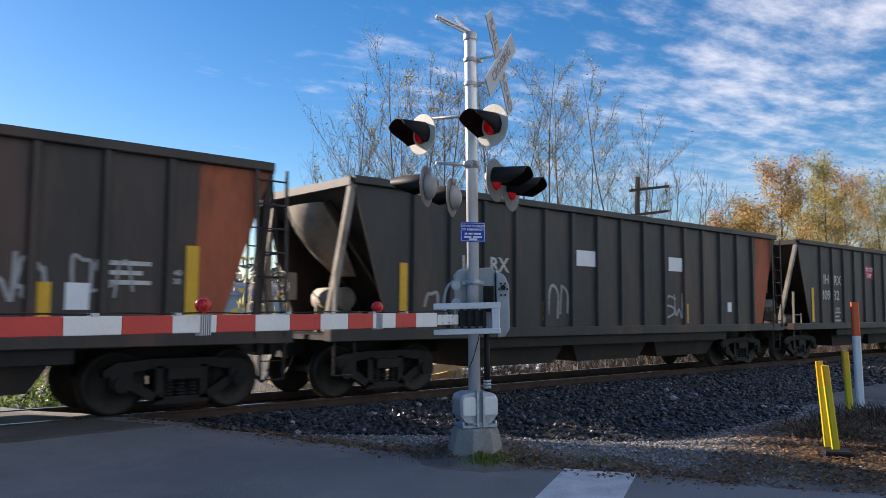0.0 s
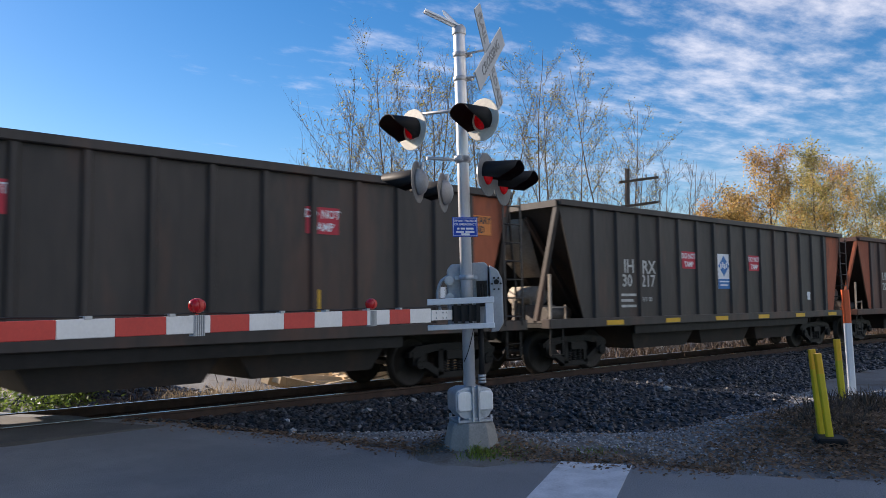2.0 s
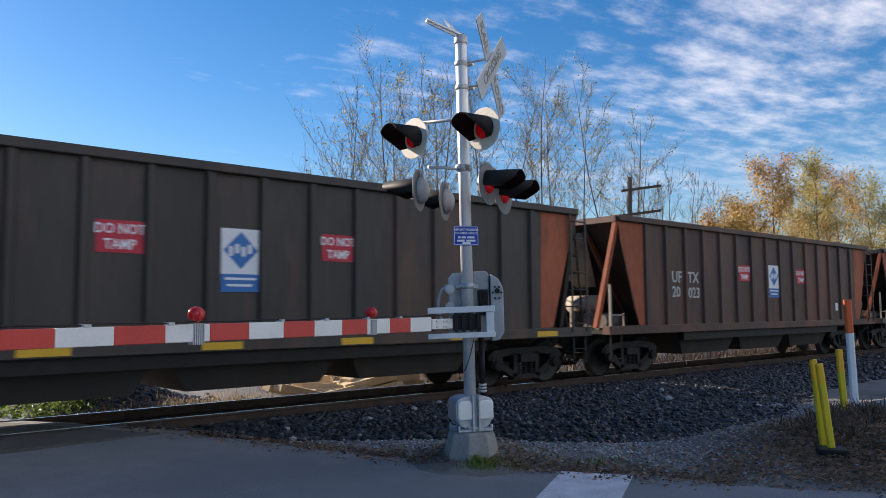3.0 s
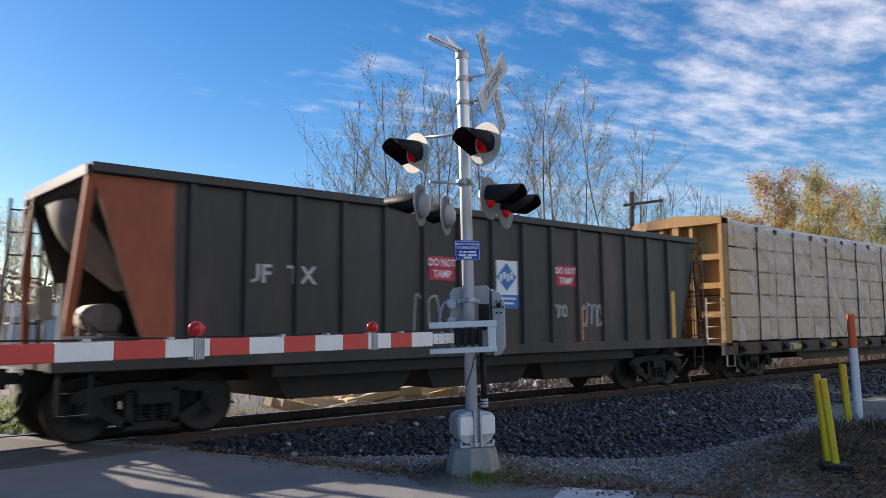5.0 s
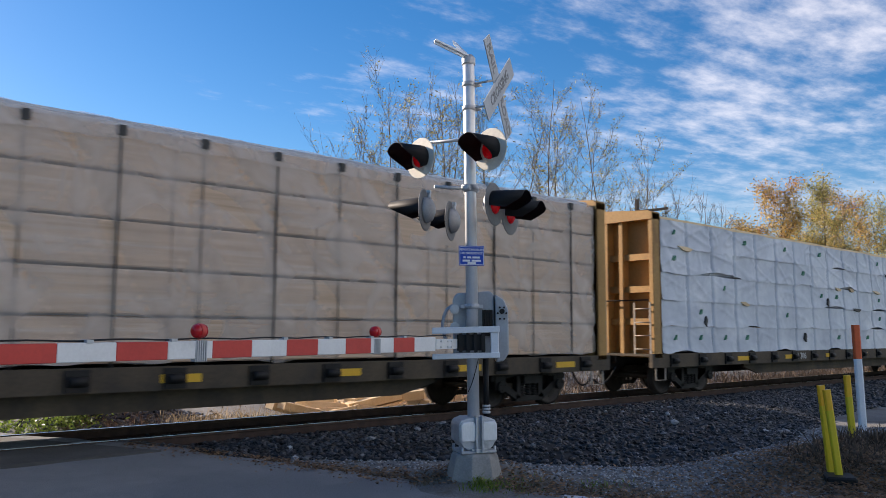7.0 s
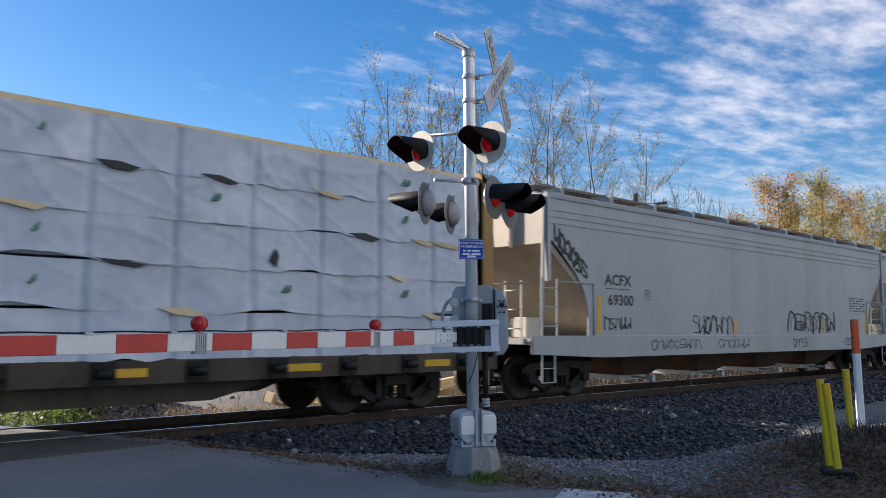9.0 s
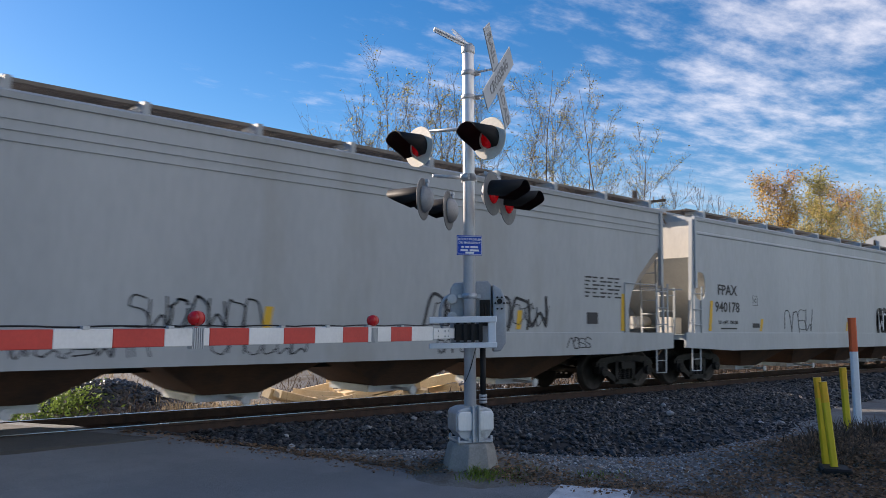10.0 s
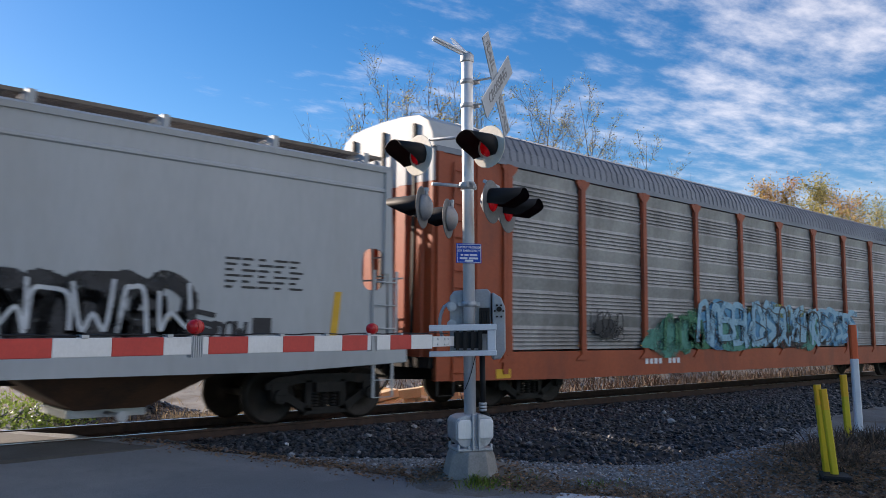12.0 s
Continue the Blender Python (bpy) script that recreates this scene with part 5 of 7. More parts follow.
def centerbeam(at, label, wrap, seed, text):
    """Centre-beam flat car: bulkheads, deck, centre beam and stacked, wrapped lumber bundles."""
    car = thing("centerbeam_car", at, label, "flat car", "centre-beam flat cars of the train")
    hl, hw, deck, top = 11.24, 1.45, 1.05, 4.50
    r = random.Random(seed)
    for s in (-1, 1):
        x = s * hl
        bm = bmesh.new()
        # a bulkhead: face plate, corner posts and shelves between them on the outside
        box(bm, min(x - s * 0.32, x - s * 0.28), max(x - s * 0.32, x - s * 0.28), -hw, hw, deck - 0.1, top)
        part("bulkhead_plate", bm, "tan", car)
        for y in (-hw, -0.48, 0.48, hw - 0.12):
            bm = bmesh.new()
            if abs(y) > 1:
                box(bm, min(x - s * 0.32, x), max(x - s * 0.32, x), y, y + 0.12, deck - 0.1, top + 0.02)
            else:
                box(bm, min(x - s * 0.32, x - s * 0.04), max(x - s * 0.32, x - s * 0.04), y - 0.06, y + 0.06, deck - 0.1, top - 0.05)
            bevelled(bm, 0.01, 1)
            part("bulkhead_post", bm, "tan", car)
        for z in (1.75, 2.55, 3.35):
            for ya, yb in ((-hw + 0.12, -0.54), (-0.42, 0.42), (0.54, hw - 0.12)):
                bm = bmesh.new()
                box(bm, min(x - s * 0.28, x - s * 0.1), max(x - s * 0.28, x - s * 0.1), ya, yb, z, z + 0.16)
                part("bulkhead_shelf", bm, "tan", car)
        bm = bmesh.new()
        prism(bm, [(-hw, top - 0.02), (-hw + 0.1, top + 0.05), (0, top + 0.16), (hw - 0.1, top + 0.05), (hw, top - 0.02), (hw, top - 0.16), (-hw, top - 0.16)], "x", min(x - s * 0.34, x + s * 0.02), max(x - s * 0.34, x + s * 0.02))
        part("bulkhead_cap", bm, "tan", car)
        for y in (hw - 0.25, -hw + 0.3):
            bm = bmesh.new()
            if y > 0:
                ladder(bm, (x + s * 0.06, y, 1.0), (x + s * 0.06, y, top - 0.1), (0, 1, 0), 0.45, 9)
            else:
                ladder(bm, (x + s * 0.06, y, 1.0), (x + s * 0.06, y, 2.3), (0, 1, 0), 0.45, 4)
            part("ladder", bm, "pale", car)
        bm = bmesh.new()
        rod(bm, (x + s * 0.1, -hw + 0.1, 2.35), (x + s * 0.1, hw - 0.1, 2.35), 0.018, 6)
        rod(bm, (x + s * 0.12, 0.4, 1.4), (x + s * 0.12, 0.4, 2.3), 0.015, 6)
        lathe(bm, [(0.2, 0.0), (0.24, 0.02), (0.24, 0.05), (0.2, 0.07)], "x", 16, pose(x + s * 0.1, 0.75, 1.85))
        part("brake_rigging", bm, "steel", car)
    bm = bmesh.new()
    box(bm, -hl, hl, -0.10, 0.10, deck, top - 0.05)
    part("centre_beam", bm, "tan", car)
    bm = bmesh.new()
    prism(bm, [(-hl - 0.05, deck), (-hl - 0.05, 0.80), (-7.6, 0.72), (-6.8, 0.45), (6.8, 0.45), (7.6, 0.72), (hl + 0.05, 0.80), (hl + 0.05, deck)], "y", -0.35, 0.35)
    part("centre_sill", bm, "steel", car)
    for s in (-1, 1):
        y = s * 1.40
        bm = bmesh.new()
        prism(bm, [(-hl - 0.1, deck), (-hl - 0.1, 0.72), (hl + 0.1, 0.72), (hl + 0.1, deck)], "y", y - 0.05, y + 0.05)
        part("side_sill", bm, "deck", car, "weathered tan side sill")
        for k in range(17):
            x = -hl + 0.8 + k * (2 * hl - 1.6) / 16
            bm = bmesh.new()
            box(bm, x - 0.16, x + 0.16, min(y + s * 0.05, y + s * 0.09), max(y + s * 0.05, y + s * 0.09), 0.74, deck - 0.02)
            rod(bm, (x - 0.12, y + s * 0.10, 0.88), (x + 0.12, y + s * 0.10, 0.88), 0.07, 8)
            part("winch", bm, "steel", car, "dark cable winch")
        bm = bmesh.new()
        prism(bm, [(-6.4, 0.62), (-5.6, 0.42), (5.6, 0.42), (6.4, 0.62), (6.4, 0.72), (-6.4, 0.72)], "y", y - 0.3 * s - 0.04, y - 0.3 * s + 0.04)
        part("truss_rod", bm, "deck", car)
    bm = bmesh.new()
    box(bm, -hl - 0.1, hl + 0.1, -1.36, 1.36, deck - 0.06, deck - 0.005)
    part("deck", bm, "deck", car)
    for k, x in enumerate((-7.0, -4.2, -1.4, 1.4, 4.2, 7.0, 9.8)):
        decal(car, "sill_tape", x - 0.3, x + 0.3, 0.82, 0.94, -1.456, "decalyellow", "yellow reflective tape")
    words(car, text[0], text[1], 0.88, -1.47, 0.27)
    stirrups(car, (-hl + 0.3, hl - 0.3), -1.40, 0.42, 0.75, "pale")
    couplers(car, hl + 0.1, 0.8)
    trucks(car, (-9.1, 9.1))
    # bundles: tiers by columns, each a bevelled block of its own
    tiers, th = 5, (top - 0.12 - deck - 0.06) / 5
    span = 2 * (hl - 0.36)
    for s, cols in ((1, 9), (-1, 9 if wrap == "film" else 18)):
        cl = span / cols
        for c in range(cols):
            for t in range(tiers):
                x0 = -hl + 0.36 + c * cl
                z0 = deck + 0.03 + t * (th + 0.008)
                bm = bmesh.new()
                o = r.uniform(-0.012, 0.012) if wrap == "film" else r.uniform(-0.022, 0.022)
                y0, y1 = s * 0.12, s * (1.36 + o)
                box(bm, x0 + (0.003 if wrap == "film" else 0.009), x0 + cl - (0.003 if wrap == "film" else 0.009), min(y0, y1), max(y0, y1), z0 + 0.022, z0 + th - 0.010)
                bevelled(bm, 0.02, 1)
                mat = wrap
                if wrap == "film" and c == 0:
                    mat = "kraft"
                part("lumber_pack", bm, mat, car, "" if mat == wrap else "kraft-faced lumber bundle outside the film")
                if s < 0 and wrap == "whitewrap" and r.random() < 0.3:
                    bm = bmesh.new()
                    for q in range(2):
                        bx = x0 + cl * (0.5 if q else 0.46) + r.uniform(-0.05, 0.05)
                        bz = z0 + th * 0.55
                        prism(bm, [(bx, bz - 0.05), (bx + 0.035, bz - 0.02), (bx + 0.035, bz + 0.07), (bx + 0.01, bz + 0.02)], "y", -1.462, -1.41)
                        prism(bm, [(bx - 0.05, bz - 0.05), (bx - 0.012, bz - 0.06), (bx + 0.0, bz + 0.02)], "y", -1.462, -1.41)
                    part("wrap_print", bm, "printgreen", car, "small dark green printed shapes")
                if s < 0 and mat == "kraft" and t:
                    bm = bmesh.new()
                    for q in range(4):
                        box(bm, x0 + 0.04 + 0.07 * q, x0 + 0.095 + 0.07 * q, y1 - 0.006, y1 - 0.001, z0 + th * 0.5, z0 + th * (0.68 + 0.06 * (q % 2)))
                    part("bundle_label", bm, "whitewrap", car)
    # straps and the loose wrap
    for s in (-1, 1):
        if wrap == "film":
            for k in range(17):
                bm = bmesh.new()
                x = -hl + 2.04 + k * 1.205 + r.uniform(-0.05, 0.05)
                out = 1.424 if k % 2 == 0 else 1.392
                box(bm, x - 0.007, x + 0.007, min(s * 1.38, s * out), max(s * 1.38, s * out), deck, top - 0.16)
                box(bm, x - 0.05, x + 0.05, min(s * 1.32, s * 1.445), max(s * 1.32, s * 1.445), top - 0.27, top - 0.13)
                part("strap", bm, "strap", car, "black tie-down strap")
            # film over the stacks, with folds
            nx, nz = 220, 40
            V, F = [], []
            for i in range(nx + 1):
                for j in range(nz + 1):
                    x = -hl + 0.36 + 0.42 + (span - 0.42) * i / nx
                    z = deck + 0.05 + (top - 0.10 - deck - 0.05) * j / nz
                    f = noise.noise((x * 1.6 + z * 0.9, z * 1.2, seed)) * 0.022 - 0.05 * max(0, 1 - 7 * abs(noise.noise((x * 0.7 + z * 0.6, z * 0.35 - x * 0.1, seed + 9)))) + noise.noise((x * 4 + z * 2.5, z * 3, seed + 5)) * 0.010
                    V.append((x, s * (1.402 + f * (1 if j else 1.8)), z + (0.10 * noise.noise((x * 1.5, 0, seed)) if j == 0 else 0)))
            for i in range(nx):
                for j in range(nz):
                    a = i * (nz + 1) + j
                    F.append((a, a + nz + 1, a + nz + 2, a + 1))
            place("film_cover", mesh_from("film_cover", V, F, True), "sheer", car, "cloudy plastic film over the lumber")
            # loose film thrown over the top
            V, F = [], []
            prof = ((0.1, 0.13), (0.55, 0.12), (0.95, 0.07), (1.22, 0.0), (1.37, -0.10), (1.425, -0.22), (1.43, -0.36))
            for i in range(141):
                x = -hl + 0.75 + (2 * hl - 1.15) * i / 140
                for j, (py, pz) in enumerate(prof):
                    w = noise.noise((x * 1.3, j * 0.4, seed)) * 0.05 + noise.noise((x * 4.5, j * 0.7, seed + 3)) * 0.02
                    V.append((x, s * (py + w * 0.25), top + pz + w * (1 if j < 5 else 2.2)))
            for i in range(140):
                for j in range(6):
                    a = i * 7 + j
                    F.append((a, a + 7, a + 8, a + 1))
            place("top_wrap", mesh_from("top_wrap", V, F, True), "sheer", car, "loose cloudy film over the top")
            bm = bmesh.new()
            box(bm, -hl + 0.6, hl - 0.4, min(s * 0.1, s * 1.25), max(s * 0.1, s * 1.25), top - 0.11, top - 0.01)
            part("top_layer", bm, "whitewrap", car)
        else:
            bm = bmesh.new()
            box(bm, -hl + 0.35, hl - 0.35, min(s * 0.12, s * 1.33), max(s * 0.12, s * 1.33), top - 0.12, top - 0.04)
            part("top_layer", bm, "rawwood", car, "bare lumber showing under the wrap")
            # slack wrap hanging over each tier: folded in at the joints between bundles, draped and puckered
            nx, nz = (520, 16) if s < 0 else (120, 6)
            for t in range(tiers):
                z0 = deck + 0.03 + t * (th + 0.008)
                V, F = [], []
                for i in range(nx + 1):
                    x = -hl + 0.40 + (2 * hl - 0.80) * i / nx
                    edge = (x + hl - 0.36) / (span / 18) + 0.06 * noise.noise((x * 0.6, t * 5.0, seed))
                    crease = max(0, 1 - 19 * abs(edge - round(edge)))
                    lift = max(0, noise.noise((x * 0.55, t * 3.1, seed)) - 0.12)
                    lo = z0 - 0.035 + 0.30 * lift + 0.035 * noise.noise((x * 3, t, seed))
                    hi = z0 + th + 0.03 * noise.noise((x * 0.9, t * 2.3 + 7, seed))
                    for j in range(nz + 1):
                        u = j / nz
                        z = lo + (hi - lo) * u
                        fold = 1 - abs(noise.noise((x * 0.7 + z * 1.2, z * 0.6 - x * 0.2, seed + t))) * 13
                        fold2 = 1 - abs(noise.noise((x * 0.9 - z * 1.6, z * 0.8 + x * 0.3, seed + 20 + t))) * 13
                        slack = 0.4 + 0.6 * smooth(1, 4, t + 2 * noise.noise((x * 0.3, t, seed)))
                        f = 0.030 * noise.noise((x * 0.6, z * 0.9, seed + t)) + slack * (0.026 * max(fold, 0) + 0.020 * max(fold2, 0)) - 0.075 * crease + 0.030 * (1 - u) ** 3 * (1 + 2 * lift)
                        V.append((x, s * (1.405 + f), z))
                for i in range(nx):
                    for j in range(nz):
                        a = i * (nz + 1) + j
                        F.append((a, a + nz + 1, a + nz + 2, a + 1))
                place("slack_wrap", mesh_from("slack_wrap", V, F, True), "whitewrap", car, "wrinkled white wrap hanging over a tier")
            for k in range(16):
                x = r.uniform(-hl + 1, hl - 1)
                t = r.randrange(1, tiers)
                z = deck + 0.03 + t * (th + 0.008)
                w = r.uniform(0.12, 0.42)
                bm = bmesh.new()
                prism(bm, [(x - w, z + 0.02), (x, z + r.uniform(0.0, 0.05)), (x + w, z - r.uniform(0.0, 0.06)), (x + w * 0.6, z - 0.09), (x - w * 0.3, z - r.uniform(0.03, 0.08))], "y", min(s * 1.40, s * 1.462), max(s * 1.40, s * 1.462))
                part("torn_gap", bm, "rawwood" if r.random() < 0.5 else "strap", car)
            for k in range(4):
                x, z = r.uniform(-hl + 2, hl - 1), r.uniform(1.2, 2.6)
                bm = bmesh.new()
                prism(bm, [(x, z), (x + 0.10, z + 0.18), (x + 0.16, z + 0.08), (x + 0.12, z - 0.1)], "y", min(s * 1.40, s * 1.47), max(s * 1.40, s * 1.47))
                part("wrap_flap", bm, "strap", car)
    return car


def covered_hopper(at, label, paint, trim, seed, marks, tags, slab=()):
    """Covered hopper: tall side sheets trimmed along the end slopes, roof with running boards, hatches, chutes."""
    car = thing("covered_hopper_car", at, label, "hopper car", "covered hopper cars of the train")
    hl, hw, eave, s1 = 9.23, 1.53, 4.28, 1.34
    for s in (-1, 1):
        y = s * hw
        bm = bmesh.new()
        k = 1.0 if seed == 1 else 0.42
        right = [(hl - 1.36 * k, s1), (hl - 1.38 * k, 1.9), (hl - 1.25 * k, 2.3), (hl - 0.98 * k, 2.68), (hl - 0.45 * k, 3.15), (hl - 0.1 * k, 3.42), (hl, 3.5), (hl, eave)]
        pts = right + [(-x, z) for x, z in right[::-1]]
        if seed != 1:
            pts = [(hl - 0.70, s1), (hl - 0.70, eave), (-hl + 0.70, eave), (-hl + 0.70, s1)]
        prism(bm, pts, "y", min(y, y - s * 0.03), max(y, y - s * 0.03))
        part("side_sheet", bm, paint, car)
        if seed != 1:
            # end sections of the side, each with a rounded hand hole
            for e in (-1, 1):
                ring = [(e * (hl - 0.29) + 0.24 * math.copysign(abs(math.cos(q)) ** 0.7, math.cos(q)), 2.56 + 0.36 * math.copysign(abs(math.sin(q)) ** 0.7, math.sin(q))) for q in np.linspace(0, 2 * math.pi, 25)]
                lo, hi = min(e * (hl - 0.70), e * hl), max(e * (hl - 0.70), e * hl)
                bm = bmesh.new()
                prism(bm, [(hi, 2.56), (hi, eave), (lo, eave), (lo, 2.56)] + ring[12::-1], "y", min(y, y - s * 0.03), max(y, y - s * 0.03))
                prism(bm, [(lo, 2.56), (lo, s1), (hi, s1), (hi, 2.56)] + ring[24:11:-1], "y", min(y, y - s * 0.03), max(y, y - s * 0.03))
                part("end_section", bm, paint, car, "side sheet end with a rounded opening")
        bm = bmesh.new()
        prism(bm, [(y - s * 0.03, eave - 0.02), (y + s * 0.035, eave - 0.02), (y + s * 0.05, eave + 0.06), (y, eave + 0.10), (y - s * 0.06, eave + 0.06)], "x", -hl - 0.02, hl + 0.02)
        part("top_rail", bm, paint, car)
        if seed == 1:
            bm = bmesh.new()
            for z in (3.72, 3.86, 4.0):
                box(bm, -hl + 0.05, hl - 0.05, min(y, y + s * 0.022), max(y, y + s * 0.022), z, z + 0.035)
            part("side_bead", bm, paint, car)
        else:
            bm = bmesh.new()
            prism(bm, [(y, 3.90), (y + s * 0.030, 3.92), (y + s * 0.030, 3.955), (y, 3.99)], "x", -hl + 0.02, hl - 0.02)
            part("side_bead", bm, paint, car)
        bm = bmesh.new()
        prism(bm, [(-hl - 0.45, 0.98), (-hl + 1.9, 0.88), (hl - 1.9, 0.88), (hl + 0.45, 0.98), (hl + 0.45, 1.36), (-hl - 0.45, 1.36)], "y", min(y - s * 0.05, y + s * 0.03), max(y - s * 0.05, y + s * 0.03))
        bevelled(bm, 0.01, 1)
        part("side_sill", bm, paint, car)
        for e in (-1, 1):
            bm = bmesh.new()
            ladder(bm, (e * (hl - 0.05), y + s * 0.03, 1.36), (e * (hl - 0.05), y + s * 0.03, 2.55), (1, 0, 0), 0.48, 3)
            beam(bm, (e * (hl - 0.04), y, 2.5), (e * (hl - 0.04), y, 4.3), 0.09, 0.10)
            if seed == 1:
                rod(bm, (e * (hl - 1.55), y + s * 0.02, 1.36), (e * (hl - 1.55), y + s * 0.02, 2.5), 0.014, 6)
                rod(bm, (e * (hl - 0.3), y + s * 0.02, 2.5), (e * (hl - 1.55), y + s * 0.02, 2.5), 0.014, 6)
            part("side_ladder", bm, paint, car)
            bm = bmesh.new()
            thick = 0.055 if seed == 1 else 0.10
            beam(bm, (e * (hl + 0.12), y - s * 0.05, 1.3), (e * (hl + 0.02), y - s * 0.05, eave), thick, thick)
            part("corner_post", bm, paint, car)
    for e in (-1, 1):
        bm = bmesh.new()
        prism(bm, [(e * hl, eave), (e * hl, 3.30), (e * (hl - 0.2), 3.30), (e * (hl - 0.2), eave)], "y", -hw + 0.04, hw - 0.04)
        part("end_sheet", bm, trim, car, "upright end sheet, paled to stand for sunlight")
        bm = bmesh.new()
        prism(bm, [(e * hl, 3.297), (e * (hl - 2.55), 1.2), (e * (hl - 2.75), 1.2), (e * (hl - 0.2), 3.297)], "y", -hw + 0.04, hw - 0.04)
        part("slope_sheet", bm, "tanend" if seed == 1 else trim, car, "sloping end sheet, dusty tan on one car, sun-paled on the next")
        for y in (-0.55, 0.55) if seed == 1 else ():
            bm = bmesh.new()
            prism(bm, [(e * (hl + 0.005), eave - 0.1), (e * (hl + 0.005), 3.32), (e * (hl + 0.06), 3.25), (e * (hl + 0.12), 3.36), (e * (hl + 0.12), eave - 0.1)], "y", y - 0.03, y + 0.03)
            part("end_stiffener", bm, trim, car)
        bm = bmesh.new()
        box(bm, min(e * (hl - 2.5), e * (hl + 0.45)), max(e * (hl - 2.5), e * (hl + 0.45)), -hw + 0.05, hw - 0.05, 1.18, 1.30)
        part("end_platform", bm, paint, car)
        ly = 0.95 * -e
        bm = bmesh.new()
        ladder(bm, (e * (hl + 0.35), ly, 1.3), (e * (hl + 0.2), ly, eave + 0.1), (0, 1, 0), 0.46, 9)
        ladder(bm, (e * (hl + 0.40), -ly, 1.3), (e * (hl + 0.40), -ly, 2.5), (0, 1, 0), 0.46, 3)
        rod(bm, (e * (hl + 0.42), -hw + 0.1, 2.45), (e * (hl + 0.42), hw - 0.1, 2.45), 0.016, 6)
        part("end_ladder", bm, paint, car)
        bm = bmesh.new()
        for y in (-0.73, 0.0, 0.7, 1.28):
            box(bm, min(e * hl, e * (hl + 0.3)), max(e * hl, e * (hl + 0.3)), y - 0.02, y + 0.02, eave + 0.18, eave + 0.21)
        for y in (-0.73, 1.28):
            beam(bm, (e * (hl + 0.27), y, eave + 0.19), (e * (hl + 0.02), y, eave - 0.06), 0.04, 0.03)
        part("end_running_board", bm, "grate", car)
        for q in range(7):
            bm = bmesh.new()
            box(bm, min(e * (hl + 0.045 * q), e * (hl + 0.045 * q + 0.02)), max(e * (hl + 0.045 * q), e * (hl + 0.045 * q + 0.02)), -0.75, 1.3, eave + 0.21, eave + 0.24)
            part("grating_bar", bm, "grate", car)
        bm = bmesh.new()
        rod(bm, (e * (hl - 1.0), 0.6, 1.6), (e * (hl - 0.3), 0.6, 1.6), 0.18, 12)
        part("air_reservoir", bm, trim, car)
        bm = bmesh.new()
        box(bm, min(e * (hl - 0.9), e * (hl - 0.4)), max(e * (hl - 0.9), e * (hl - 0.4)), -0.6, -0.1, 1.3, 1.75)
        bevelled(bm, 0.02, 1)
        part("valve_box", bm, trim, car)
    # roof, gently rounded
    bm = bmesh.new()
    arc = [(-hw + 0.01, eave + 0.04)] + [(-hw + 2 * hw * i / 10, eave + 0.06 + 0.17 * math.sin(math.pi * i / 10)) for i in range(1, 10)] + [(hw - 0.01, eave + 0.04)]
    prism(bm, arc + [(hw - 0.01, eave - 0.02), (-hw + 0.01, eave - 0.02)], "x", -hl, hl)
    part("roof", bm, paint, car)
    # running boards on both sides of the hatches: gratings on posts
    for s in (-1, 1):
        y = s * 1.02
        bm = bmesh.new()
        for k in range(7):
            box(bm, -hl, hl, y - 0.28 + k * 0.092, y - 0.266 + k * 0.092, eave + 0.27, eave + 0.295)
        for k in range(330):
            x = -hl + (k + 0.5) * 2 * hl / 330
            box(bm, x - 0.012, x + 0.012, y - 0.28, y + 0.30, eave + 0.275, eave + 0.29)
        box(bm, -hl, hl, min(y + s * 0.275, y + s * 0.29), max(y + s * 0.275, y + s * 0.29), eave + 0.255, eave + 0.31)
        part("running_board", bm, "grate", car, "rusty steel grating walkway")
        for k in range(11):
            x = -hl + 0.5 + k * (2 * hl - 1) / 10
            bm = bmesh.new()
            box(bm, x - 0.05, x + 0.05, min(y, s * (hw + 0.02)), max(y, s * (hw + 0.02)), eave + 0.08, eave + 0.27)
            part("board_bracket", bm, paint, car)
    for k in range(5):
        bm = bmesh.new()
        x = -hl + 1.6 + k * (2 * hl - 3.2) / 4
        box(bm, x - 1.4, x + 1.4, -0.42, 0.42, eave + 0.28, eave + 0.44)
        bevelled(bm, 0.02, 1)
        part("hatch", bm, paint, car)
    # chutes
    for k in range(4):
        cx = -4.95 + 3.3 * k
        bm = bmesh.new()
        prism(bm, [(cx - 1.6, 1.0), (cx + 1.6, 1.0), (cx + 0.5, 0.38), (cx - 0.5, 0.38)], "y", -1.36, 1.36)
        for v in bm.verts:
            if v.co.z < 0.6:
                v.co.y *= 0.55
        part("chute", bm, "chute", car, "rust-brown discharge chute")
        bm = bmesh.new()
        box(bm, cx - 0.55, cx + 0.55, -0.62, 0.62, 0.26, 0.38)
        rod(bm, (cx, -0.62, 0.32), (cx, -1.2, 0.32), 0.03, 8)
        rod(bm, (cx, -1.2, 0.32), (cx, -1.24, 0.32), 0.08, 10)
        part("outlet_gate", bm, "galv", car)
    bm = bmesh.new()
    box(bm, -hl, hl, -0.25, 0.25, 0.72, 1.15)
    part("centre_sill", bm, "steel", car)
    stirrups(car, (-hl + 0.05, hl - 0.05), -hw, 0.40, 0.98, paint)
    couplers(car, hl + 0.42, 0.33)
    trucks(car, (-8.35, 8.35))
    y = -hw - 0.004
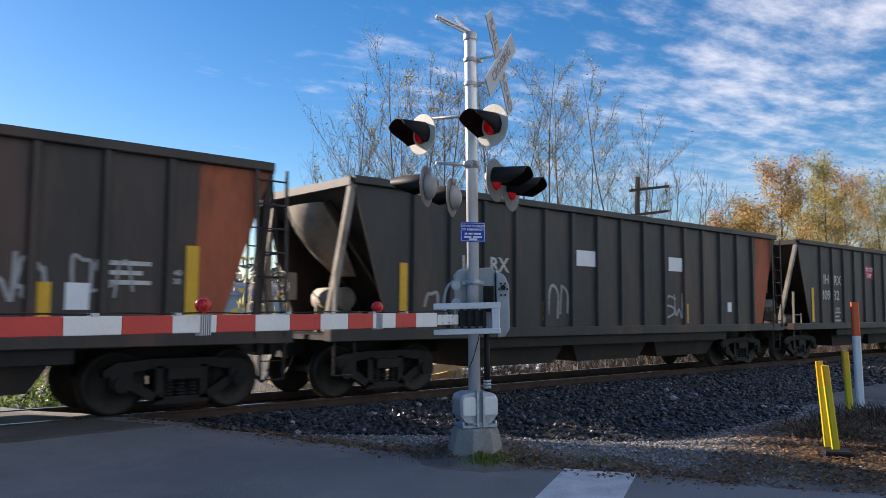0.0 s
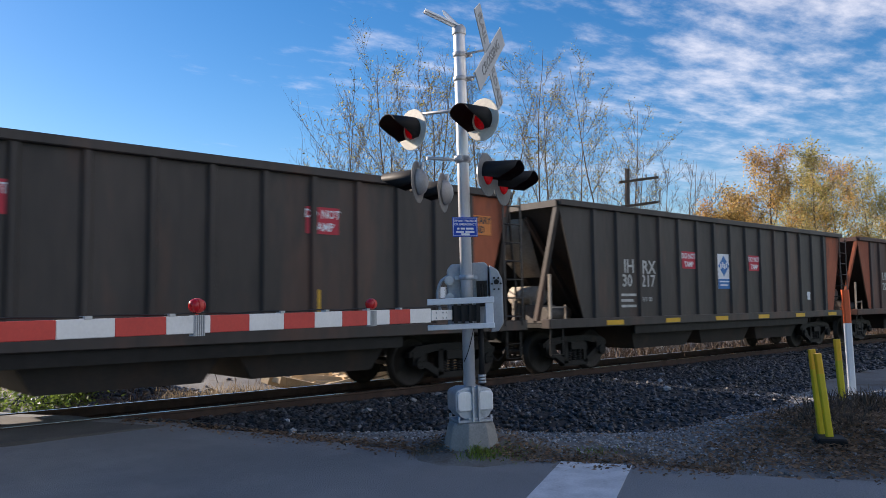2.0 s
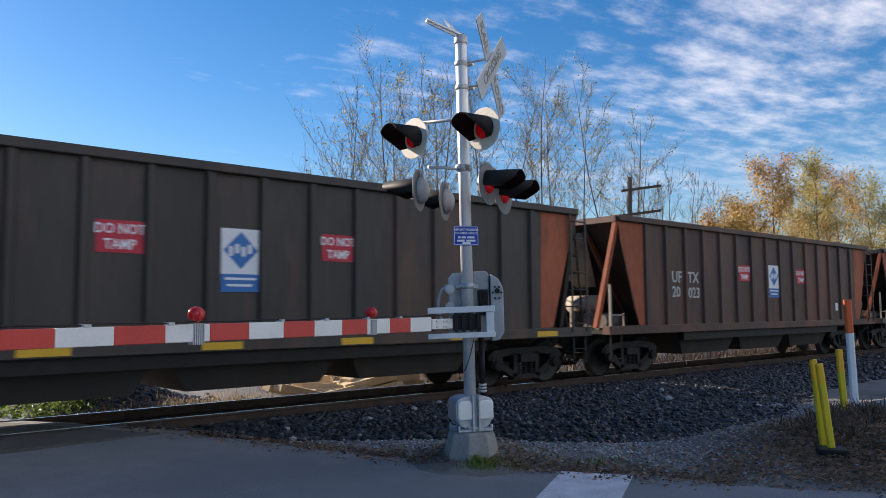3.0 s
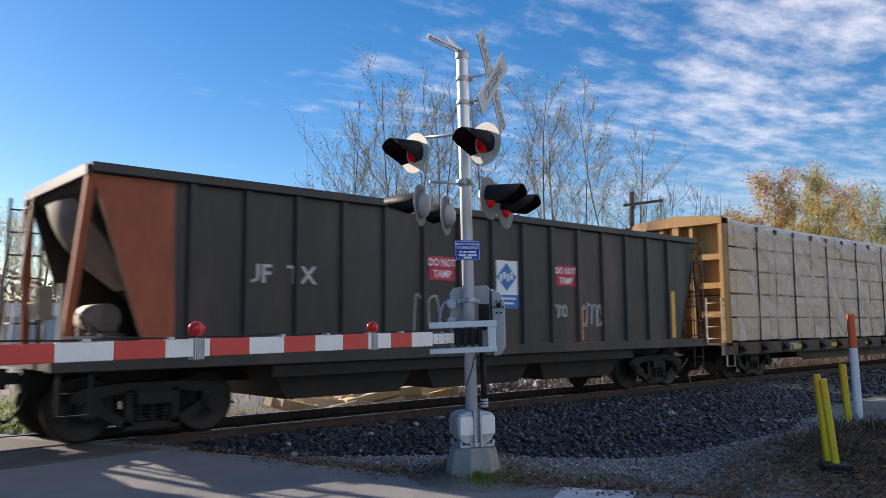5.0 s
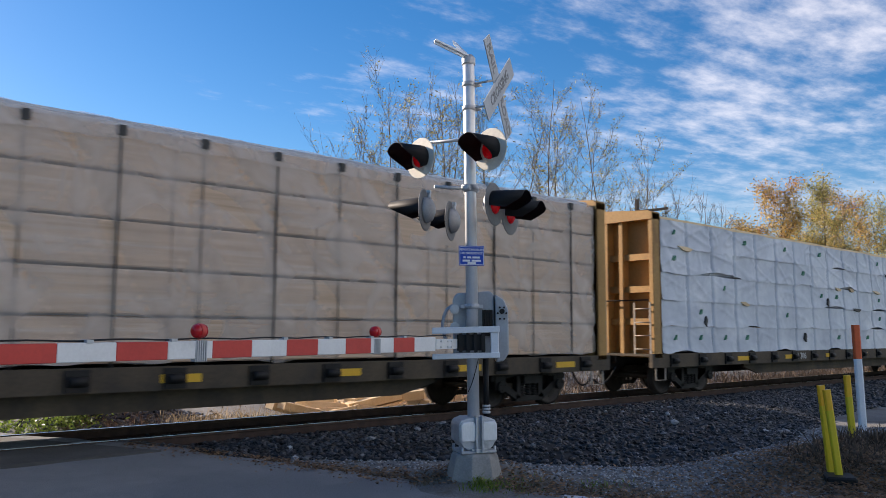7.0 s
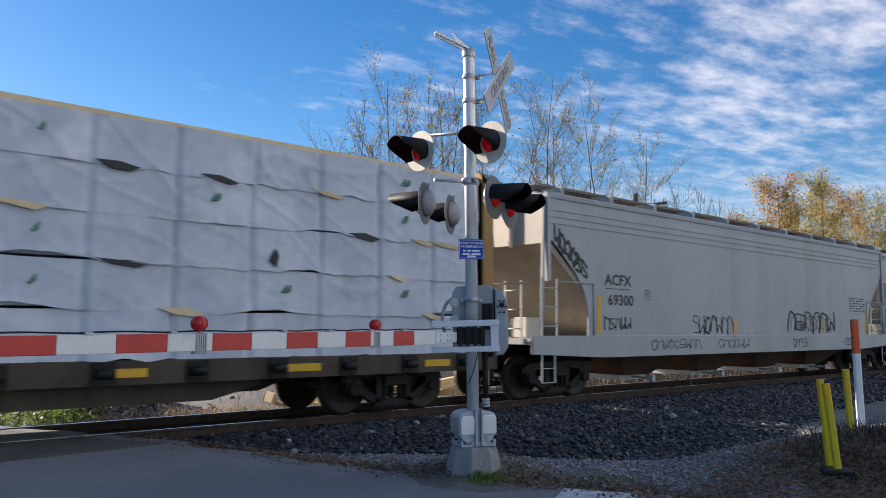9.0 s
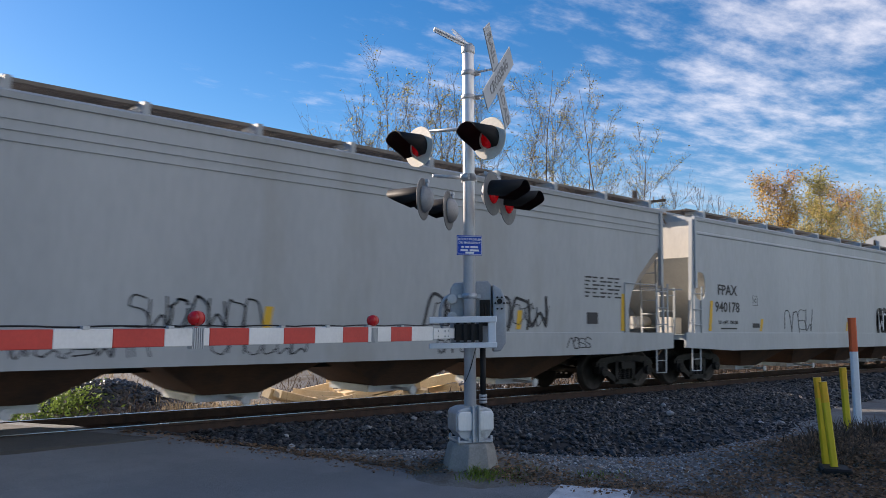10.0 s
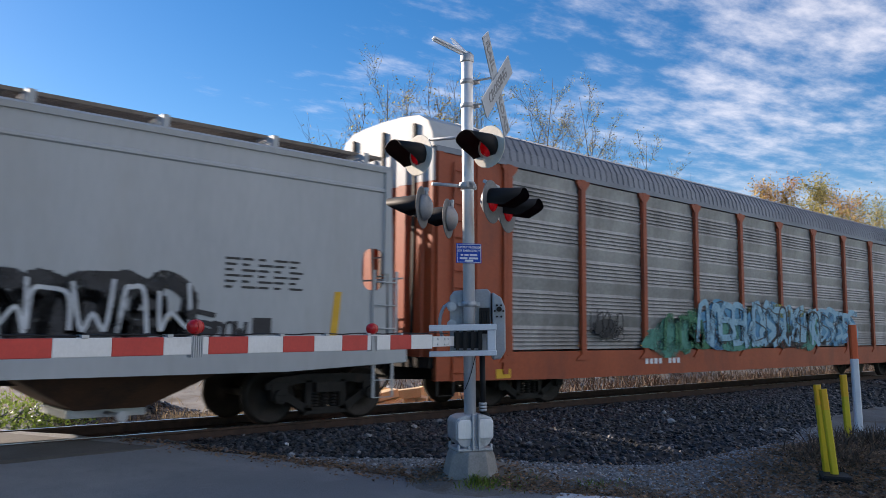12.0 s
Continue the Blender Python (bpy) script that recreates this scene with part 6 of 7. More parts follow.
    for x, z0, z1, lean in ((-7.51, 1.40, 2.25, 0.06), (-1.52, 1.40, 1.75, 0.05), (4.1, 1.42, 1.8, 0.05), (7.6, 1.40, 2.25, 0.04)) if seed == 1 else ((-8.5, 1.40, 2.2, 0.1), (-5.73, 1.40, 1.75, 0.1), (0.3, 1.42, 1.72, 0.08), (5.3, 1.42, 1.72, 0.05), (8.15, 1.40, 2.15, 0.08)):
        bm = bmesh.new()
        prism(bm, [(x - 0.07, z0), (x + 0.07, z0), (x + 0.07 + lean, z1), (x - 0.07 + lean, z1)], "y", y - 0.003, y)
        part("reflector", bm, "decalyellow", car, "yellow reflective strip")
    for t, x, z, sz in marks:
        words(car, t, x, z, y, sz, "letterdark", 1.15)
    for i, (x, z, w, h, n, mat, th, *slope) in enumerate(tags):
        tag_mark(car, "sprayed_tag", x, z, w, h, n, mat, y - 0.003 - 0.001 * i if z > 1.36 else -hw - 0.034, th, seed * 50 + i, "sprayed tag", *slope)
    # a square frame round the small mark
    cx, cz, q = (-5.6, 2.32, 0.11) if seed == 1 else (-6.03, 2.26, 0.14)
    bm = bmesh.new()
    for a, b, c, d in ((-q, q, q - 0.012, q), (-q, q, -q, -q + 0.012), (-q, -q + 0.012, -q, q), (q - 0.012, q, -q, q)):
        box(bm, cx + a, cx + b, y - 0.003, y, cz + c, cz + d)
    part("mark_frame", bm, "letterdark", car)
    for x0, x1, z0, z1, mat in slab:
        decal(car, "stencil_block", x0, x1, z0, z1, y - 0.001, mat)
    bm = bmesh.new()
    bx = 6.85
    for k in range(6):
        for q in range(5):
            a = bx - 0.62 + q * 0.27
            box(bm, a, a + 0.24 - 0.06 * ((k + q) % 3), y - 0.003, y, 2.56 - 0.085 * k, 2.595 - 0.085 * k)
    part("bars", bm, "letterdark", car, "lines of small stencilled print")
    return car


def autorack(at, label):
    """Enclosed rack car: frame posts, corrugated screens, end doors, rounded roof."""
    car = thing("autorack_car", at, label, "rack car")
    hl, hw, eave, ridge, low = 13.7, 1.50, 4.95, 5.72, 1.05
    bm = bmesh.new()
    box(bm, -hl, hl, -hw + 0.05, hw - 0.05, 0.85, low)
    part("deck", bm, "steel", car)
    for e in (-1, 1):
        # dark upright strips that draw the shaded gaps at the door edges
        for yy in (-hw + 0.5, -0.02, hw - 0.5):
            bm = bmesh.new()
            box(bm, min(e * (hl + 0.03), e * (hl + 0.075)), max(e * (hl + 0.03), e * (hl + 0.075)), yy - 0.035, yy + 0.035, 1.2, 5.45)
            part("door_lock_bar", bm, "steel", car)
    for s in (-1, 1):
        y = s * hw
        bm = bmesh.new()
        prism(bm, [(-hl + 0.1, 0.62), (-10, 0.55), (10, 0.55), (hl - 0.1, 0.62), (hl - 0.1, low + 0.08), (-hl + 0.1, low + 0.08)], "y", min(y - s * 0.08, y + s * 0.02), max(y - s * 0.08, y + s * 0.02))
        part("side_sill", bm, "orangecar", car)
        for z0, z1 in ((4.86, 4.97),):
            bm = bmesh.new()
            box(bm, -hl + 0.05, hl - 0.05, min(y - s * 0.09, y + s * 0.03), max(y - s * 0.09, y + s * 0.03), z0, z1)
            part("top_rail", bm, "roof", car)
        # solid end sections
        for e in (-1, 1):
            bm = bmesh.new()
            x0, x1 = e * (hl - 2.0), e * (hl - 0.05)
            box(bm, min(x0, x1), max(x0, x1), min(y - s * 0.06, y), max(y - s * 0.06, y), low + 0.08, 4.86)
            part("end_panel", bm, "orangecar", car)
            bm = bmesh.new()
            ladder(bm, (e * (hl - 0.75), y + s * 0.05, 0.6), (e * (hl - 0.75), y + s * 0.05, 4.7), (1, 0, 0), 0.5, 13)
            for q in (0.15, 1.15, 1.9):
                xx = e * (hl - q)
                box(bm, xx - 0.07, xx + 0.07, min(y, y + s * 0.05), max(y, y + s * 0.05), 0.7, 4.86)
            part("end_ladder", bm, "orangecar", car)
            bm = bmesh.new()
            box(bm, min(e * (hl - 2.05), e * (hl - 1.65)), max(e * (hl - 2.05), e * (hl - 1.65)), min(y, y + s * 0.03), max(y, y + s * 0.03), 0.62, 0.80)
            part("lift_pad", bm, "decalyellow", car)
        # bays of corrugated screen between posts
        bays, x0 = 10, -hl + 2.0
        bw = (2 * hl - 4.0) / bays
        for k in range(bays + 1):
            x = x0 + k * bw
            bm = bmesh.new()
            prism(bm, [(x - 0.09, y - s * 0.02), (x - 0.07, y + s * 0.055), (x + 0.07, y + s * 0.055), (x + 0.09, y - s * 0.02)], "z", low, 4.88)
            prism(bm, [(x - 0.09, low + 0.02), (x - 0.26, low - 0.12), (x + 0.26, low - 0.12), (x + 0.09, low + 0.02), (x + 0.09, low + 0.4), (x - 0.09, low + 0.4)], "y", min(y, y + s * 0.05), max(y, y + s * 0.05))
            prism(bm, [(x - 0.09, 4.66), (x - 0.22, 4.80), (x - 0.22, 4.86), (x + 0.22, 4.86), (x + 0.22, 4.80), (x + 0.09, 4.66)], "y", min(y, y + s * 0.052), max(y, y + s * 0.052))
            part("side_post", bm, "orangecar", car)
        V0, F0 = [], []
        # five bands of ridges that face the sky, each under a plain band
        rows = 90
        for j in range(rows + 1):
            z = low + 0.12 + (4.84 - low - 0.12) * j / rows
            k = j % 18
            if k < 12:
                z += 0.030 if k % 2 else 0.0
                yy = y - s * 0.050 + s * (0.036 if k % 2 == 0 else 0.0)
            else:
                yy = y - s * 0.050 + s * 0.006 * (k - 12)
            V0 += [(0.10, yy, z), (bw - 0.10, yy, z)]
        for j in range(rows):
            F0.append((2 * j, 2 * j + 1, 2 * j + 3, 2 * j + 2))
        me = mesh_from("screen", V0, F0)
        for k in range(bays):
            place("screen", me, "corr", car, "", pose(x0 + k * bw, 0, 0))
    # end doors, white above and orange below
    for e in (-1, 1):
        for y0, y1 in ((-hw, -0.02), (0.02, hw)):
            zig = [(e * (hl - 0.10), y0)]
            for i in range(6):
                dx = 0.05 if i % 2 else 0.0
                zig += [(e * (hl + dx), y0 + (y1 - y0) * (i + 0.06) / 6), (e * (hl + dx), y0 + (y1 - y0) * (i + 0.94) / 6)]
            zig.append((e * (hl - 0.10), y1))
            for name, z0, z1, mt in (("end_door", low, 4.30, "orangecar"), ("end_door_top", 4.303, 4.93, "whitecar")):
                bm = bmesh.new()
                prism(bm, zig, "z", z0, z1)
                part(name, bm, mt, car, "corrugated end door" if mt == "orangecar" else "pale upper end door")
    half = [(-hw - 0.02, eave), (-hw + 0.02, eave + 0.25), (-hw + 0.16, eave + 0.52), (-hw + 0.42, eave + 0.66), (-0.6, ridge - 0.06), (0.0, ridge - 0.04)]
    arc = half + [(-a, b) for a, b in half[-2::-1]]
    bm = bmesh.new()
    prism(bm, arc + [(hw - 0.05, eave - 0.02), (-hw + 0.05, eave - 0.02)], "x", -hl + 0.9, hl - 0.9)
    part("roof", bm, "roof", car, "grey ribbed roof")
    for e in (-1, 1):
        bm = bmesh.new()
        prism(bm, arc + [(hw - 0.05, eave - 0.02), (-hw + 0.05, eave - 0.02)], "x", min(e * (hl - 0.9), e * (hl + 0.02)), max(e * (hl - 0.9), e * (hl + 0.02)))
        part("roof_cap", bm, "whitecar", car, "white end cap of the roof")
    bm = bmesh.new()
    for k in range(120):
        x = -hl + 1.0 + k * (2 * hl - 2.0) / 119
        for a, b in zip(arc[:5], arc[1:6]):
            beam(bm, (x, a[0], a[1] + 0.012), (x, b[0], b[1] + 0.012), 0.05, 0.025, (1, 0, 0))
    part("roof_rib", bm, "roof", car)
    bm = bmesh.new()
    prism(bm, [(-hl, 0.95), (-hl, 0.6), (-9, 0.45), (9, 0.45), (hl, 0.6), (hl, 0.95)], "y", -0.4, 0.4)
    part("centre_sill", bm, "steel", car)
    stirrups(car, (-hl + 0.35, hl - 0.35), -hw, 0.35, 0.65)
    couplers(car, hl + 0.05, 0.6)
    trucks(car, (-10.6, 10.6))
    return car


# one look at the consist: front of each car at the start
PITCH = 16.45
X0 = 7.43


def on_track(x):
    return pose(x, TRACK_Y, RAIL_Z)


CARS = []
H = 7.46


def add(car, x):
    CARS.append((car, x))


hop = "black-brown open hopper car with white stencils and rusty ends"
add(open_hopper(on_track(0), "dark brown open hopper car with an orange rusty end panel", "browncar", rear="rust",
                marks=(("43-40", 5.95, 2.02, 0.12), ("4200", 5.95, 1.90, 0.12)), number=(5.35, 2.1), plain=((4.55, 4.85, 1.5, 1.85),),
                tags=((3.8, 1.9, 1.1, 0.5, 3, "tagwhite"), (5.0, 1.95, 0.8, 0.45, 3, "tagwhite"))), X0 - PITCH + H)
decal(CARS[-1][0], "reflector", 4.22, 4.38, 1.24, 1.85, -1.562, "decalyellow")
decal(CARS[-1][0], "reflector", 6.14, 6.33, 1.24, 2.42, -1.562, "decalyellow")
add(open_hopper(on_track(0), "black open hopper car with blank white plates and sprayed tags", "coalcar", rear="rust", rib0=-4.38, strips=((-6.36, 2.35), (-2.62, 1.72), (2.72, 1.72)),
                marks=(("IA", -4.79, 2.40, 0.40), ("RX", -3.97, 2.40, 0.40), ("308", -4.88, 2.03, 0.40), ("12", -3.98, 2.03, 0.40), ("210100", -4.0, 1.62, 0.15)),
                plain=((-1.60, -0.95, 2.5, 2.84), (1.95, 2.60, 2.52, 2.86), (4.75, 4.95, 1.53, 1.78)),
                tags=((-2.2, 1.72, 0.65, 0.55, 2, "tagwhite"), (2.2, 1.66, 0.75, 0.5, 2, "tagwhite"), (-5.7, 1.72, 0.3, 0.25, 1, "tagwhite"), (2.4, 1.1, 0.5, 0.1, 3, "tagwhite"))), X0 + H)
add(open_hopper(on_track(0), hop, "browncar", rear="rust", rib0=-5.03, strips=((-6.48, 2.3), (-3.19, 1.8), (2.89, 1.8)),
                marks=(("IH", -5.46, 2.57, 0.44), ("RX", -4.60, 2.56, 0.44), ("309", -5.50, 2.07, 0.44), ("32", -4.70, 2.07, 0.44), ("210200", -4.68, 1.64, 0.15)),
                number=(-4.7, 1.5), warn=((-1.92, 2.93), (3.02, 2.92)), plain=((5.55, 5.7, 1.66, 1.86),)), X0 + PITCH + H)
label_ = decal(CARS[-1][0], "end_label", 6.24, 6.92, 2.87, 3.25, -1.562, "labelorange", "orange label with dark words")
words(label_, "ROTARY", 6.58, 3.15, -1.567, 0.19, "letterdark", 0.9)
words(label_, "END", 6.56, 2.97, -1.567, 0.19, "letterdark", 0.9)
decal(CARS[-1][0], "reflector", 6.22, 6.38, 1.24, 2.27, -1.566, "decalyellow")
add(open_hopper(on_track(0), "dark brown open hopper car with yellow tape along its sill", "browncar", rear="rust", strut="browncar",
                marks=(("IH", -4.92, 2.37, 0.44), ("RX", -4.10, 2.36, 0.44), ("30", -5.0, 2.03, 0.40), ("217", -4.14, 2.03, 0.40), ("211 00", -4.2, 1.6, 0.15)),
                number=(-4.95, 1.68), rib0=-4.51, sill_tape=True, warn=((-2.28, 2.60), (1.25, 2.61)), plac=(-0.5, 2.33), plain=((4.7, 4.9, 1.55, 1.8),)), X0 + 2 * PITCH + H)
add(open_hopper(on_track(0), "rust-red stained open hopper car with rusty ends", "redcar", front="rust", rear="rust", strut="rust",
                marks=(("UF", -4.99, 2.37, 0.40), ("TX", -4.22, 2.37, 0.40), ("20", -5.03, 2.0, 0.38), ("023", -4.19, 1.98, 0.38)),
                warn=((-1.50, 2.57), (2.09, 2.56)), plac=(0.26, 2.36), plain=((4.6, 4.8, 1.5, 1.75),)), X0 + 3 * PITCH + H)
add(open_hopper(on_track(0), "black-brown open hopper car with a placard and sprayed tags", "coalcar", rear="coalcar", front="rust", strut="rust",
                marks=(("UF", -4.99, 2.37, 0.40), ("TX", -4.22, 2.37, 0.40)), rib0=-4.30, warn=((-1.24, 2.62), (2.29, 2.61)), plac=(0.46, 2.36),
                tags=((3.15, 1.78, 0.75, 0.42, 4, "tagwhite"), (2.1, 1.86, 0.4, 0.2, 3, "tagwhite"), (-1.6, 1.8, 0.6, 0.6, 2, "tagwhite"))), X0 + 4 * PITCH + H)
decal(CARS[-1][0], "reflector", -0.06, 0.10, 1.24, 1.95, -1.562, "decalyellow")
decal(CARS[-1][0], "reflector", 2.68, 2.84, 1.24, 1.95, -1.562, "decalyellow")
decal(CARS[-1][0], "reflector", 6.32, 6.48, 1.24, 2.38, -1.562, "decalyellow")
add(centerbeam(on_track(0), "tan centre-beam flat car loaded with film-wrapped lumber bundles", "film", 3, ("TTZX", -7.2)), 89.83 + 11.24)
add(centerbeam(on_track(0), "tan centre-beam flat car loaded with white-wrapped lumber bundles", "whitewrap", 8, ("856 306", -3.6)), 114.19 + 11.24)
add(covered_hopper(on_track(0), "light grey covered hopper car with black sprayed lettering", "greycar", "endpale", 1,
                   (("ACFX", -6.76, 2.60, 0.34), ("69300", -6.66, 2.15, 0.34), ("C", -5.6, 2.32, 0.13)),
                   ((-8.45, 3.12, 1.1, 0.32, 6, "lineblack", 0.06, -0.75), (-6.8, 1.62, 1.0, 0.26, 5, "lineblack", 0.03), (-2.6, 1.62, 2.0, 0.40, 7, "lineblack", 0.028),
                    (3.3, 1.74, 3.4, 0.56, 6, "lineblack", 0.05), (3.4, 1.70, 3.2, 0.40, 9, "lineblack", 0.022), (2.4, 1.12, 1.0, 0.24, 5, "lineblack", 0.026), (-4.4, 1.14, 2.2, 0.20, 9, "lineblack", 0.02), (-1.6, 1.14, 1.6, 0.2, 6, "lineblack", 0.02), (6.0, 1.14, 0.8, 0.2, 4, "lineblack", 0.022)),
                   ((6.3, 6.68, 1.55, 1.80, "tagblack"), (-7.22, -6.32, 2.405, 2.42, "letterdark"))), 138.15 + 9.23)
add(covered_hopper(on_track(0), "pale grey covered hopper car with sprayed pieces along its side", "whitecar", "endpale", 2,
                   (("FPAX", -7.58, 2.49, 0.38), ("940178", -7.58, 2.03, 0.38), ("LD LMT 198100", -7.55, 1.63, 0.135), ("C", -6.03, 2.26, 0.16)),
                   ((-3.3, 1.72, 1.9, 0.6, 4, "lineblack", 0.025), (4.35, 1.78, 2.7, 0.66, 5, "fogblack", 0.26), (4.35, 1.70, 2.7, 0.5, 7, "fogblack", 0.14), (4.4, 1.78, 2.6, 0.60, 5, "linewhite", 0.05), (6.15, 1.5, 0.9, 0.25, 5, "lineblack", 0.05), (5.9, 1.62, 0.35, 0.3, 1, "lineblack", 0.06)),
                   ((6.7, 7.02, 1.46, 1.70, "tagblack"), (-7.95, -7.1, 1.45, 1.49, "letterdark"), (-6.2, -5.8, 1.5, 1.62, "tagblack"))), 158.10 + 9.23)
rack = autorack(on_track(0), "orange enclosed auto rack car with ribbed grey side screens")
add(rack, 177.62 + 13.7)
for k, (x, z, w, h, mt) in enumerate(((-6.0, 1.35, 2.4, 0.8, "fogteal"), (-5.0, 1.60, 2.4, 1.1, "foggreen"), (-5.6, 1.45, 3.0, 0.9, "fogteal"), (-3.4, 1.75, 2.6, 1.3, "fogblue"), (-2.4, 1.5, 3.0, 1.0, "fogteal"), (-0.8, 1.75, 3.2, 1.3, "fogblue"), (1.4, 1.65, 2.6, 1.2, "fogteal"), (1.2, 1.95, 2.0, 0.7, "fogblue"), (3.8, 1.75, 3.2, 1.2, "fogblue"), (-0.2, 2.2, 4.5, 0.4, "fogyellow"), (0.4, 1.35, 2.4, 0.5, "fogblack"), (-8.5, 1.62, 1.1, 0.45, "fogblack"))):
    spray_cloud(rack, x, z, w, h, mt, -1.557 - 0.0012 * k, 30 + k)
for x, z, w, h, n, mt, th, sd in ((-3.3, 1.8, 3.0, 0.95, 5, "fogcyan", 0.16, 4), (-3.2, 1.8, 3.2, 1.0, 4, "lineblack", 0.04, 5), (-0.3, 1.8, 3.2, 1.0, 5, "fogcyan", 0.18, 6), (-0.4, 1.8, 3.0, 1.0, 4, "lineblack", 0.045, 7),
                                  (-5.4, 1.55, 1.8, 0.7, 3, "foggreen", 0.14, 8), (-8.6, 1.75, 1.2, 0.45, 5, "lineblack", 0.035, 9), (-8.4, 1.5, 0.9, 0.3, 4, "lineblack", 0.03, 12), (3.6, 1.8, 3.6, 0.9, 6, "fogcyan", 0.14, 10), (1.7, 1.75, 1.8, 0.8, 3, "fogcyan", 0.14, 11), (2.0, 1.7, 2.4, 0.9, 3, "lineblack", 0.04, 13)):
    tag_mark(rack, "sprayed_piece", x, z, w, h, n, mt, -1.573 - 0.0035 * (sd % 5), th, sd, "sprayed piece in green and blue")
bm = bmesh.new()
for k in range(7):
    box(bm, -7.05 + 0.19 * k + (0.22 if k > 3 else 0), -6.93 + 0.19 * k + (0.22 if k > 3 else 0), -1.528, -1.522, 0.80, 0.93)
part("bars", bm, "signwhite", rack)

# ---- trees, brush, clutter ----
def limb(V, F, p, d, length, r0, r1, segs, wob, r):
    """A bent, tapered limb as a three- to five-sided tube; returns its points."""
    n = 5 if r0 > 0.06 else 3
    pts, q, dd = [], Vector(p), Vector(d).normalized()
    rings = []
    for i in range(segs + 1):
        t = i / segs
        rad = r0 + (r1 - r0) * t
        a = dd.orthogonal().normalized()
        b = dd.cross(a)
        base = len(V)
        for k in range(n):
            w = 2 * math.pi * k / n
            c = q + (a * math.cos(w) + b * math.sin(w)) * rad
            V.append((c.x, c.y, c.z))
        rings.append(base)
        pts.append((q.copy(), dd.copy(), rad))
        q = q + dd * (length / segs)
        dd = (dd + Vector((r.uniform(-wob, wob), r.uniform(-wob, wob), r.uniform(-wob * 0.5, wob) + 0.02))).normalized()
    for a, b in zip(rings, rings[1:]):
        for k in range(n):
            F.append((a + k, a + (k + 1) % n, b + (k + 1) % n, b + k))
    return pts


def leaf_quad(V, F, c, s, r):
    a = Vector((r.uniform(-1, 1), r.uniform(-1, 1), r.uniform(-1, 1))).normalized()
    b = a.orthogonal().normalized() * s * 0.55
    a = a * s
    base = len(V)
    for q in (c - a, c + b * 0.9, c + a, c - b * 0.9):
        V.append((q.x, q.y, q.z))
    F.append((base, base + 1, base + 2, base + 3))


def tree(x, y, height, spread, seed, leaves, leaf, mat, label, trunk_r=0.16, limbs=11, clump=0.0, twist=0.16, first=0.28, fork=3, rise=(0.55, 1.5)):
    r = random.Random(seed)
    z0 = ground_z(x, y)
    tr = thing("tree", pose(x, y, z0 - 0.1), label, "tree", "trees behind the track")
    V, F, LV, LF, tips = [], [], [], [], []
    trunk = limb(V, F, (0, 0, 0), (r.uniform(-0.06, 0.06), r.uniform(-0.05, 0.05), 1), height, trunk_r, 0.010, 14, 0.055, r)
    for k in range(limbs):
        t = first + (0.94 - first) * (k + r.random() * 0.7) / limbs
        i = min(int(t * 14), 13)
        q, dd, rad = trunk[i]
        az = k * 2.4 + r.uniform(-0.5, 0.5)
        up = r.uniform(*rise)
        d1 = Vector((math.cos(az), math.sin(az), up))
        ln = spread * (1.15 - 0.75 * t) * r.uniform(0.75, 1.2)
        l1 = limb(V, F, q, d1, ln, rad * 0.48, 0.008, 8, twist, r)
        for j in range(2, 9):
            q2, d2, r2 = l1[min(j, 8)]
            for e in range(fork):
                d3 = (d2 + Vector((r.uniform(-0.9, 0.9), r.uniform(-0.9, 0.9), r.uniform(-0.1, 0.8)))).normalized()
                l2 = limb(V, F, q2, d3, ln * r.uniform(0.18, 0.42), max(r2 * 0.45, 0.007), 0.004, 4, twist * 1.3, r)
                for q4, d4, r4 in l2[1:]:
                    tips.append(q4)
                    if r.random() < 0.85:
                        d5 = (d4 + Vector((r.uniform(-1, 1), r.uniform(-1, 1), r.uniform(-0.2, 0.7)))).normalized()
                        l3 = limb(V, F, q4, d5, ln * r.uniform(0.08, 0.2), 0.005, 0.003, 2, twist, r)
                        tips.append(l3[-1][0])
    place("trunk", mesh_from("trunk", V, F, True), "bark", tr, "bare grey-brown trunk and branches")
    for k in range(leaves):
        c = r.choice(tips) + Vector((r.gauss(0, 1), r.gauss(0, 1), r.gauss(0, 0.8))) * (0.12 + clump)
        leaf_quad(LV, LF, c, leaf * r.uniform(0.6, 1.3), r)
    if leaves:
        place("crown", mesh_from("crown", LV, LF), mat, tr, "thin scattered autumn leaves" if leaves < 2500 else "dense autumn leaves")
    return tr


LEAN = "slender nearly bare tree with a few yellow-green leaves"
GOLD = "autumn tree with golden brown leaves"
BARE = "thin leafless tree with bare grey branches"
for k, (a, Y, h, sp, lv) in enumerate(((19.4, 29, 7.0, 4.8, 300), (21.4, 30, 10.2, 5.4, 520), (24.2, 31, 13.4, 6.0, 1000), (24.6, 30, 12.0, 5.6, 800), (26.6, 30, 13.2, 5.8, 900), (28.3, 32, 14.0, 5.2, 800), (29.4, 30, 13.6, 5.0, 800), (33.0, 32, 12.8, 4.8, 700),
                                       (34.6, 30, 15.0, 5.4, 1100), (37.6, 32, 13.6, 4.8, 800), (39.8, 31, 13.4, 4.8, 800), (42.1, 31, 15.8, 5.4, 1100), (43.8, 30, 13.2, 4.8, 700), (47.6, 32, 11.8, 3.8, 300), (26.4, 33, 10.5, 4.2, 500))):
    tree(a, Y, h + 0.9, sp, 20 + k, lv, 0.085, "leafolive", LEAN, 0.085, 14, fork=2, rise=(0.6, 1.5))
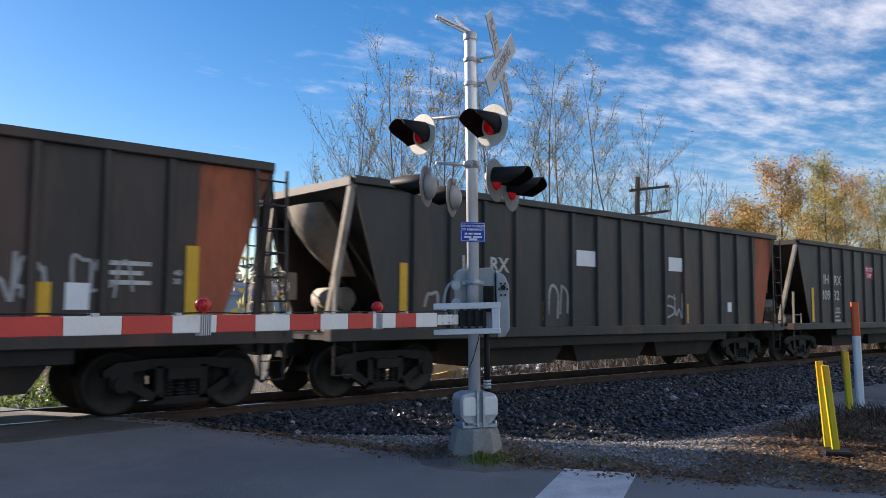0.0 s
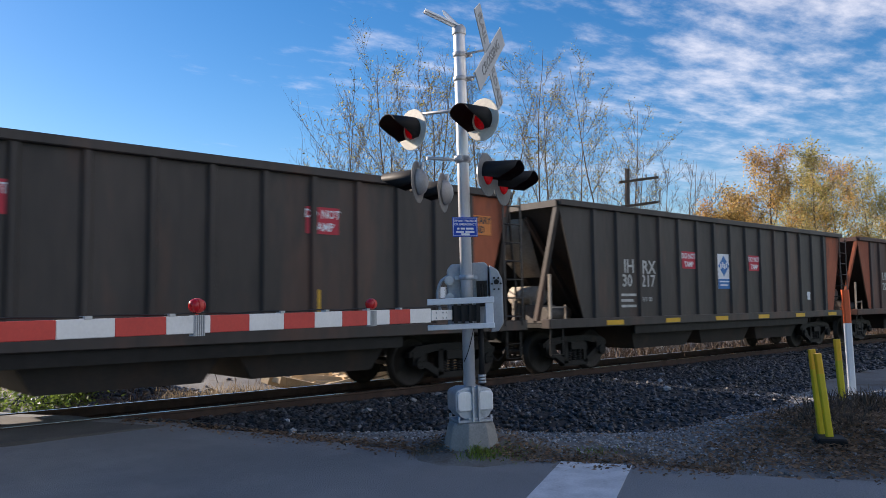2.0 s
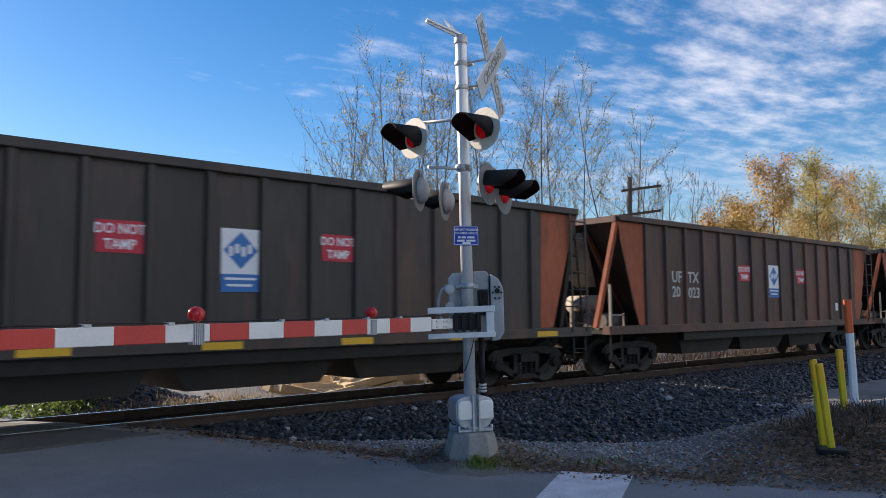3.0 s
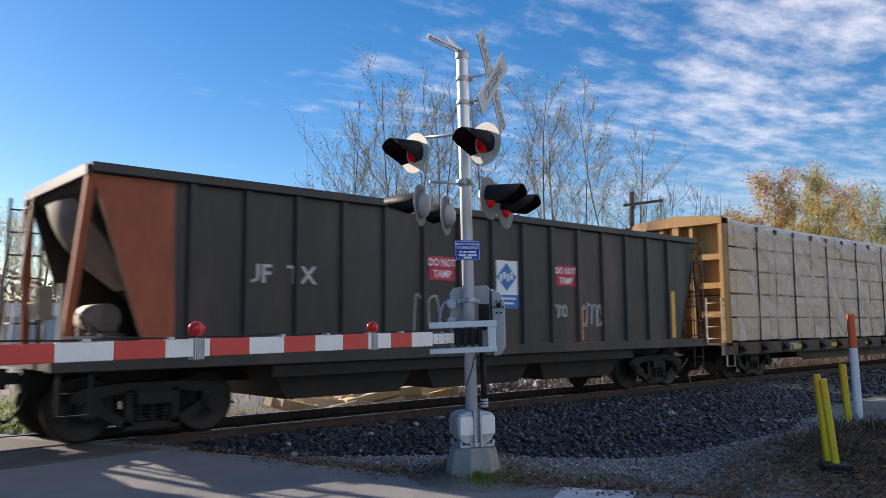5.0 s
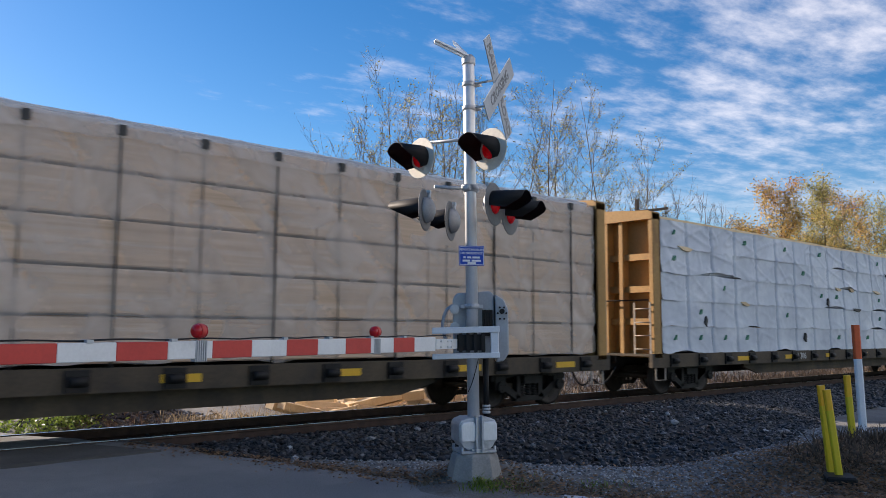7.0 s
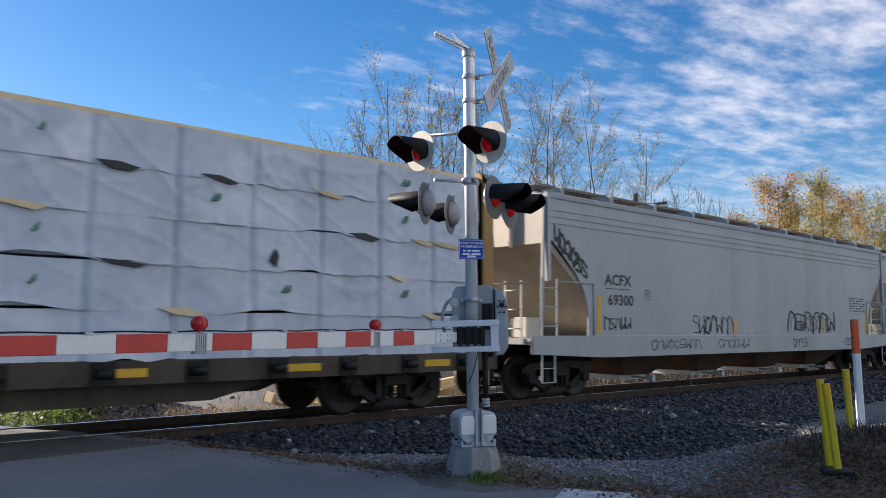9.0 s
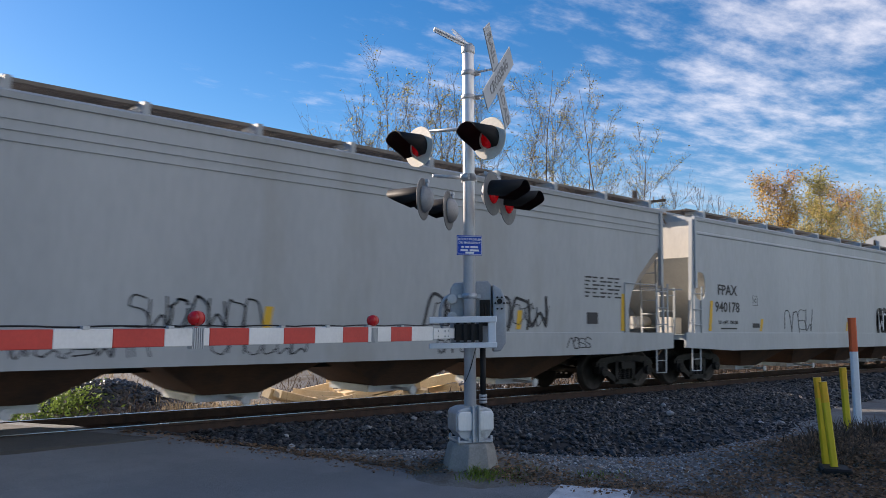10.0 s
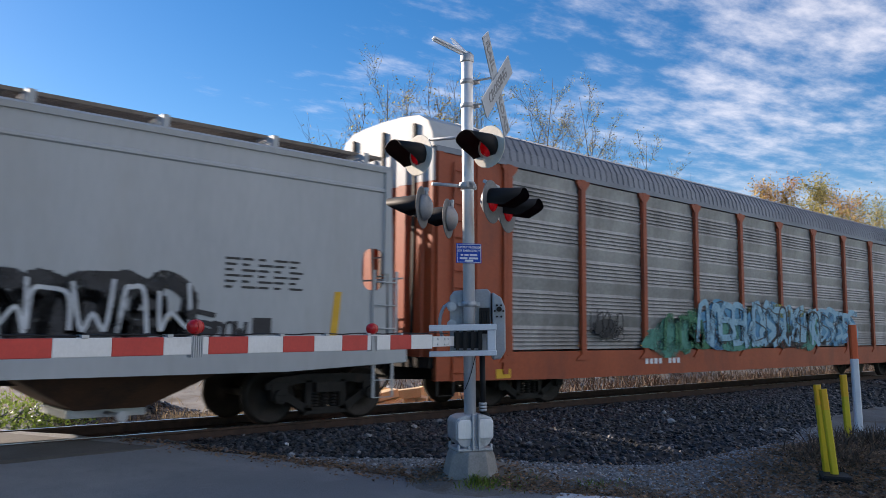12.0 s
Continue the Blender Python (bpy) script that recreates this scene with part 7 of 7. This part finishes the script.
for k, (a, Y, h) in enumerate(((50.2, 32, 12.2), (52.6, 33, 11.4), (51.7, 31, 12.0), (57.0, 33, 12.6), (56.4, 31, 11.4), (61, 33, 12.0), (47.5, 33, 10.5))):
    tree(a, Y, h, 3.2, 50 + k, 0, 0.1, "leafolive", BARE, 0.075, 10, fork=2, rise=(1.0, 2.6))
for k, (a, Y, h, sp, mt) in enumerate(((53.6, 29, 7.4, 3.8, "leafgold"), (59.0, 30, 9.6, 4.6, "leafgold"), (66.6, 31, 14.2, 5.2, "leafgold"), (72.6, 30, 15.0, 5.0, "leafolive"), (80, 31, 15.6, 5.2, "leafgold"), (87, 30, 14.8, 5.4, "leafolive"),
                                       (97.8, 31, 15.0, 5.6, "leafgold"), (81.7, 36, 14.0, 5.2, "leafolive"), (111.9, 31, 16.0, 5.8, "leafolive"))):
    tree(a, Y, h, sp, 80 + k, 7500, 0.125, mt, GOLD, 0.16, 15, 0.30, 0.2, 0.14, 3, (0.6, 1.8))
# low brush along the tree line
def brush(name, pts, count, size, mat, label, category="brush", blade=False):
    V, F = [], []
    r = random.Random(len(name) + count)
    for k in range(count):
        x, y, sx, h = r.choice(pts)
        x, y = x + r.gauss(0, sx), y + r.gauss(0, sx * 0.6)
        z = ground_z(x, y)
        if blade:
            c = Vector((x, y, z))
            d = Vector((r.gauss(0, 0.45), r.gauss(0, 0.45), 1)).normalized() * h * r.uniform(0.4, 1.1)
            w = Vector((r.uniform(-1, 1), r.uniform(-1, 1), 0)).normalized() * size
            base = len(V)
            m = c + d * 0.55
            e = c + d + Vector((d.x, d.y, -0.2 * h)) * 0.35
            for q in (c - w, c + w, m + w * 0.7, m - w * 0.7, e):
                V.append((q.x, q.y, q.z))
            F += [(base, base + 1, base + 2, base + 3), (base + 3, base + 2, base + 4)]
        else:
            leaf_quad(V, F, Vector((x, y, z + abs(r.gauss(0, h * 0.5)))), size * r.uniform(0.6, 1.4), r)
    return tagged(place(name, mesh_from(name, V, F), mat), label, category, kind="stuff")


brush("far_brush", [(a, 28 + 2 * math.sin(a), 2.2, 2.6) for a in range(16, 110, 3)], 9000, 0.20, "leafolive", "low mixed brush along the foot of the trees")
brush("far_brush_gold", [(a, 27 + 1.5 * math.sin(a * 2), 2.0, 3.2) for a in range(48, 110, 3)], 9000, 0.2, "leafgold", "golden brush along the foot of the trees")
brush("dry_grass", [(8.2, 16.2, 0.5, 0.55), (7.4, 16.6, 0.4, 0.4), (9.0, 16.6, 0.6, 0.5)], 900, 0.008, "straw", "clump of dry straw-coloured grass behind the track", "grass", True)
brush("green_weeds", [(4.6, 17.2, 0.5, 0.6), (3.6, 17.8, 0.6, 0.6), (2.6, 18, 0.7, 0.5), (5.2, 17.4, 0.3, 0.3), (3.0, 20, 1.0, 0.5), (5.0, 21, 1.0, 0.4), (1.0, 20, 1.0, 0.5)], 4200, 0.045, "leafgreen", "sunlit green weeds behind the track", "weeds")
brush("grey_weeds", [(6.0, 16.6, 0.7, 0.35), (12.5, 18.5, 1.2, 0.5), (19, 19, 2.5, 0.7), (26, 20, 3, 0.9)], 1500, 0.010, "weed", "dead grey-brown weeds behind the track", "weeds", True)
brush("bank_weeds", [(a, 17.2 + 1.2 * math.sin(a * 1.7), 1.6, 0.45) for a in range(15, 60, 2)], 9000, 0.016, "weed", "dead brown weeds on the bank behind the track", "weeds", True)
brush("field_grass", [(a, 22 + (a % 5), 2.5, 0.4) for a in range(0, 40, 3)], 4000, 0.014, "straw", "dry grass on the bank behind the track", "grass", True)
# weeds by the posts and at the foundation
brush("post_weeds", [(10.7, 4.45, 0.40, 0.17), (11.6, 4.5, 0.5, 0.22), (12.4, 4.6, 0.5, 0.30), (10.3, 4.1, 0.25, 0.12)], 1300, 0.010, "weed", "dark dead weeds round the marker posts", "weeds", True)
brush("base_grass", [(6.05, 6.25, 0.10, 0.13), (6.15, 6.15, 0.10, 0.10), (7.3, 5.6, 0.25, 0.06), (6.45, 6.05, 0.2, 0.07)], 420, 0.006, "leafgreen", "small green grass tuft at the concrete foundation", "grass", True)
brush("edge_straw", [(5.0, 8.6, 0.25, 0.05), (5.5, 7.8, 0.25, 0.05), (6.0, 6.9, 0.22, 0.05), (6.6, 6.0, 0.2, 0.05), (7.2, 5.0, 0.25, 0.05), (7.6, 4.2, 0.25, 0.05)], 1300, 0.006, "straw", "dry straw along the broken road edge", "grass", True)


def leaf_litter(name, count, pick, size):
    V, F = [], []
    r = random.Random(count)
    for k in range(count):
        x, y = pick(r)
        c = Vector((x, y, ground_z(x, y) + 0.012 + r.random() * 0.035))
        a = r.uniform(0, 6.28)
        t = Vector((math.cos(a), math.sin(a), r.uniform(-0.5, 0.5))) * size * r.uniform(0.6, 1.4)
        s = Vector((-t.y, t.x, r.uniform(-0.5, 0.5) * size)) * 0.6
        base = len(V)
        for q in (c - t, c + s, c + t, c - s):
            V.append((q.x, q.y, q.z))
        F += [(base, base + 1, base + 2), (base, base + 2, base + 3)]
    return tagged(place(name, mesh_from(name, V, F), "litter"), "curled brown fallen leaves lying in drifts", "leaves", kind="stuff")


def drift(r):
    while True:
        x, y = r.gauss(10.2, 1.5), r.gauss(3.5, 0.85)
        if x * ROAD_N.x + y * ROAD_N.y > ROAD_EDGE + r.uniform(-0.15, 0.6):
            return x, y


def edge_drift(r):
    u = r.uniform(0.5, 8.5)
    p = ROAD_U * u + ROAD_N * (ROAD_EDGE + r.gauss(0.12, 0.22))
    return p.x, p.y


leaf_litter("leaf_drift", 13000, drift, 0.028)
leaf_litter("post_leaves", 3600, lambda r: (r.gauss(11.3, 0.9), r.gauss(4.4, 0.35)), 0.03)
leaf_litter("edge_leaves", 5000, edge_drift, 0.026)
leaf_litter("scattered_leaves", 900, lambda r: (r.uniform(7, 14), r.uniform(4.5, 7.5)), 0.026)

# sawn timber pile behind the track
r_ = random.Random(9)
for k in range(34):
    L_ = r_.uniform(0.5, 2.6)
    bm = bmesh.new()
    w, h = r_.uniform(0.11, 0.17), r_.uniform(0.08, 0.13)
    box(bm, -L_ / 2, L_ / 2, -w, w, -h, h)
    bevelled(bm, 0.008, 1)
    x = 10.2 + 4.4 * r_.random()
    zz = -0.22 + r_.random() * 0.42 * smooth(9.6, 12.5, x)
    tagged_at(part("sawn_timber", bm, "rawwood"), pose(x, 16.6 + r_.uniform(-0.5, 0.7), zz, r_.uniform(-12, 12), r_.uniform(-14, 14), r_.uniform(-60, 30)),
              "pale sawn timber block thrown on a pile", "timber", "pile of sawn timbers behind the track")
rock_pts = [(16.4, 17.3), (17.4, 17.8), (18.6, 17.4), (15.9, 17.6)]


def rock_pick():
    x, y = rng.choice(rock_pts)
    x, y = x + rng.gauss(0, 0.5), y + rng.gauss(0, 0.35)
    return x, y, ground_z(x, y) + rng.random() * 0.35


stones("rubble_pile", 500, rock_pick, 0.08, "gravel", "heap of pale broken stone behind the track", "rubble")

def mound_pick():
    x, y = 6.3 + rng.gauss(0, 0.95), 18.0 + rng.gauss(0, 0.7)
    return x, y, ground_z(x, y)


stones("gravel_mound", 1600, mound_pick, 0.06, "stone", "mound of dark crushed stone behind the track", "gravel mound")

# utility pole
pole_t = thing("utility_pole", pose(31.5, 22.0, ground_z(31.5, 22) - 2.2, 0, 1.5, -35), "old timber utility pole with crossarms", "utility pole")
bm = bmesh.new()
rod(bm, (0, 0, 0), (0, 0, 9.9), 0.16, 12, 0.11)
part("pole_shaft", bm, "poletimber", pole_t)
for z in (9.3, 8.1):
    bm = bmesh.new()
    beam(bm, (-0.45, -0.12, z - 0.10), (1.5, -0.12, z + 0.22), 0.1, 0.12)
    part("crossarm", bm, "poletimber", pole_t)
    for x in (-0.35, 0.45, 0.9, 1.35):
        bm = bmesh.new()
        lathe(bm, [(0.02, z + 0.05), (0.05, z + 0.12), (0.05, z + 0.2), (0.02, z + 0.24)], "z", 8, Matrix.Translation((x, -0.12, 0.16 * x - 0.02)))
        part("insulator", bm, "galv", pole_t)

# far shed and far woods
shed = thing("far_shed", pose(24, 62, -1.2, 0, 0, -35), "long low pale blue sheet-metal building far off", "building")
bm = bmesh.new()
box(bm, -16, 16, -4, 4, 0, 4.0)
part("wall", bm, "paleblue", shed)
bm = bmesh.new()
prism(bm, [(-4.3, 3.9), (4.3, 3.9), (0, 5.0)], "x", -16.3, 16.3)
part("roof", bm, "roof", shed)
brush("far_woods", [(a * 4 - 30, 120 + 10 * math.sin(a), 4, 7.5) for a in range(0, 60)], 14000, 0.9, "haze", "hazy far woods on the skyline", "woods")
for k, (a, Y, h) in enumerate(((16, 62, 10), (19, 66, 11), (13, 60, 9.5), (23, 70, 9), (27, 75, 9))):
    tree(a, Y, h, 3.6, 140 + k, 2600, 0.085, "leafolive", "pale green tree far behind the track", 0.14, 9, 0.2)


# ---- movement of the train ----
TRAVEL = ((0.0, 0.0), (0.4, 5.29), (1.3, 17.64), (1.5, 20.41), (1.9, 25.97), (2.5, 34.31), (2.8, 38.75), (3.0, 41.75), (3.5, 48.65), (3.7, 51.47), (5.5, 76.92),
          (6.1, 85.27), (6.5, 90.84), (7.7, 107.62), (9.5, 132.79), (10.5, 147.02), (12.0, 168.30))


def travelled(t):
    return float(np.interp(t, [a for a, b in TRAVEL], [b for a, b in TRAVEL]))


def motions():
    for car, x in CARS:
        walk(car, [(t, on_track(x - s)) for t, s in TRAVEL])
    # wheels roll on the rails, less than a quarter turn from row to row
    steps = [i / FPS for i in range(12 * FPS + 1)]
    for wheel, dx in WHEELS:
        walk(wheel, [(t, Matrix.Translation((dx, 0, 0.457)) @ Matrix.Rotation(-travelled(t) / 0.457, 4, "Y")) for t in steps])


motions()
